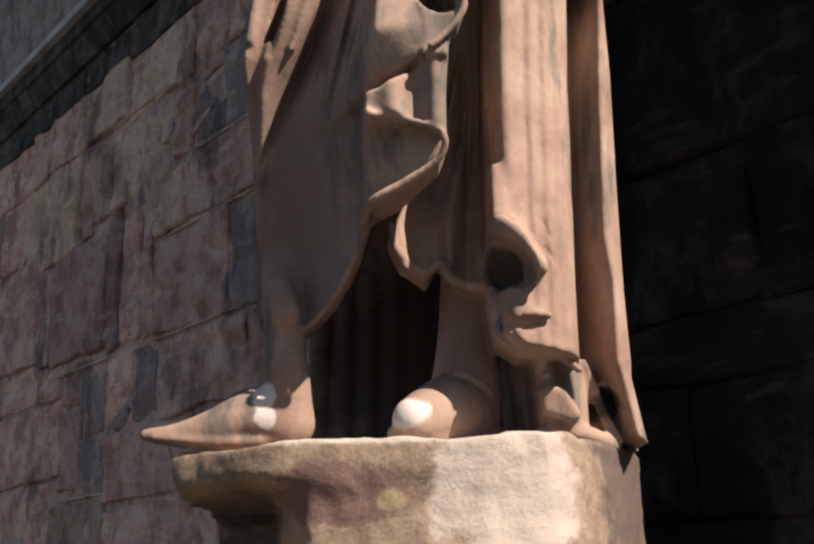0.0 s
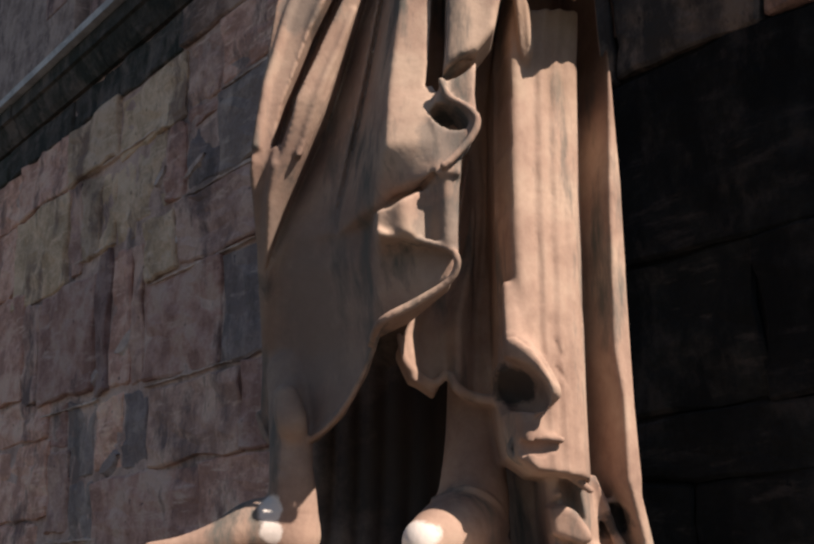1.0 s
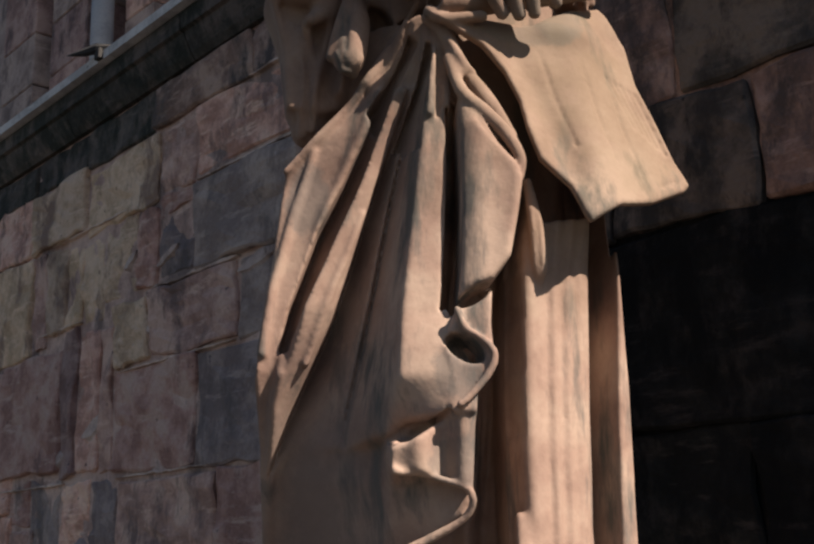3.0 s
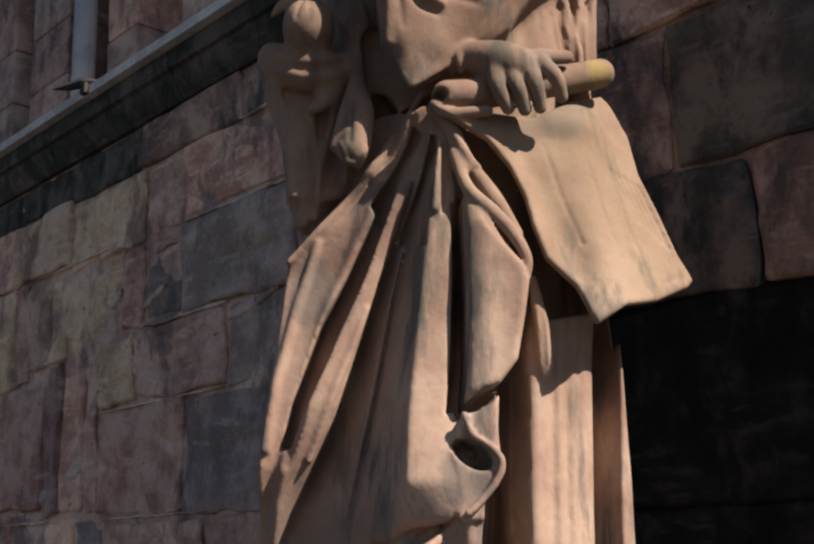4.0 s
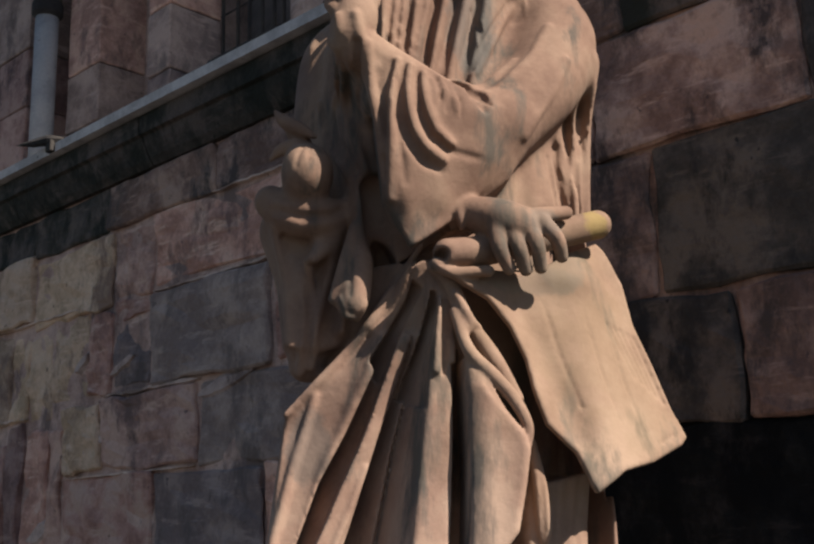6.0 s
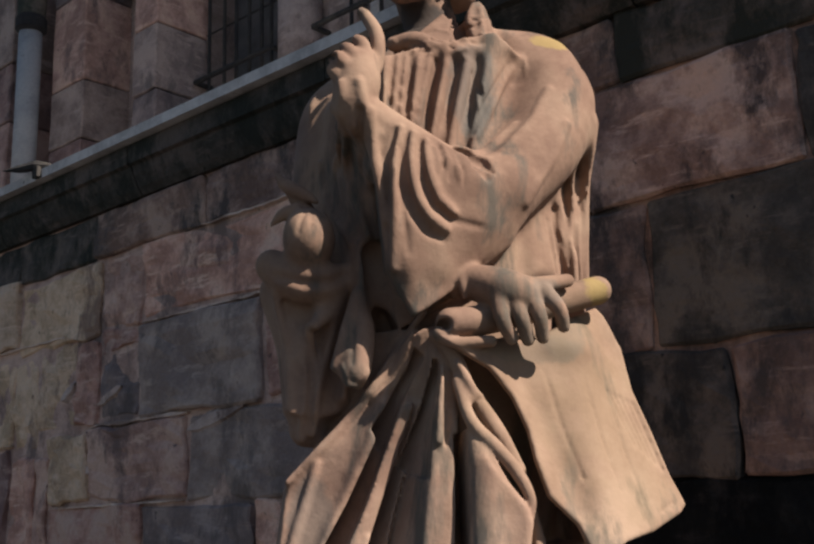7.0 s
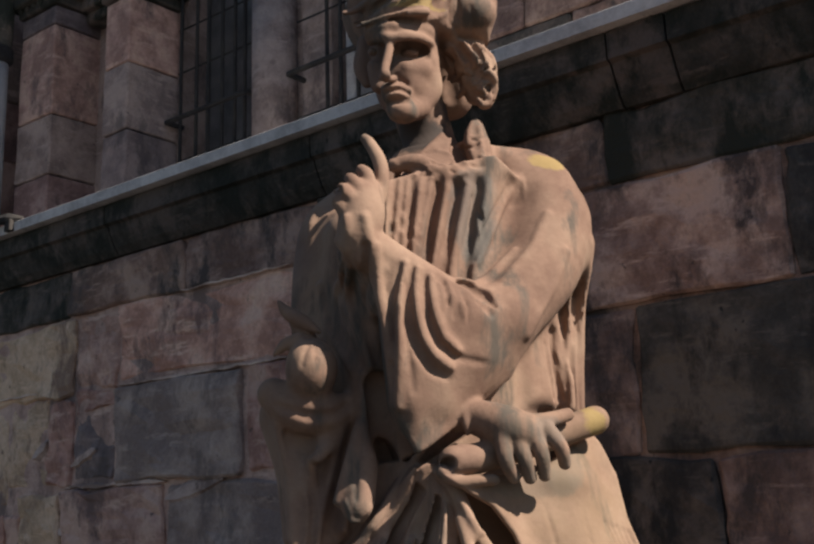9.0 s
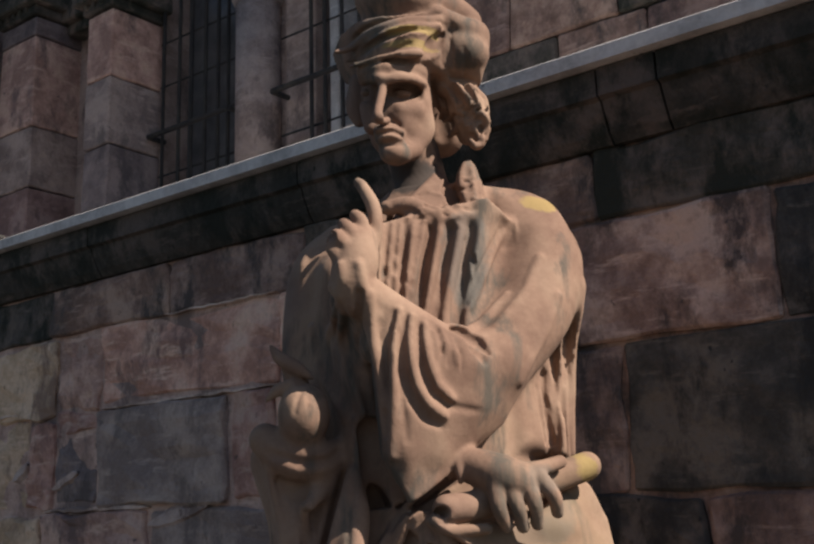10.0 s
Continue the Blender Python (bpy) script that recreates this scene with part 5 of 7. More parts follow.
# hand that grips the scroll
clay.stroke(0.01, [(0.076, 1.63, 3.112, 0.026), (0.105, 1.6, 3.109, 0.03), (0.151, 1.565, 3.089, 0.036), (0.184, 1.56, 3.078, 0.034)])
clay.stroke(0.005, [(0.142, 1.55, 3.07, 0.016), (0.144, 1.54, 3.031, 0.013), (0.162, 1.555, 3.002, 0.011)])
clay.stroke(0.005, [(0.168, 1.55, 3.066, 0.016), (0.177, 1.54, 3.031, 0.013), (0.19, 1.555, 3, 0.011)])
clay.stroke(0.005, [(0.199, 1.55, 3.071, 0.016), (0.208, 1.54, 3.036, 0.013), (0.216, 1.555, 3.004, 0.011)])
clay.stroke(0.005, [(0.222, 1.55, 3.08, 0.016), (0.242, 1.54, 3.05, 0.013), (0.253, 1.555, 3.023, 0.011)])
clay.stroke(0.005, [(0.185, 1.56, 3.092, 0.016), (0.226, 1.56, 3.097, 0.014), (0.274, 1.585, 3.109, 0.012)])
clay.stroke(0.006, [(0.082, 1.61, 3.134, 0.007), (0.074, 1.598, 3.103, 0.008), (0.078, 1.605, 3.085, 0.006)])
clay.stroke(0.006, [(0.095, 1.59, 3.127, 0.006), (0.087, 1.575, 3.098, 0.007), (0.091, 1.58, 3.077, 0.005)])
clay.stroke(0.01, [(0.059, 1.6, 3.081, 0.01), (0.041, 1.6, 3.062, 0.016)], carve=True)
# head
clay.blob(0.02, (0.051, 1.8, 3.862), (0.074, 0.1, 0.11), (0, 0, -14))
clay.blob(0.03, (0.04, 1.77, 3.777), (0.056, 0.066, 0.058), (0, 0, -14))
clay.stroke(0.016, [(0.057, 1.735, 3.721, 0.02), (0.027, 1.712, 3.71, 0.023), (0.011, 1.714, 3.713, 0.02)])
clay.stroke(0.016, [(0.082, 1.745, 3.82, 0.022), (0.092, 1.748, 3.772, 0.02), (0.07, 1.742, 3.731, 0.016)])
clay.stroke(0.012, [(-0.024, 1.745, 3.81, 0.016), (-0.019, 1.742, 3.769, 0.014)])
clay.stroke(0.012, [(-0.029, 1.752, 3.885, 0.015), (0.001, 1.72, 3.88, 0.018), (0.052, 1.717, 3.882, 0.019), (0.084, 1.73, 3.884, 0.015)])
clay.stroke(0.006, [(-0.033, 1.735, 3.86, 0.009), (-0.014, 1.697, 3.852, 0.01), (0.003, 1.688, 3.847, 0.01), (0.028, 1.685, 3.851, 0.011), (0.057, 1.694, 3.854, 0.01), (0.085, 1.72, 3.857, 0.008)])
clay.stroke(0.005, [(-0.031, 1.728, 3.833, 0.016), (-0.018, 1.718, 3.828, 0.014)], carve=True)
clay.stroke(0.005, [(0.018, 1.7, 3.827, 0.019), (0.042, 1.7, 3.827, 0.022), (0.072, 1.712, 3.832, 0.015)], carve=True)
clay.stroke(0.006, [(-0.002, 1.695, 3.843, 0.009), (-0.01, 1.685, 3.807, 0.009), (-0.019, 1.672, 3.775, 0.009), (-0.019, 1.667, 3.761, 0.011)])
clay.stroke(0.004, [(-0.025, 1.687, 3.764, 0.006), (-0.015, 1.675, 3.756, 0.006), (0.002, 1.686, 3.764, 0.007)])
clay.stroke(0.003, [(0.031, 1.735, 3.836, 0.01), (0.052, 1.735, 3.835, 0.01)])
clay.stroke(0.003, [(0.022, 1.722, 3.821, 0.004), (0.042, 1.722, 3.818, 0.004), (0.065, 1.728, 3.824, 0.004)])
clay.stroke(0.012, [(0.035, 1.712, 3.797, 0.012), (0.067, 1.722, 3.802, 0.016)])
clay.crease(0.005, [(0.009, 3.783, 0.003), (0.029, 3.762, 0.006), (0.041, 3.736, 0.005), (0.047, 3.717, 0.002)], 0, carve=True)
clay.stroke(0.01, [(-0.011, 1.703, 3.75, 0.01), (0.02, 1.704, 3.75, 0.011)])
clay.stroke(0.004, [(-0.021, 1.695, 3.744, 0.003), (0.002, 1.686, 3.747, 0.004), (0.034, 1.696, 3.743, 0.003)])
clay.stroke(0.005, [(-0.011, 1.694, 3.731, 0.003), (0.001, 1.687, 3.729, 0.004), (0.021, 1.694, 3.731, 0.003)])
clay.stroke(0.006, [(-0.016, 1.684, 3.714, 0.006), (0.016, 1.682, 3.714, 0.007)], carve=True)
clay.crease(0.003, [(-0.022, 3.753, 0.002), (-0.015, 3.752, 0.003)], 0.002, carve=True)
clay.crease(0.004, [(-0.003, 3.764, 0.003), (0.007, 3.765, 0.003)], 0.002, carve=True)
# deep-set eyes, drawn mouth and hollow cheeks
clay.stroke(0.004, [(0.022, 1.712, 3.839, 0.016), (0.044, 1.716, 3.842, 0.02), (0.07, 1.73, 3.847, 0.014)], carve=True)
clay.stroke(0.004, [(-0.035, 1.722, 3.839, 0.014), (-0.029, 1.715, 3.839, 0.01)], carve=True)
clay.stroke(0.012, [(-0.029, 1.725, 3.878, 0.02), (-0.002, 1.706, 3.877, 0.022), (0.034, 1.704, 3.88, 0.022), (0.069, 1.72, 3.883, 0.02)])
clay.blob(0.008, (0.012, 1.708, 3.738), (0.032, 0.022, 0.026))
clay.blob(0.01, (0.021, 1.705, 3.702), (0.028, 0.024, 0.02))
clay.crease(0.003, [(0.014, 3.774, 0.003), (0.031, 3.758, 0.006), (0.047, 3.734, 0.004)], 0, carve=True)
clay.crease(0.003, [(-0.028, 3.727, 0.002), (-0.009, 3.738, 0.004), (0.011, 3.742, 0.0045), (0.032, 3.737, 0.0045), (0.053, 3.724, 0.003)], 0, carve=True)
clay.crease(0.003, [(-0.009, 3.73, 0.003), (0.011, 3.732, 0.004), (0.031, 3.728, 0.003)], 0.001)
clay.crease(0.003, [(-0.014, 3.717, 0.003), (0.011, 3.718, 0.007), (0.038, 3.718, 0.004)], 0.001, carve=True)
clay.blob(0.003, (0.044, 1.728, 3.837), (0.017, 0.012, 0.009))
clay.blob(0.003, (-0.03, 1.735, 3.838), (0.01, 0.01, 0.008))
# hair at both sides
clay.stroke(0.012, [(0.144, 1.8, 3.899, 0.036), (0.174, 1.795, 3.851, 0.04), (0.195, 1.79, 3.794, 0.032)])
clay.stroke(0.012, [(0.178, 1.92, 3.949, 0.05), (0.176, 1.93, 3.832, 0.05)])
clay.stroke(0.01, [(0.134, 1.765, 3.882, 0.016), (0.163, 1.76, 3.868, 0.022), (0.191, 1.76, 3.833, 0.024), (0.204, 1.76, 3.794, 0.024), (0.203, 1.762, 3.76, 0.018)])
clay.stroke(0.008, [(0.113, 1.76, 3.872, 0.014), (0.132, 1.78, 3.837, 0.022), (0.151, 1.79, 3.791, 0.026), (0.16, 1.79, 3.736, 0.028)], carve=True)
clay.stroke(0.008, [(0.142, 1.84, 3.861, 0.022), (0.158, 1.84, 3.81, 0.026), (0.167, 1.84, 3.754, 0.028)], carve=True)
clay.crease(0.002, [(0.119, 3.875, 0.004), (0.14, 3.869, 0.007), (0.152, 3.85, 0.007), (0.158, 3.828, 0.004)], 0.006)
clay.crease(0.002, [(0.13, 3.882, 0.004), (0.157, 3.875, 0.007), (0.167, 3.853, 0.007), (0.178, 3.834, 0.004)], 0.006)
clay.crease(0.002, [(0.151, 3.884, 0.004), (0.179, 3.874, 0.007), (0.189, 3.85, 0.007), (0.186, 3.826, 0.004)], 0.006)
clay.crease(0.002, [(0.162, 3.823, 0.004), (0.171, 3.834, 0.007), (0.185, 3.828, 0.007), (0.179, 3.812, 0.004)], 0.006)
clay.crease(0.002, [(0.157, 3.804, 0.004), (0.167, 3.794, 0.007), (0.184, 3.801, 0.007), (0.192, 3.817, 0.004)], 0.006)
clay.crease(0.002, [(0.187, 3.853, 0.004), (0.202, 3.836, 0.007), (0.207, 3.812, 0.007), (0.198, 3.796, 0.004)], 0.006)
clay.crease(0.002, [(0.176, 3.79, 0.004), (0.184, 3.781, 0.007), (0.199, 3.787, 0.007), (0.207, 3.803, 0.004)], 0.006)
clay.crease(0.002, [(0.208, 3.792, 0.004), (0.219, 3.777, 0.007), (0.213, 3.757, 0.007), (0.2, 3.747, 0.004)], 0.006)
clay.crease(0.002, [(0.181, 3.753, 0.004), (0.191, 3.738, 0.007), (0.204, 3.745, 0.007), (0.207, 3.763, 0.004)], 0.006)
clay.crease(0.002, [(0.177, 3.772, 0.004), (0.185, 3.762, 0.007), (0.197, 3.769, 0.007), (0.193, 3.78, 0.004)], 0.006)
clay.crease(0.002, [(0.133, 3.858, 0.004), (0.145, 3.843, 0.007), (0.149, 3.826, 0.007), (0.164, 3.816, 0.004)], 0.006)
clay.crease(0.002, [(0.192, 3.824, 0.004), (0.212, 3.816, 0.007), (0.213, 3.792, 0.007), (0.201, 3.78, 0.004)], 0.006)
clay.crease(0.002, [(0.125, 3.88, 0.003), (0.146, 3.859, 0.005), (0.152, 3.835, 0.003)], 0, carve=True)
clay.crease(0.002, [(0.143, 3.883, 0.003), (0.164, 3.867, 0.005), (0.174, 3.843, 0.003)], 0, carve=True)
clay.crease(0.002, [(0.164, 3.882, 0.003), (0.183, 3.861, 0.005), (0.184, 3.835, 0.003)], 0, carve=True)
clay.crease(0.002, [(0.159, 3.813, 0.003), (0.176, 3.807, 0.005), (0.19, 3.824, 0.003)], 0, carve=True)
clay.crease(0.002, [(0.196, 3.849, 0.003), (0.21, 3.825, 0.005), (0.205, 3.803, 0.003)], 0, carve=True)
clay.crease(0.002, [(0.169, 3.785, 0.003), (0.182, 3.775, 0.005), (0.202, 3.794, 0.003)], 0, carve=True)
clay.crease(0.002, [(0.186, 3.777, 0.003), (0.196, 3.762, 0.005), (0.21, 3.776, 0.003)], 0, carve=True)
clay.crease(0.002, [(0.174, 3.801, 0.003), (0.187, 3.795, 0.005), (0.194, 3.809, 0.003)], 0, carve=True)
clay.stroke(0.008, [(0.129, 1.77, 3.822, 0.02), (0.139, 1.765, 3.768, 0.026), (0.152, 1.77, 3.729, 0.026)], carve=True)
clay.blob(0.003, (0.187, 1.735, 3.764), (0.008, 0.02, 0.007), (0, 0, 0), carve=True)
clay.blob(0.003, (0.184, 1.735, 3.804), (0.007, 0.015, 0.005), (0, 0, 0), carve=True)
clay.stroke(0.01, [(-0.031, 1.8, 3.885, 0.018), (-0.036, 1.81, 3.838, 0.02), (-0.028, 1.81, 3.805, 0.012)])
clay.stroke(0.01, [(0.142, 1.765, 3.873, 0.018), (0.181, 1.765, 3.864, 0.024), (0.204, 1.76, 3.822, 0.025), (0.211, 1.765, 3.78, 0.018), (0.207, 1.77, 3.76, 0.012)])
clay.stroke(0.008, [(0.168, 1.775, 3.837, 0.02), (0.186, 1.775, 3.799, 0.018), (0.194, 1.78, 3.77, 0.012)])
clay.crease(0.003, [(0.134, 3.869, 0.003), (0.153, 3.854, 0.0075), (0.168, 3.827, 0.006), (0.157, 3.81, 0.003)], 0.002, carve=True)
clay.crease(0.003, [(0.147, 3.874, 0.0024), (0.166, 3.859, 0.006), (0.181, 3.832, 0.0048), (0.17, 3.815, 0.0024)], 0.002)
clay.crease(0.003, [(0.159, 3.871, 0.003), (0.183, 3.85, 0.0075), (0.19, 3.823, 0.006), (0.175, 3.803, 0.003)], 0.002, carve=True)
clay.crease(0.003, [(0.172, 3.876, 0.0024), (0.197, 3.856, 0.006), (0.203, 3.828, 0.0048), (0.188, 3.808, 0.0024)], 0.002)
clay.crease(0.003, [(0.181, 3.872, 0.003), (0.205, 3.841, 0.0075), (0.211, 3.808, 0.0045000000000000005)], 0.002, carve=True)
clay.crease(0.003, [(0.194, 3.878, 0.0024), (0.218, 3.846, 0.006), (0.224, 3.813, 0.0036)], 0.002)
clay.crease(0.003, [(0.172, 3.794, 0.003), (0.189, 3.801, 0.006), (0.204, 3.785, 0.0075), (0.198, 3.765, 0.0045000000000000005)], 0.002, carve=True)
clay.crease(0.003, [(0.185, 3.799, 0.0024), (0.202, 3.806, 0.0048), (0.218, 3.79, 0.006), (0.211, 3.77, 0.0036)], 0.002)
clay.crease(0.003, [(0.164, 3.777, 0.003), (0.182, 3.764, 0.0075), (0.187, 3.749, 0.0045000000000000005)], 0.002, carve=True)
clay.crease(0.003, [(0.177, 3.782, 0.0024), (0.195, 3.769, 0.006), (0.2, 3.754, 0.0036)], 0.002)
clay.crease(0.003, [(0.142, 3.836, 0.003), (0.149, 3.815, 0.006), (0.164, 3.803, 0.0045000000000000005)], 0.002, carve=True)
clay.crease(0.003, [(0.155, 3.842, 0.0024), (0.163, 3.82, 0.0048), (0.177, 3.808, 0.0036)], 0.002)
clay.stroke(0.003, [(0.181, 1.725, 3.76, 0.006), (0.188, 1.735, 3.76, 0.007)], carve=True)
# cap with wound brim and a knot at the side
clay.blob(0.02, (0.078, 1.81, 4.012), (0.1, 0.1, 0.075), (0, 3, 0))
clay.stroke(0.012, [(0.007, 1.8, 4.071, 0.042), (0.026, 1.755, 4.048, 0.042), (0.077, 1.735, 4.043, 0.042), (0.135, 1.755, 4.046, 0.04)])
clay.stroke(0.012, [(0.023, 1.8, 4.12, 0.045), (0.085, 1.76, 4.105, 0.045), (0.135, 1.78, 4.102, 0.04)])
clay.blob(0.015, (0.081, 1.81, 4.119), (0.085, 0.09, 0.075), (0, 3, 0))
folds = []
folds.append([(-0.065, 4.05, 1.84), (-0.062, 3.998, 1.83), (-0.03, 3.932, 1.8)])
folds.append([(-0.036, 4.013, 1.76), (-0.04, 3.961, 1.745), (-0.03, 3.908, 1.735)])
folds.append([(0.007, 3.995, 1.715), (0.001, 3.939, 1.69), (0.004, 3.891, 1.685)])
folds.append([(0.066, 3.993, 1.695), (0.058, 3.933, 1.668), (0.056, 3.888, 1.665)])
folds.append([(0.121, 4.005, 1.7), (0.114, 3.943, 1.68), (0.099, 3.9, 1.69)])
folds.append([(0.199, 4.033, 1.76), (0.189, 3.982, 1.75), (0.167, 3.927, 1.76)])
clay.drape(0.008, folds, [(-0.061, 4.001), (-0.038, 4.004), (0.012, 3.996), (0.065, 3.997), (0.121, 4.011), (0.187, 4.016), (0.162, 3.927), (0.072, 3.892), (0.005, 3.891), (-0.031, 3.908), (-0.049, 3.951)], 0.12, soft=6)
clay.crease(0.005, [(-0.077, 3.945, 0.005), (-0.024, 3.958, 0.01), (0.049, 3.973, 0.012), (0.112, 3.983, 0.008)], 0.001)
clay.crease(0.005, [(-0.055, 3.929, 0.004), (-0.014, 3.939, 0.008), (0.049, 3.957, 0.011), (0.112, 3.967, 0.006)], 0.001)
clay.crease(0.005, [(-0.055, 3.901, 0.004), (-0.009, 3.914, 0.008), (0.048, 3.933, 0.01), (0.079, 3.945, 0.004)], 0.001)
clay.crease(0.005, [(-0.055, 3.884, 0.005), (0.001, 3.892, 0.008), (0.066, 3.898, 0.008)], 0.001)
clay.crease(0.004, [(-0.073, 3.928, 0.004), (-0.029, 3.931, 0.008), (0.017, 3.942, 0.009), (0.055, 3.949, 0.004)], 0.002, carve=True)
clay.crease(0.004, [(-0.055, 3.906, 0.004), (-0.03, 3.914, 0.006), (0.017, 3.929, 0.006)], 0.002, carve=True)
clay.crease(0.004, [(-0.055, 3.893, 0.004), (-0.025, 3.899, 0.007), (0.016, 3.909, 0.006), (0.047, 3.918, 0.003)], 0.002, carve=True)
clay.crease(0.005, [(-0.075, 3.967, 0.005), (-0.026, 3.978, 0.008), (0.026, 3.991, 0.007), (0.073, 3.991, 0.003)], 0.001, carve=True)
clay.stroke(0.004, [(-0.043, 1.735, 3.898, 0.006), (0.01, 1.69, 3.886, 0.008), (0.072, 1.68, 3.889, 0.007)], carve=True)
clay.cloth(0.01, [(0.075, 3.895), (0.098, 3.913), (0.115, 3.937), (0.129, 3.96), (0.139, 3.986), (0.16, 4.001), (0.189, 3.997), (0.221, 3.986), (0.236, 3.959), (0.224, 3.927), (0.214, 3.878), (0.197, 3.875), (0.166, 3.886), (0.124, 3.882), (0.096, 3.887)], (2.001, 0.314, -0.085), 0.09, [(0.141, 3.958, 0.16, 3.903, 0.018, 0.012), (0.215, 3.963, 0.207, 3.896, 0.014, 0.012)], edge=0.018)
clay.stroke(0.014, [(0.137, 1.755, 4.037, 0.036), (0.167, 1.76, 4.033, 0.034), (0.193, 1.76, 4.017, 0.03)])
clay.stroke(0.012, [(0.118, 1.71, 3.998, 0.022), (0.155, 1.71, 3.985, 0.022), (0.199, 1.73, 3.982, 0.02)])
clay.crease(0.003, [(0.137, 3.983, 0.002), (0.141, 3.97, 0.004), (0.138, 3.959, 0.002)], 0, carve=True)
clay.crease(0.004, [(0.118, 3.937, 0.002), (0.12, 3.915, 0.003), (0.123, 3.887, 0.002)], 0, carve=True)
clay.crease(0.004, [(0.141, 3.939, 0.002), (0.143, 3.917, 0.003), (0.146, 3.889, 0.002)], 0, carve=True)
clay.crease(0.004, [(0.162, 3.94, 0.002), (0.165, 3.919, 0.003), (0.168, 3.89, 0.002)], 0, carve=True)
clay.stroke(0.004, [(0.081, 1.675, 3.897, 0.007), (0.096, 1.68, 3.918, 0.019), (0.113, 1.685, 3.941, 0.016)], carve=True)
clay.stroke(0.005, [(0.103, 1.71, 3.878, 0.006), (0.143, 1.72, 3.878, 0.008), (0.186, 1.735, 3.879, 0.007)], carve=True)
clay.blob(0.012, (0.175, 1.735, 3.935), (0.052, 0.05, 0.044))
clay.blob(0.012, (0.192, 1.745, 3.974), (0.04, 0.05, 0.035))
clay.stroke(0.004, [(0.121, 1.7, 3.957, 0.006), (0.105, 1.69, 3.923, 0.011), (0.08, 1.685, 3.896, 0.008)], carve=True)
clay.crease(0.004, [(-0.078, 3.922, 0.004), (-0.043, 3.931, 0.008), (0.009, 3.942, 0.007), (0.059, 3.953, 0.003)], 0.001, carve=True)
clay.crease(0.006, [(-0.054, 3.874, 0.003), (-0.018, 3.883, 0.004), (0.023, 3.89, 0.004)], 0, carve=True)
clay.crease(0.004, [(-0.075, 3.966, 0.004), (-0.021, 3.978, 0.008), (0.041, 3.988, 0.007), (0.115, 3.997, 0.003)], 0.001, carve=True)
clay.crease(0.004, [(-0.038, 3.901, 0.003), (0.003, 3.919, 0.006), (0.055, 3.932, 0.003)], 0.001, carve=True)
clay.crease(0.004, [(0.143, 3.966, 0.002), (0.136, 3.943, 0.004), (0.139, 3.921, 0.002)], 0, carve=True)
clay.crease(0.004, [(0.161, 3.928, 0.002), (0.171, 3.896, 0.003), (0.175, 3.874, 0.002)], 0, carve=True)
clay.crease(0.004, [(0.126, 3.898, 0.002), (0.149, 3.88, 0.003), (0.197, 3.881, 0.002)], 0, carve=True)
clay.stroke(0.006, [(0.154, 1.85, 3.883, 0.026), (0.164, 1.86, 3.829, 0.03), (0.17, 1.87, 3.773, 0.03)], carve=True)
statue_mesh = clay.skin("statue")
clay = None


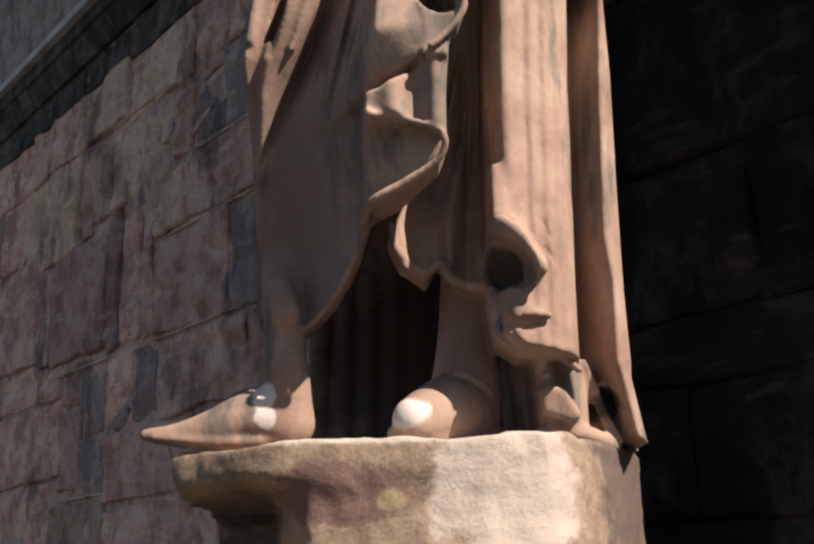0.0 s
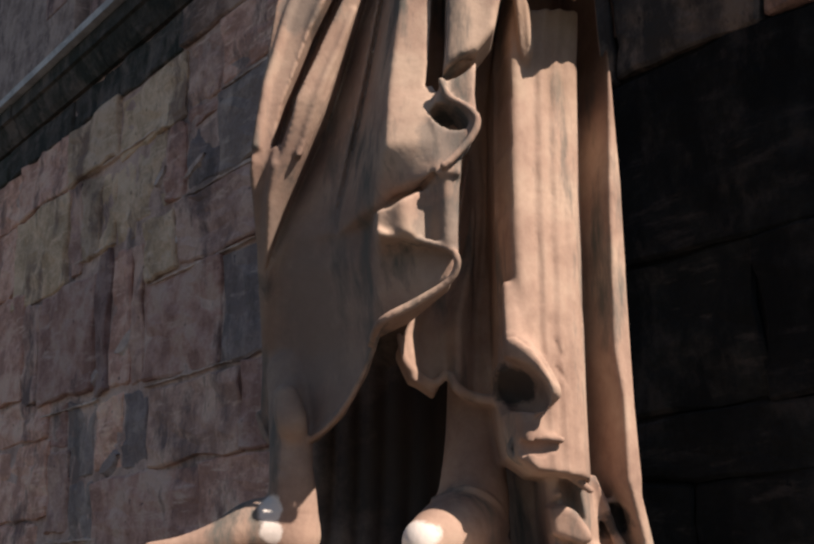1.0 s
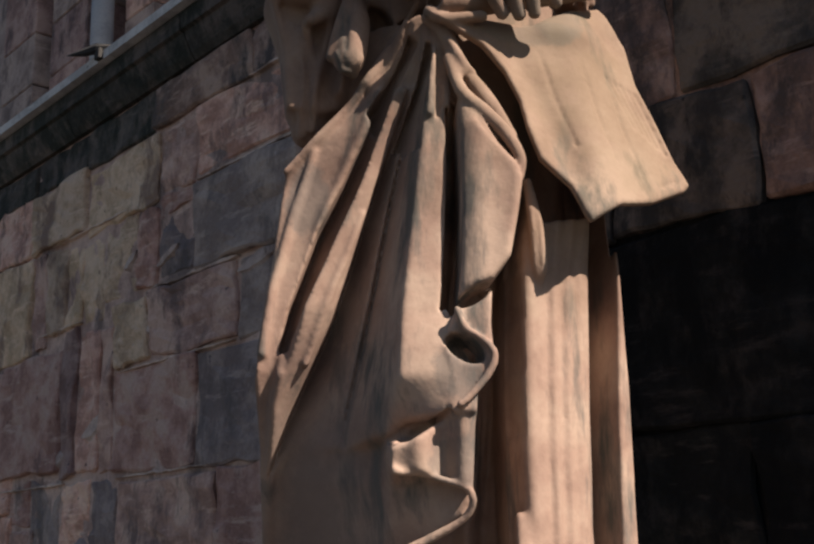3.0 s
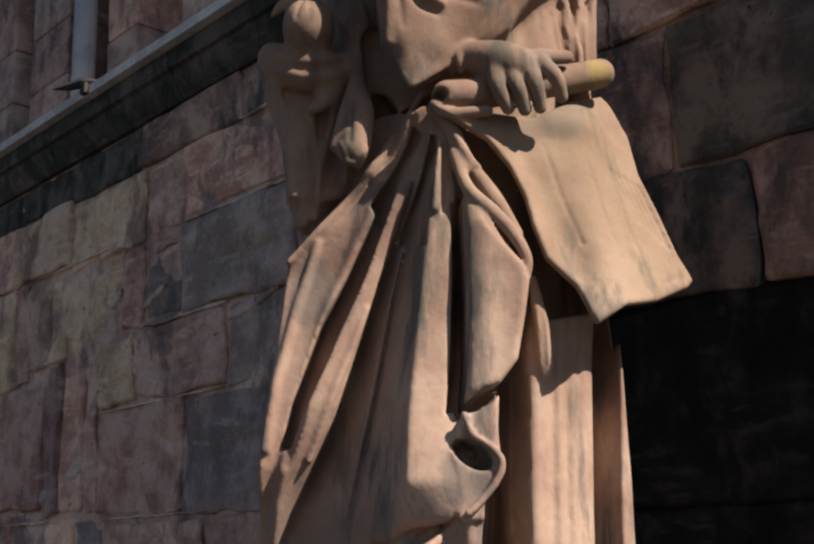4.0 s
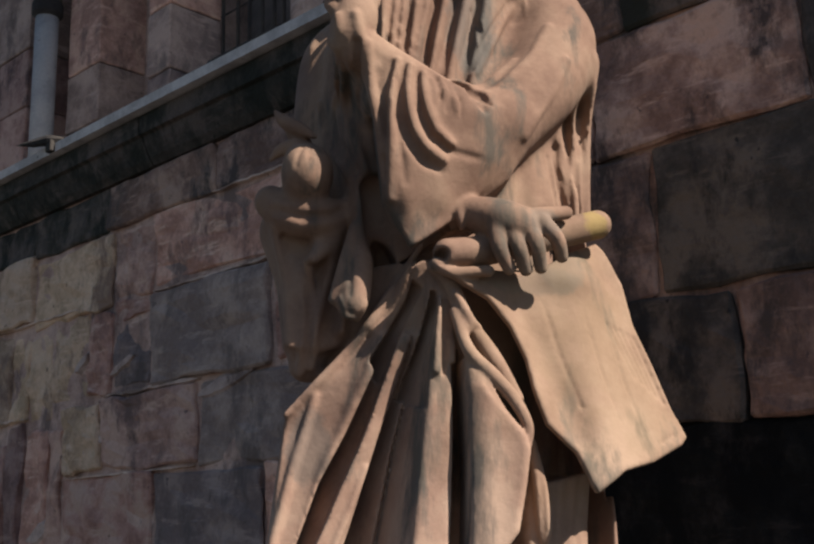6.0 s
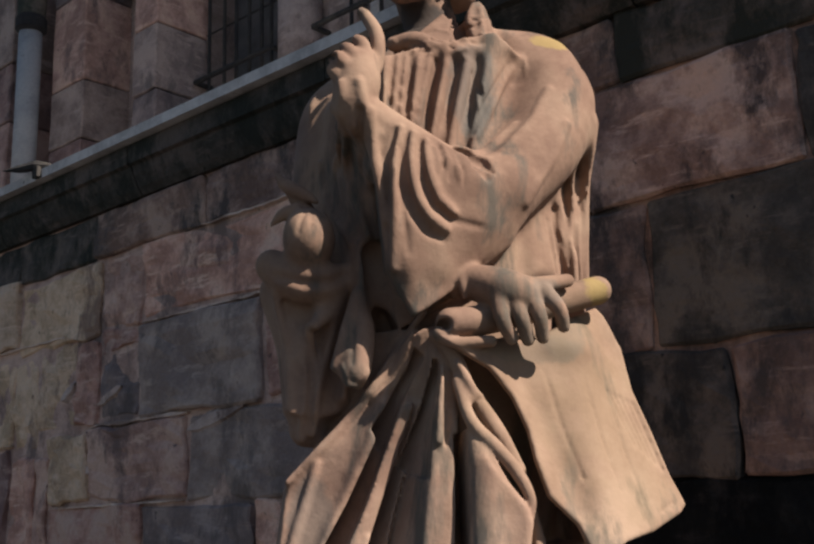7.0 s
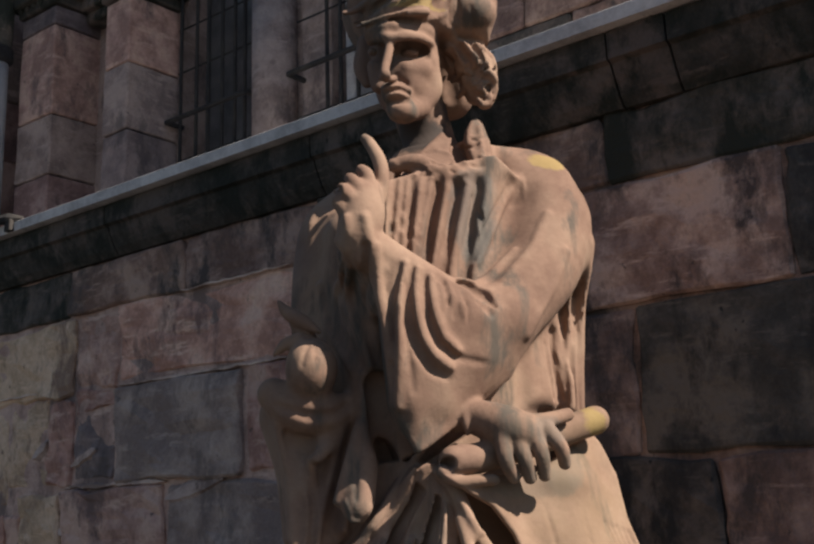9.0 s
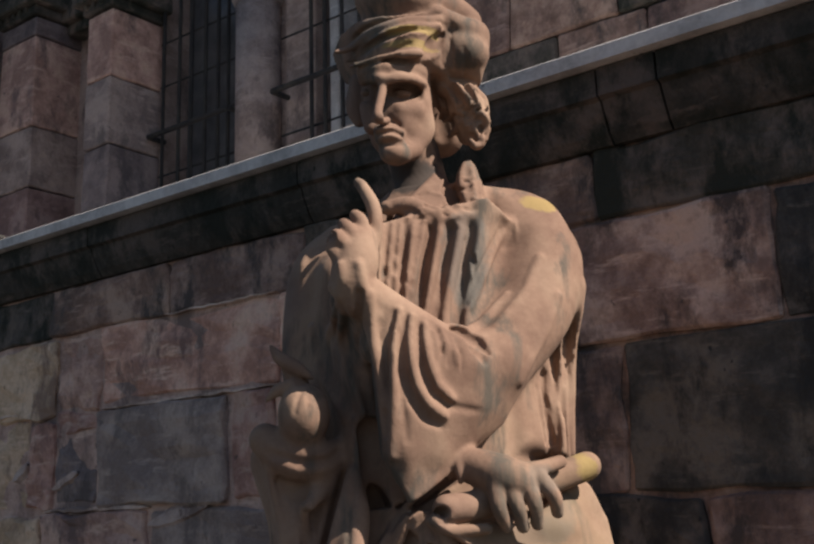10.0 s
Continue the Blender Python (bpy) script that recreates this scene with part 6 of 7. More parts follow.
def statue_material():
    m, nodes, links, bsdf = material("statue_sandstone", 0.9)
    p = place_of(nodes)
    broad = noise_node(nodes, links, p, 6.0, 7.0, 0.6)
    fine = noise_node(nodes, links, p, 90.0, 4.0, 0.7)
    base = ramp(nodes, links, broad, [(0.38, (0.245, 0.152, 0.118)), (0.5, (0.355, 0.236, 0.183)), (0.62, (0.44, 0.318, 0.246))])
    base = blend(nodes, links, 0.14, base, ramp(nodes, links, fine, [(0.3, (0.182, 0.118, 0.076)), (0.7, (0.456, 0.334, 0.243))]))
    # brown run-off and grey crust in upright streaks
    stretch = nodes.new("ShaderNodeVectorMath")
    stretch.operation = "MULTIPLY"
    links.new(p, stretch.inputs[0])
    stretch.inputs[1].default_value = (9.0, 9.0, 2.2)
    streak = noise_node(nodes, links, stretch.outputs[0], 1.0, 6.0, 0.65)
    base = blend(nodes, links, threshold(nodes, links, streak, 0.585, -0.05), base, (0.129, 0.114, 0.099))
    blot = noise_node(nodes, links, p, 13.0, 6.0, 0.7)
    # darker, yellower stone towards the shoulders, where the weather has stained it
    height = nodes.new("ShaderNodeSeparateXYZ")
    links.new(p, height.inputs[0])
    tanned = nodes.new("ShaderNodeMapRange")
    tanned.inputs["From Min"].default_value, tanned.inputs["From Max"].default_value = 2.55, 3.15
    tanned.inputs["To Max"].default_value = 0.75
    links.new(height.outputs["Z"], tanned.inputs["Value"])
    base = blend(nodes, links, tanned.outputs["Result"], base, blend(nodes, links, 1.0, base, (0.50, 0.46, 0.41), "MULTIPLY"))
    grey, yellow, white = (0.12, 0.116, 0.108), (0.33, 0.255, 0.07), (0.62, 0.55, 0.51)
    # shade painted as colour: dark crust on the left side, near-black in hollows
    shade_crust, hollow_shade = (0.17, 0.125, 0.11), (0.035, 0.03, 0.028)
    greys = (
            (grey, (0.145, 1.66, 3.49), (0.06, 0.1, 0.09)), (grey, (0.23, 1.56, 2.99), (0.10, 0.1, 0.03)), (grey, (0.27, 1.6, 3.02), (0.05, 0.1, 0.05)),
            (grey, (0.30, 1.67, 2.1), (0.022, 0.1, 0.36)), (grey, (0.06, 1.54, 2.40), (0.04, 0.06, 0.05)), (grey, (0.06, 1.55, 2.27), (0.05, 0.06, 0.04)),
            (grey, (0.23, 1.56, 3.075), (0.05, 0.06, 0.03)), (grey, (-0.16, 1.72, 2.72), (0.04, 0.1, 0.07)), (grey, (-0.03, 1.7, 3.96), (0.06, 0.1, 0.05)),
    )
    lichens = (
            (yellow, (0.317, 1.76, 3.623), (0.05, 0.1, 0.02)), (yellow, (-0.18, 1.76, 3.29), (0.03, 0.05, 0.016)), (yellow, (0.06, 1.67, 3.95), (0.06, 0.05, 0.012)),
            (yellow, (0.05, 1.67, 3.92), (0.07, 0.05, 0.01)), ((0.20, 0.148, 0.085), (0.33, 1.62, 2.84), (0.26, 0.12, 0.28)), (yellow, (0.17, 1.56, 3.42), (0.05, 0.06, 0.02)),
            (yellow, (0.33, 1.64, 3.1), (0.03, 0.05, 0.03)),
    )
    # painted shade in hollows and on the side turned from the sun, then droppings
    shades_and_droppings = (
            (shade_crust, (-0.15, 1.80, 2.20), (0.12, 0.16, 0.26)), (hollow_shade, (0.172, 1.69, 2.055), (0.045, 0.075, 0.036)), (hollow_shade, (0.33, 1.77, 1.84), (0.04, 0.05, 0.03)), (hollow_shade, (0.075, 1.81, 3.685), (0.06, 0.07, 0.06)), (shade_crust, (-0.035, 1.79, 3.80), (0.03, 0.06, 0.09)), (shade_crust, (-0.05, 1.77, 3.30), (0.05, 0.06, 0.16)), (hollow_shade, (0.02, 2.12, 2.0), (0.26, 0.17, 0.3)), (hollow_shade, (0.11, 1.86, 3.73), (0.05, 0.08, 0.08)), (shade_crust, (-0.2, 1.84, 3.44), (0.05, 0.08, 0.08)), (shade_crust, (-0.09, 1.74, 3.95), (0.05, 0.06, 0.06)),
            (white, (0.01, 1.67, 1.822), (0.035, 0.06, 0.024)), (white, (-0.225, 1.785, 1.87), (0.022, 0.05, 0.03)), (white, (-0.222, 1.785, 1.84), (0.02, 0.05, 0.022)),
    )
    for colour, centre, size in greys + lichens + shades_and_droppings:
        soft = spot(nodes, links, p, centre, size, blot, 0.5 if colour is shade_crust or size[0] > 0.15 else 0.12)
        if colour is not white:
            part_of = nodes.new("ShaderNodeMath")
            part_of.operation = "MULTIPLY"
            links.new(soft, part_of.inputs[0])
            part_of.inputs[1].default_value = 0.75 if colour is shade_crust else 0.9 if colour is hollow_shade else 0.5
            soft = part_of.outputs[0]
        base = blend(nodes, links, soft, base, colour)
    links.new(base, bsdf.inputs["Base Color"])
    pits = noise_node(nodes, links, p, 34.0, 6.0, 0.6)
    bump(nodes, links, bsdf, pits, 0.3, 0.006)
    return m


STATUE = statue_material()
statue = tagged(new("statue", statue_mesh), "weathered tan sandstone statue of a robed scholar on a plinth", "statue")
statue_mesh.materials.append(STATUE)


# ---- the setting ----
WALL = pose(0.0, 2.82, 0, 0, 0, -52.2)          # x along the wall, y into it, z up


def mesh_of(name, bm, mat, smooth=False):
    me = bpy.data.meshes.new(name)
    bm.to_mesh(me)
    bm.free()
    me.materials.append(mat)
    if smooth:
        for f in me.polygons:
            f.use_smooth = True
    return me


def part(name, bm, mat, parent, label="", smooth=False):
    ob = new(name, mesh_of(name, bm, mat, smooth))
    ob.parent = parent
    if label:
        ob["label"] = label
    return ob


def holder(name, m, label, category, group="", kind=""):
    ob = new(name)
    ob.matrix_world = m
    return tagged(ob, label, category, group, kind)


def block(low, high, bevel=0.0, rough=0.0, cuts=0, seed=0):
    """A box between two corners with worn edges and an uneven face."""
    bm = bmesh.new()
    low, high = Vector(low), Vector(high)
    bmesh.ops.create_cube(bm, size=1, matrix=Matrix.LocRotScale((low + high) / 2, None, high - low))
    if bevel:
        bmesh.ops.bevel(bm, geom=bm.edges[:], offset=bevel, segments=1, affect="EDGES")
    if cuts:
        bmesh.ops.subdivide_edges(bm, edges=[e for e in bm.edges if e.calc_length() > bevel * 3], cuts=cuts, use_grid_fill=True)
    if rough:
        shift = Vector((seed * 3.1, seed * 1.7, seed * 0.9))
        for v in bm.verts:
            v.co += noise.noise_vector(v.co * 6 + shift) * rough * 0.7 + noise.noise_vector(v.co * 21 + shift) * rough * 0.45
    return bm


def tube(points, radius, sides=12):
    """A round bar along a line of points; radius may be a list."""
    bm = bmesh.new()
    pts = [Vector(p) for p in points]
    radii = radius if isinstance(radius, (list, tuple)) else [radius] * len(pts)
    rings = []
    for i, p in enumerate(pts):
        d = (pts[min(i + 1, len(pts) - 1)] - pts[max(i - 1, 0)]).normalized()
        a = d.orthogonal().normalized()
        b = d.cross(a)
        rings.append([bm.verts.new(p + (a * math.cos(u) + b * math.sin(u)) * radii[i]) for u in (2 * math.pi * k / sides for k in range(sides))])
    for r0, r1 in zip(rings, rings[1:]):
        for k in range(sides):
            bm.faces.new((r0[k], r0[(k + 1) % sides], r1[(k + 1) % sides], r1[k]))
    bm.faces.new(rings[0][::-1])
    bm.faces.new(rings[-1])
    bmesh.ops.recalc_face_normals(bm, faces=bm.faces)
    return bm


def swept(profile, start, end):
    """A moulding: a closed outline of (y, z) drawn along x."""
    bm = bmesh.new()
    a = [bm.verts.new((start, y, z)) for y, z in profile]
    b = [bm.verts.new((end, y, z)) for y, z in profile]
    n = len(profile)
    for i in range(n):
        bm.faces.new((a[i], a[(i + 1) % n], b[(i + 1) % n], b[i]))
    bm.faces.new(a[::-1])
    bm.faces.new(b)
    bmesh.ops.recalc_face_normals(bm, faces=bm.faces)
    return bm


LEAD = stone_material("weathered_lead", (0.40, 0.395, 0.40), (0.54, 0.53, 0.535), (0.66, 0.65, 0.65), (0.24, 0.24, 0.24), 0.66, varied=False, grain=0.3)
IRON = stone_material("black_iron", (0.02, 0.02, 0.022), (0.03, 0.03, 0.032), (0.05, 0.045, 0.042), varied=False, grain=0.2)
PIPE = stone_material("grey_painted_iron", (0.30, 0.30, 0.31), (0.36, 0.36, 0.37), (0.42, 0.41, 0.41), (0.24, 0.23, 0.22), 0.7, varied=False, grain=0.2)
MOSS = stone_material("mossy_sandstone", (0.05, 0.05, 0.042), (0.10, 0.09, 0.08), (0.19, 0.155, 0.135), (0.03, 0.036, 0.03), 0.52)
PAVING = stone_material("paving_stone", (0.025, 0.023, 0.022), (0.038, 0.036, 0.034), (0.055, 0.052, 0.05), varied=False)
glass_m, glass_nodes, glass_links, glass_bsdf = material("leaded_glass", 0.25)
glass_links.new(ramp(glass_nodes, glass_links, noise_node(glass_nodes, glass_links, place_of(glass_nodes), 7.0, 4.0), [(0.3, (0.07, 0.072, 0.078)), (0.7, (0.15, 0.15, 0.155))]), glass_bsdf.inputs["Base Color"])

ground = tagged(new("ground", mesh_of("ground", block((-400, -400, -0.2), (400, 400, 0)), PAVING)), kind="structure")

# upper wall with its windows, set back behind the roof of the aisle
upper = holder("wall_upper", WALL, "", "", kind="structure")
for a, b, low, high in ((-9, -1.97, 3.9, 11), (-0.45, 1.8, 5.6, 11), (-1.97, -0.45, 3.9, 4.3), (-1.97, -0.45, 6.4, 11)):
    part("masonry", block((a, 1.0, low), (b, 1.5, high)), UPPER, upper)
for i, (low, high) in enumerate(((3.9, 4.42), (4.42, 4.72), (4.72, 5.06), (5.06, 5.34), (5.34, 5.6))):
    for a, b in zip((-0.45, 0.1 + 0.2 * (i % 2), 0.75 - 0.1 * (i % 3), 1.3), (0.1 + 0.2 * (i % 2), 0.75 - 0.1 * (i % 3), 1.3, 1.8)):
        part("stone", block((a + 0.003, 1.0 + 0.004 * (i % 2), low + 0.003), (b - 0.003, 1.5, high - 0.003), 0.008, 0.012, 3, i), MOSS if (i + int(a * 3)) % 3 == 0 else SOOTY, upper)
part("aisle_roof", swept([(-0.06, 4.055), (1.0, 4.3), (1.0, 4.2), (0.1, 3.9), (-0.05, 3.98)], -9, 1.8), LEAD, upper, "grey lead aisle roof")

# lower wall: one backing, and stones laid in courses before it
lower = holder("wall_lower", WALL, "", "", kind="structure")
part("backing", block((-9, 0.012, 0), (0.35, 0.9, 3.96)), MORTAR, lower)
part("backing", block((0.352, 0.016, 0), (1.8, 0.9, 2.9)), BLACK, lower)
part("backing", block((0.352, 0.014, 2.902), (1.8, 0.9, 3.96)), SOOTY, lower)

LEFT = [
    (1.66, 1.87, (-9, -6, -5.2, -4.4, -3.9, -3.2)), (1.87, 2.13, (-9, -5.6, -4.6, -3.9, -3.2)), (2.13, 2.43, (-9, -5.8, -4.8, -4.0, -3.2)), (2.43, 2.81, (-9, -5.5, -4.6, -3.9, -3.3)),
    (2.81, 3.08, (-9, -5.8, -4.9, -4.1, -3.3)), (3.08, 3.42, (-9, -5.5, -4.7, -3.9, -3.3)), (3.42, 3.70, (-9, -5.6, -4.8, -4.1, -3.5)),
    (1.66, 1.85, (-1.1, -0.5, 0.35)), (1.85, 2.13, (-1.07, -0.3, 0.35)), (2.13, 2.42, (-0.8, -0.2, 0.35)), (2.42, 2.80, (-0.35, 0.35)),
    (2.80, 3.08, (-0.1, 0.35)), (3.08, 3.41, (-0.12, 0.35)), (3.41, 3.685, (-0.1, 0.35)),
    (3.70, 3.86, (-9, -5.4, -4.6, -3.8, -3.1, -2.3, -1.8)), (3.685, 3.86, (-1.8, -1.25, -0.6, 0.0, 0.35)),
]
RIGHT = [
    (1.66, 1.92, (0.35, 0.9, 1.5, 1.8)),
    (1.92, 2.05, (0.35, 0.75, 1.3, 1.8)),
    (2.05, 2.37, (0.35, 1.09, 1.8)),
    (2.37, 2.78, (0.35, 0.72, 1.38, 1.8)),
    (2.78, 3.06, (0.35, 0.8, 1.17, 1.8)),
    (3.06, 3.40, (0.35, 1.0, 1.8)),
    (3.40, 3.69, (0.35, 0.85, 1.37, 1.8)),
    (3.69, 3.86, (0.35, 0.95, 1.6, 1.8)),
]
# the patched stretch of old rubble, stone by stone: start, end, foot, top, kind
UPPER_RUBBLE = (
    (-3.5, -2.92, 3.42, 3.70, RED), (-2.90, -2.32, 3.43, 3.72, RED), (-2.31, -1.80, 3.44, 3.70, TAN), (-1.79, -1.21, 3.40, 3.67, TAN), (-1.20, -0.96, 3.42, 3.68, PLUM), (-0.95, -0.10, 3.425, 3.68, RED),
    (-3.3, -2.92, 3.07, 3.42, RED), (-2.91, -2.28, 2.98, 3.42, TAN), (-2.27, -2.14, 3.0, 3.42, PLUM), (-2.13, -1.96, 3.05, 3.41, TAN), (-1.95, -1.81, 3.05, 3.39, TAN), (-1.80, -1.63, 3.02, 3.39, TAN),
    (-1.62, -1.37, 3.10, 3.40, TAN), (-1.36, -1.21, 3.09, 3.39, RED), (-1.20, -0.965, 3.335, 3.42, RED),
)
MIDDLE_RUBBLE = (
    (-1.20, -0.965, 3.11, 3.33, SLATE), (-0.955, -0.32, 3.085, 3.41, SLATE), (-0.31, -0.12, 3.085, 3.41, RED), (-3.3, -2.76, 2.55, 3.05, RED), (-2.75, -2.56, 2.50, 2.97, PLUM), (-2.55, -1.96, 2.48, 2.98, RED),
    (-1.95, -1.82, 2.46, 3.04, PLUM), (-1.81, -1.63, 2.47, 3.01, RED), (-1.62, -1.52, 2.46, 3.0, PLUM), (-1.51, -1.26, 2.83, 3.07, TAN), (-1.25, -0.69, 2.825, 3.075, PLUM), (-0.68, -0.10, 2.805, 3.075, SLATE),
    (-1.51, -0.935, 2.435, 2.815, RED), (-0.925, -0.35, 2.42, 2.80, SLATE),
)
LOWER_RUBBLE = (
    (-3.2, -2.42, 2.34, 2.53, RED), (-2.41, -2.21, 2.28, 2.47, RED), (-2.20, -1.94, 2.14, 2.46, SLATE), (-1.93, -1.68, 2.15, 2.45, RED), (-1.67, -1.46, 2.14, 2.43, SLATE), (-1.45, -0.80, 2.13, 2.41, PLUM),
    (-3.2, -2.39, 2.0, 2.33, RED), (-2.38, -2.17, 1.93, 2.27, PLUM), (-2.16, -1.93, 1.90, 2.13, SLATE), (-1.92, -1.07, 1.86, 2.12, RED), (-3.2, -2.50, 1.66, 1.99, RED), (-2.49, -1.90, 1.66, 1.89, TAN), (-1.89, -1.10, 1.66, 1.85, RED),
)
FOOT = [(z, z + 0.2767, tuple(-9 + 0.83 * k + (0.4 if i % 2 else 0) for k in range(13)) + (1.8,)) for i, z in enumerate((0.0, 0.2767, 0.5533, 0.83, 1.1067, 1.3833))]
picker = random.Random(7)


def wall_stone(a, b, low, high):
    """The kind of stone for that stretch, near-black low down at the right."""
    mid, z = (a + b) / 2, (low + high) / 2
    if z > 3.68:
        return MOSS if mid < -1.3 or picker.random() < 0.4 else SOOTY
    if mid < 0.3:
        return RED if picker.random() < 0.8 else PLUM
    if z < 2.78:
        return BLACK
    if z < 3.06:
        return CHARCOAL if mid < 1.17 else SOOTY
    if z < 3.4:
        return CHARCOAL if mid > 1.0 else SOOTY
    return CHARCOAL if mid > 1.4 else WORN


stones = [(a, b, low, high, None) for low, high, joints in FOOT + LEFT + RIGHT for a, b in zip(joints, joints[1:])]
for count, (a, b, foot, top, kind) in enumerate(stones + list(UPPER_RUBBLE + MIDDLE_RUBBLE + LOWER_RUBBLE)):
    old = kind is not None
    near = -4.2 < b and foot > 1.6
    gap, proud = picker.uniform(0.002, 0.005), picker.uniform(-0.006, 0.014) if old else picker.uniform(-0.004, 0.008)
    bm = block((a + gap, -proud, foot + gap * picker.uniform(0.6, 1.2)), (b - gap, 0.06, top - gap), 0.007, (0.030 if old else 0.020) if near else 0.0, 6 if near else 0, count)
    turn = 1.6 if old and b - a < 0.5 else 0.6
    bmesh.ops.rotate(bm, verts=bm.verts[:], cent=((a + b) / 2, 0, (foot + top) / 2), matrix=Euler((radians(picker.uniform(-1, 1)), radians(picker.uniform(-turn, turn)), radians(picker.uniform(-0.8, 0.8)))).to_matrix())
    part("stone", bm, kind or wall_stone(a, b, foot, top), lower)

# pale pointing and mortar patches left in the joints
POINTING = stone_material("pale_pointing", (0.40, 0.31, 0.28), (0.55, 0.44, 0.40), (0.68, 0.57, 0.52), (0.26, 0.20, 0.18), 0.56, grain=1.2)


def pointing(a, b, z, width, rise=0.0):
    """A ragged ribbon of mortar along a joint."""
    bm = bmesh.new()
    n = max(4, int((b - a) / 0.03))
    rows = []
    for i in range(n + 1):
        u = i / n
        s, m = a + (b - a) * u, z + rise * u + 0.006 * noise.noise(Vector((a * 9 + u * 14, z * 5, 0)))
        w = width * (0.35 + 0.9 * abs(noise.noise(Vector((a * 3 + u * (b - a) * 11, z * 7, 2.2))))) * min(1, 6 * u + 0.2, 6 * (1 - u) + 0.2)
        rows.append([bm.verts.new((s, 0.012, m - w)), bm.verts.new((s, -0.005, m - w * 0.5)), bm.verts.new((s, -0.005, m + w * 0.5)), bm.verts.new((s, 0.012, m + w))])
    for r0, r1 in zip(rows, rows[1:]):
        for k in range(3):
            bm.faces.new((r0[k], r1[k], r1[k + 1], r0[k + 1]))
    bmesh.ops.recalc_face_normals(bm, faces=bm.faces)
    part("pointing", bm, POINTING, lower)


for a, b, z, w in ((-0.95, -0.1, 3.412, 0.011), (-0.62, -0.12, 3.688, 0.010), (-1.25, -0.68, 3.085, 0.016), (-1.5, -0.7, 2.812, 0.008), (-2.2, -1.8, 3.06, 0.012), 
                   (-2.1, -1.3, 3.43, 0.010), (-2.6, -1.9, 2.435, 0.010), (-1.5, -0.8, 2.43, 0.007), (-2.4, -1.85, 1.90, 0.010)):
    pointing(a, b, z, w)
for a, b, z, w in ((-0.68, -0.40, 3.03, 0.05), (-1.46, -1.18, 2.90, 0.05), (-1.2, -1.06, 3.16, 0.05), (-1.75, -1.6, 2.6, 0.06), (-1.45, -1.36, 3.2, 0.07), (-2.05, -1.9, 2.5, 0.05), (-1.85, -1.7, 2.15, 0.06)):
    pointing(a, b, z, w, 0.05)

# eaves cornice with its lead drip
cornice = holder("cornice", WALL, "", "", kind="structure")
edges = (-9, -6.5, -5.2, -4.0, -2.9, -1.9, -0.95, 0.05, 1.02, 1.17, 1.8)
for i, (a, b) in enumerate(zip(edges, edges[1:])):
    d = picker.uniform(-0.004, 0.004)
    part("cornice_stone", swept([(0.05, 3.862), (-0.012, 3.862), (-0.03, 3.885), (-0.052, 3.93), (-0.062 + d, 3.955), (-0.078 + d, 3.962), (-0.08 + d, 4.028), (0.05, 4.03)], a + 0.003, b - 0.003), MOSS, cornice)
part("lead_drip", swept([(-0.112, 4.032), (-0.114, 4.066), (-0.10, 4.074), (0.0, 4.09), (0.0, 4.032)], -9, 1.8), LEAD, cornice, "grey lead drip edge")

# pointed iron bracket on the eaves
spike = holder("gutter_spike", WALL @ pose(-1.5, -0.12, 4.078), "dark pointed iron bracket on the lead eaves", "bracket")
part("blade", tube([(0.05, 0.03, 0), (0.0, 0.0, 0.006), (-0.07, -0.03, 0.004), (-0.13, -0.07, 0.002)], [0.012, 0.022, 0.016, 0.001], 8), IRON, spike)
part("clamp", block((-0.01, -0.012, -0.045), (0.03, 0.03, 0.0), 0.003), IRON, spike)

# rain pipe
rain_pipe = holder("rain_pipe", WALL @ pose(-3.02, 0.62, 0), "grey painted iron rain pipe before the upper wall", "pipe")
part("shaft", tube([(0, 0, 4.1), (0, 0, 5.42)], 0.062, 20), PIPE, rain_pipe, smooth=True)
part("collar", tube([(0, 0, 5.40), (0, 0, 5.42), (0, 0, 5.48), (0, 0, 5.5)], [0.066, 0.084, 0.084, 0.07], 20), IRON, rain_pipe)
part("hopper", tube([(0, 0, 5.49), (0, 0, 5.9), (0, 0, 6.6)], [0.075, 0.08, 0.08], 20), MOSS, rain_pipe)

# buttresses of dressed blocks under a string course
def buttress(left, right, front, back, tops, mats):
    b = holder("buttress", WALL, "weathered sandstone buttress of stacked blocks against the upper wall", "buttress", "buttresses of the upper wall")
    z = 3.95
    for i, top in enumerate(tops):
        part("block", block((left + 0.003 * (i % 2), front, z + 0.004), (right, back, top - 0.004), 0.006, 0.006, 1, i + int(left * 10)), mats[i % len(mats)], b)
        z = top
    return b


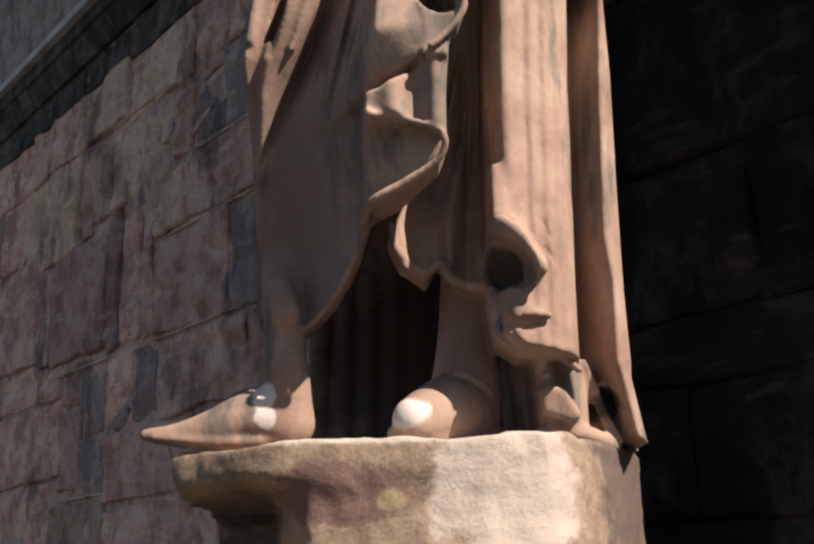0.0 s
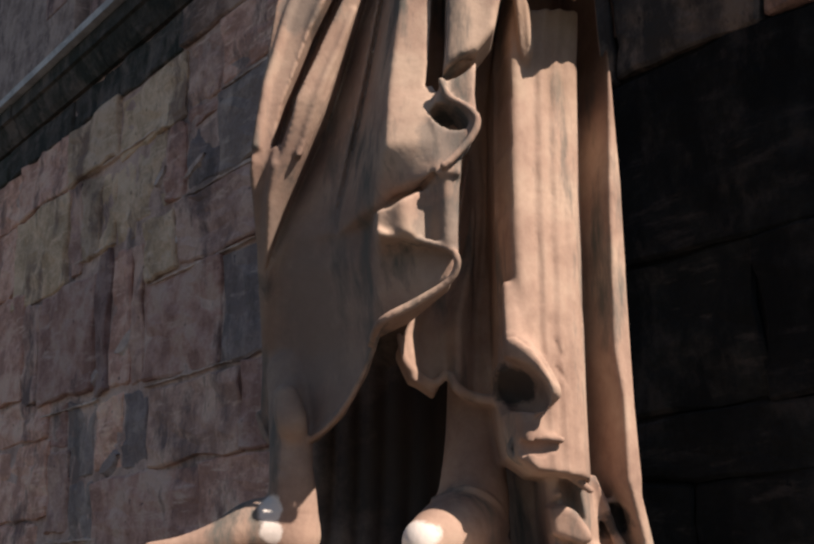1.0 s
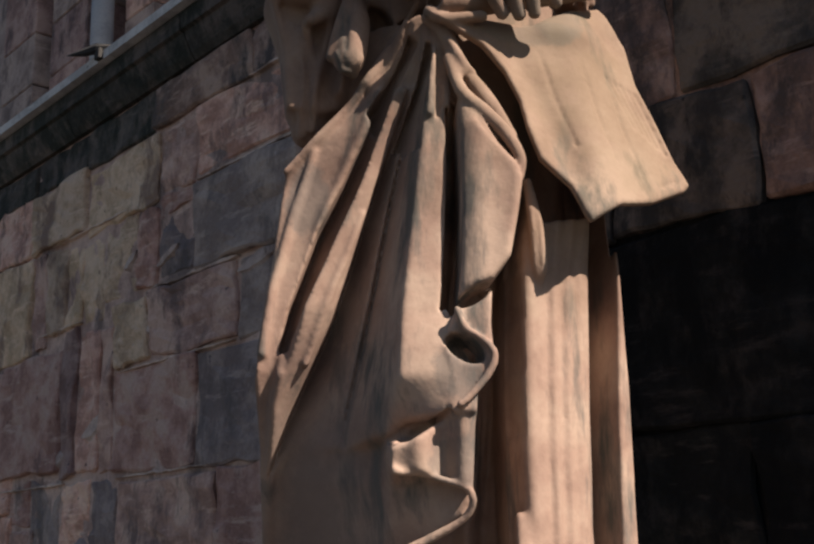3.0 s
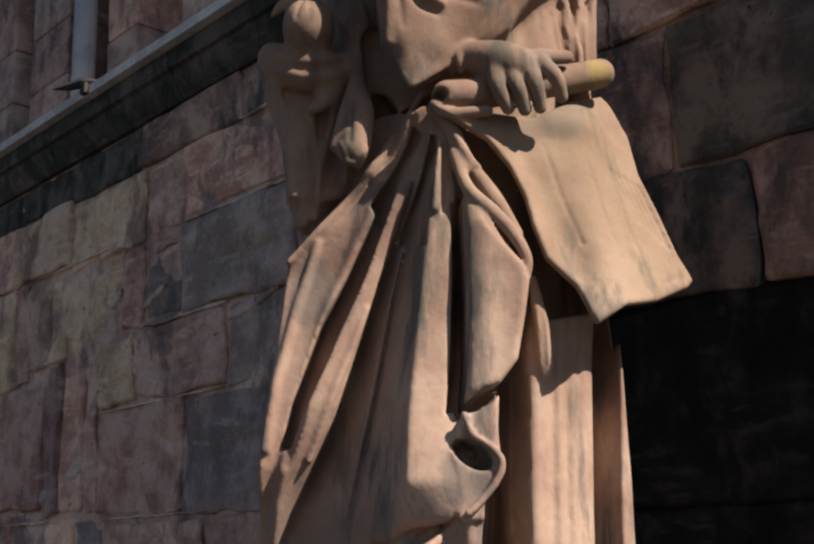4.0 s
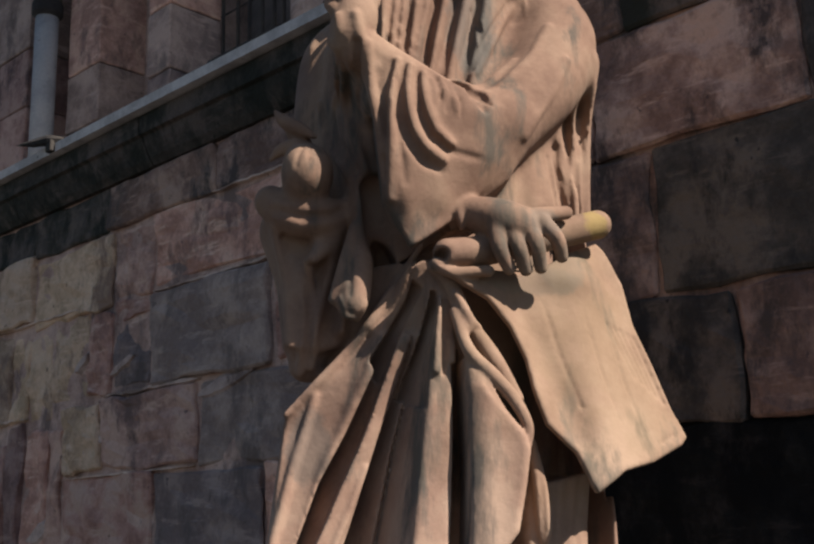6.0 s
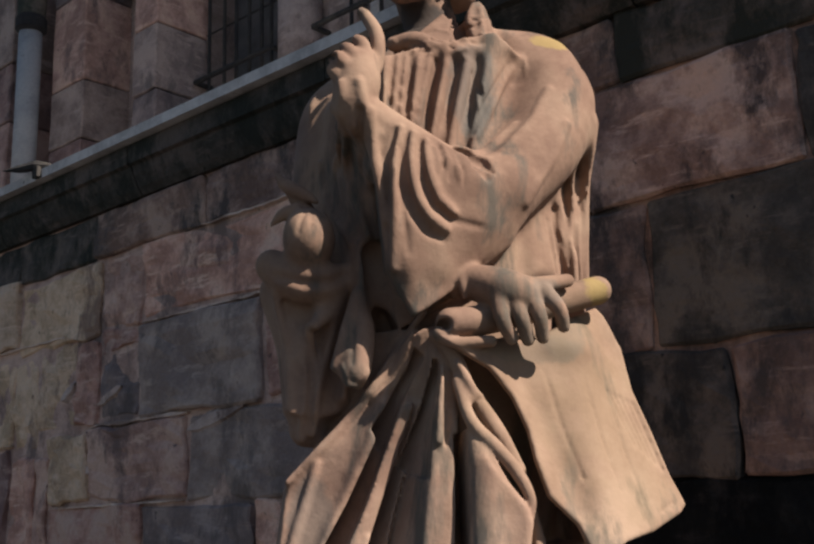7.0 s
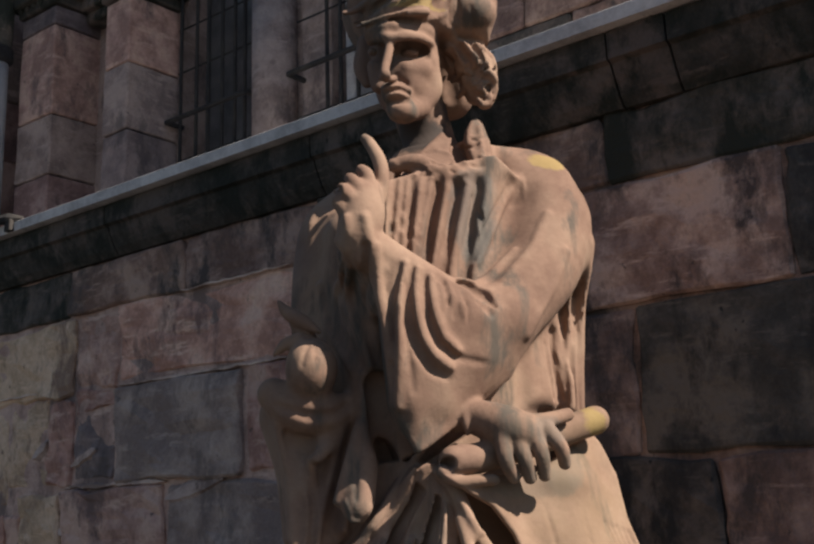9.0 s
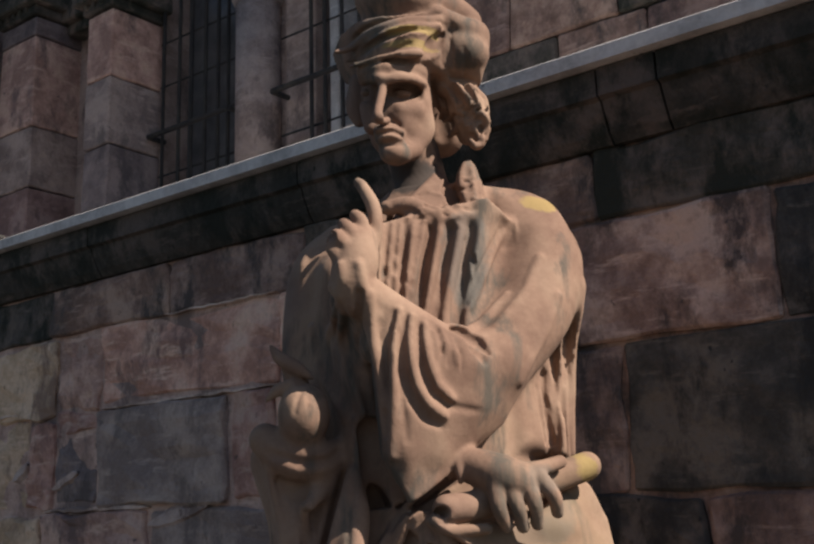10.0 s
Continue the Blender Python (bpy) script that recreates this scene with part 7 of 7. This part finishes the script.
buttress(-2.14, -1.945, 0.70, 1.02, (4.35, 4.78, 5.12, 5.47), (UPPER, SLATE, SLATE, PLUM))
buttress(-2.95, -2.63, 0.72, 1.02, (4.30, 4.72, 5.05, 5.55, 5.66), (SLATE, PLUM, UPPER, PLUM))
buttress(-3.70, -3.22, 0.62, 1.02, (4.45, 4.95, 5.3, 5.9), (UPPER, PLUM, PLUM, UPPER))
buttress(-4.45, -3.95, 0.62, 1.02, (4.55, 5.0, 5.35, 5.9), (PLUM, UPPER, UPPER, PLUM))
string_course = holder("string_course", WALL, "", "", kind="structure")
for left, right, face, foot in ((-2.14, -1.945, 0.70, 5.475), (-2.95, -2.63, 0.72, 5.665)):
    for low, high, out in ((0.0, 0.05, 0.02), (0.05, 0.13, 0.06), (0.13, 0.18, 0.03)):
        part("moulding", block((left - out, face - out, foot + low), (right + out, 1.02, foot + high), 0.008), MOSS, string_course)
    for k in range(int((right - left) / 0.06)):
        part("tooth", block((left + 0.06 * k, face - 0.03, foot + 0.02), (left + 0.06 * k + 0.03, face + 0.01, foot + 0.06), 0.005), MOSS, string_course)
for low, high in ((5.60, 5.66), (5.66, 5.74)):
    part("moulding", block((-2.62, 0.90 - (high - 5.66) * 0.5, low), (-2.21, 1.02, high), 0.008), MOSS, string_course)

# windows: glass behind iron grilles, a round shaft between them
def window(name, left, right, bars, rail):
    w = holder(name, WALL, "", "", kind="structure")
    part("pane", block((left, 1.16, 4.28), (right, 1.18, 6.42)), glass_m, w, "dark leaded glass")
    for s in bars:
        part("bar", tube([(s, 0.98, 4.25), (s, 0.98, 6.4)], 0.009, 8), IRON, w)
    for k in range(7):
        z = 4.45 + 0.23 * k
        part("crossbar", tube([(left + 0.02, 1.0, z), (right - 0.02, 1.0, z)], 0.005, 6), IRON, w)
    part("rail", tube([(rail[0], 0.92, 4.86), (rail[1], 0.92, 4.86)], 0.013, 8), IRON, w)
    for s in rail:
        part("rail_end", tube([(s, 0.92, 4.86), (s, 1.02, 4.86)], 0.013, 8), IRON, w)
    return w


window("window_1", -1.97, -1.38, (-1.90, -1.78, -1.69, -1.59, -1.50, -1.43), (-1.93, -1.36))
window("window_2", -1.12, -0.45, (-0.90, -0.82, -0.72, -0.62, -0.52), (-1.08, -0.5))
part("jamb", block((-1.12, 1.04, 4.25), (-0.94, 1.3, 6.4), 0.01, 0.003, 1), UPPER, upper)
part("jamb", block((-0.84, 1.03, 4.25), (-0.79, 1.2, 6.4), 0.006), LEAD, upper, "pale grey stone jamb")
part("core", block((-1.40, 1.08, 4.25), (-1.10, 1.3, 6.42)), UPPER, upper)
part("jamb", block((-1.97, 1.0, 4.25), (-1.93, 1.3, 6.4), 0.006), UPPER, upper)
shaft = holder("mullion", WALL @ pose(-1.27, 1.02, 0), "", "", kind="structure")
part("shaft", tube([(0, 0, 4.2), (0, 0, 5.36)], 0.105, 24), UPPER, shaft, smooth=True)
part("capital", tube([(0, 0, 5.36), (0, 0, 5.39), (0, 0, 5.42), (0, 0, 5.52), (0, 0, 5.6)], [0.11, 0.125, 0.115, 0.15, 0.16], 24), GREY, shaft)
part("upper_shaft", tube([(0, 0, 5.6), (0, 0, 6.4)], 0.105, 24), UPPER, shaft, smooth=True)


# ---- plinth and pedestal ----
def prism(outline, low, high, bevel, rough, inset=0.0):
    bm = bmesh.new()
    cx, cy = sum(p[0] for p in outline) / len(outline), sum(p[1] for p in outline) / len(outline)
    base = [bm.verts.new((x, y, low)) for x, y in outline]
    top = [bm.verts.new((x + (cx - x) * inset, y + (cy - y) * inset, high)) for x, y in outline]
    n = len(outline)
    for i in range(n):
        bm.faces.new((base[i], base[(i + 1) % n], top[(i + 1) % n], top[i]))
    bm.faces.new(base[::-1])
    bm.faces.new(top)
    bmesh.ops.recalc_face_normals(bm, faces=bm.faces)
    bmesh.ops.bevel(bm, geom=bm.edges[:], offset=bevel, segments=3, affect="EDGES")
    bmesh.ops.triangulate(bm, faces=[f for f in bm.faces if len(f.verts) > 4])
    for _ in range(4):
        bmesh.ops.subdivide_edges(bm, edges=[e for e in bm.edges if e.calc_length() > 0.03], cuts=1)
    bmesh.ops.triangulate(bm, faces=[f for f in bm.faces if len(f.verts) > 4])
    for v in bm.verts:
        v.co += noise.noise_vector(v.co * 9) * rough + noise.noise_vector(v.co * 31) * rough * 0.4
    return bm


def plinth_material():
    m, nodes, links, bsdf = material("plinth_sandstone", 0.92)
    p = place_of(nodes)
    broad = noise_node(nodes, links, p, 7.0, 7.0, 0.65)
    fine = noise_node(nodes, links, p, 70.0, 6.0, 0.75)
    base = ramp(nodes, links, broad, [(0.38, (0.117, 0.074, 0.055)), (0.5, (0.234, 0.160, 0.113)), (0.62, (0.359, 0.273, 0.191))])
    base = blend(nodes, links, 0.3, base, ramp(nodes, links, fine, [(0.35, (0.109, 0.078, 0.058)), (0.65, (0.429, 0.343, 0.250))]))
    blot = noise_node(nodes, links, p, 16.0, 8.0, 0.75)
    for colour, centre, size in (((0.156, 0.094, 0.078), (-0.10, 1.6, 1.70), (0.117, 0.156, 0.047)), ((0.117, 0.086, 0.070), (0.39, 1.8, 1.70), (0.117, 0.234, 0.156)), ((0.265, 0.203, 0.117), (-0.02, 1.6, 1.69), (0.023, 0.078, 0.016)), ((0.484, 0.406, 0.351), (0.15, 1.58, 1.70), (0.117, 0.195, 0.125)), ((0.468, 0.406, 0.343), (-0.05, 1.64, 1.785), (0.234, 0.078, 0.016))):
        base = blend(nodes, links, spot(nodes, links, p, centre, size, blot), base, colour)
    links.new(base, bsdf.inputs["Base Color"])
    bump(nodes, links, bsdf, blot, 0.6, 0.012)
    return m


PLINTH = plinth_material()
plinth = holder("plinth", Matrix.Identity(4), "worn sandstone plinth with pale lime patches under the statue", "plinth")
clay = Clay((-0.4, 1.52, 1.56), (0.54, 2.2, 1.82), 0.007)
face = lambda x, low, high: [(x, 1.5, low), (x, 1.69 + 0.05 * max(0, x + 0.2), low), (x, 1.712 + 0.05 * max(0, x + 0.2), high), (x, 1.82, high)]
clay.drape(0.01, [face(-0.36, 2.1, 1.72), face(-0.225, 2.05, 1.628), face(-0.19, 1.68, 1.605), face(-0.15, 1.618, 1.60), face(0.0, 1.603, 1.60), face(0.12, 1.592, 1.592), face(0.21, 1.602, 1.602),
                  face(0.265, 1.645, 1.65), face(0.33, 1.74, 1.75), face(0.39, 1.88, 1.88), face(0.425, 2.0, 2.0), face(0.45, 2.1, 2.1)],
           [(-0.352, 1.5), (0.44, 1.5), (0.435, 1.7), (0.415, 1.755), (0.37, 1.776), (0.1, 1.779), (-0.2, 1.776), (-0.352, 1.772)], 0.5, soft=3)
body_mesh = clay.skin("plinth_block")
clay = None
for v in body_mesh.vertices:
    v.co += noise.noise_vector(v.co * 6) * 0.010 + noise.noise_vector(v.co * 19) * 0.005 + noise.noise_vector(v.co * 50) * 0.002
bm = bmesh.new()
bm.from_mesh(body_mesh)
part("body", bm, PLINTH, plinth)
pedestal = holder("pedestal", Matrix.Identity(4), "tall sandstone pedestal standing before the church wall", "pedestal")
part("cap", prism([(-0.36, 1.55), (0.27, 1.55), (0.47, 1.75), (0.47, 2.12), (-0.36, 2.16)], 1.50, 1.588, 0.02, 0.004), PLINTH, pedestal)
part("shaft", block((-0.30, 1.62, 0.25), (0.38, 2.10, 1.51), 0.01), PLINTH, pedestal)
part("foot", block((-0.38, 1.54, 0.0), (0.46, 2.14, 0.25), 0.02), PLINTH, pedestal)
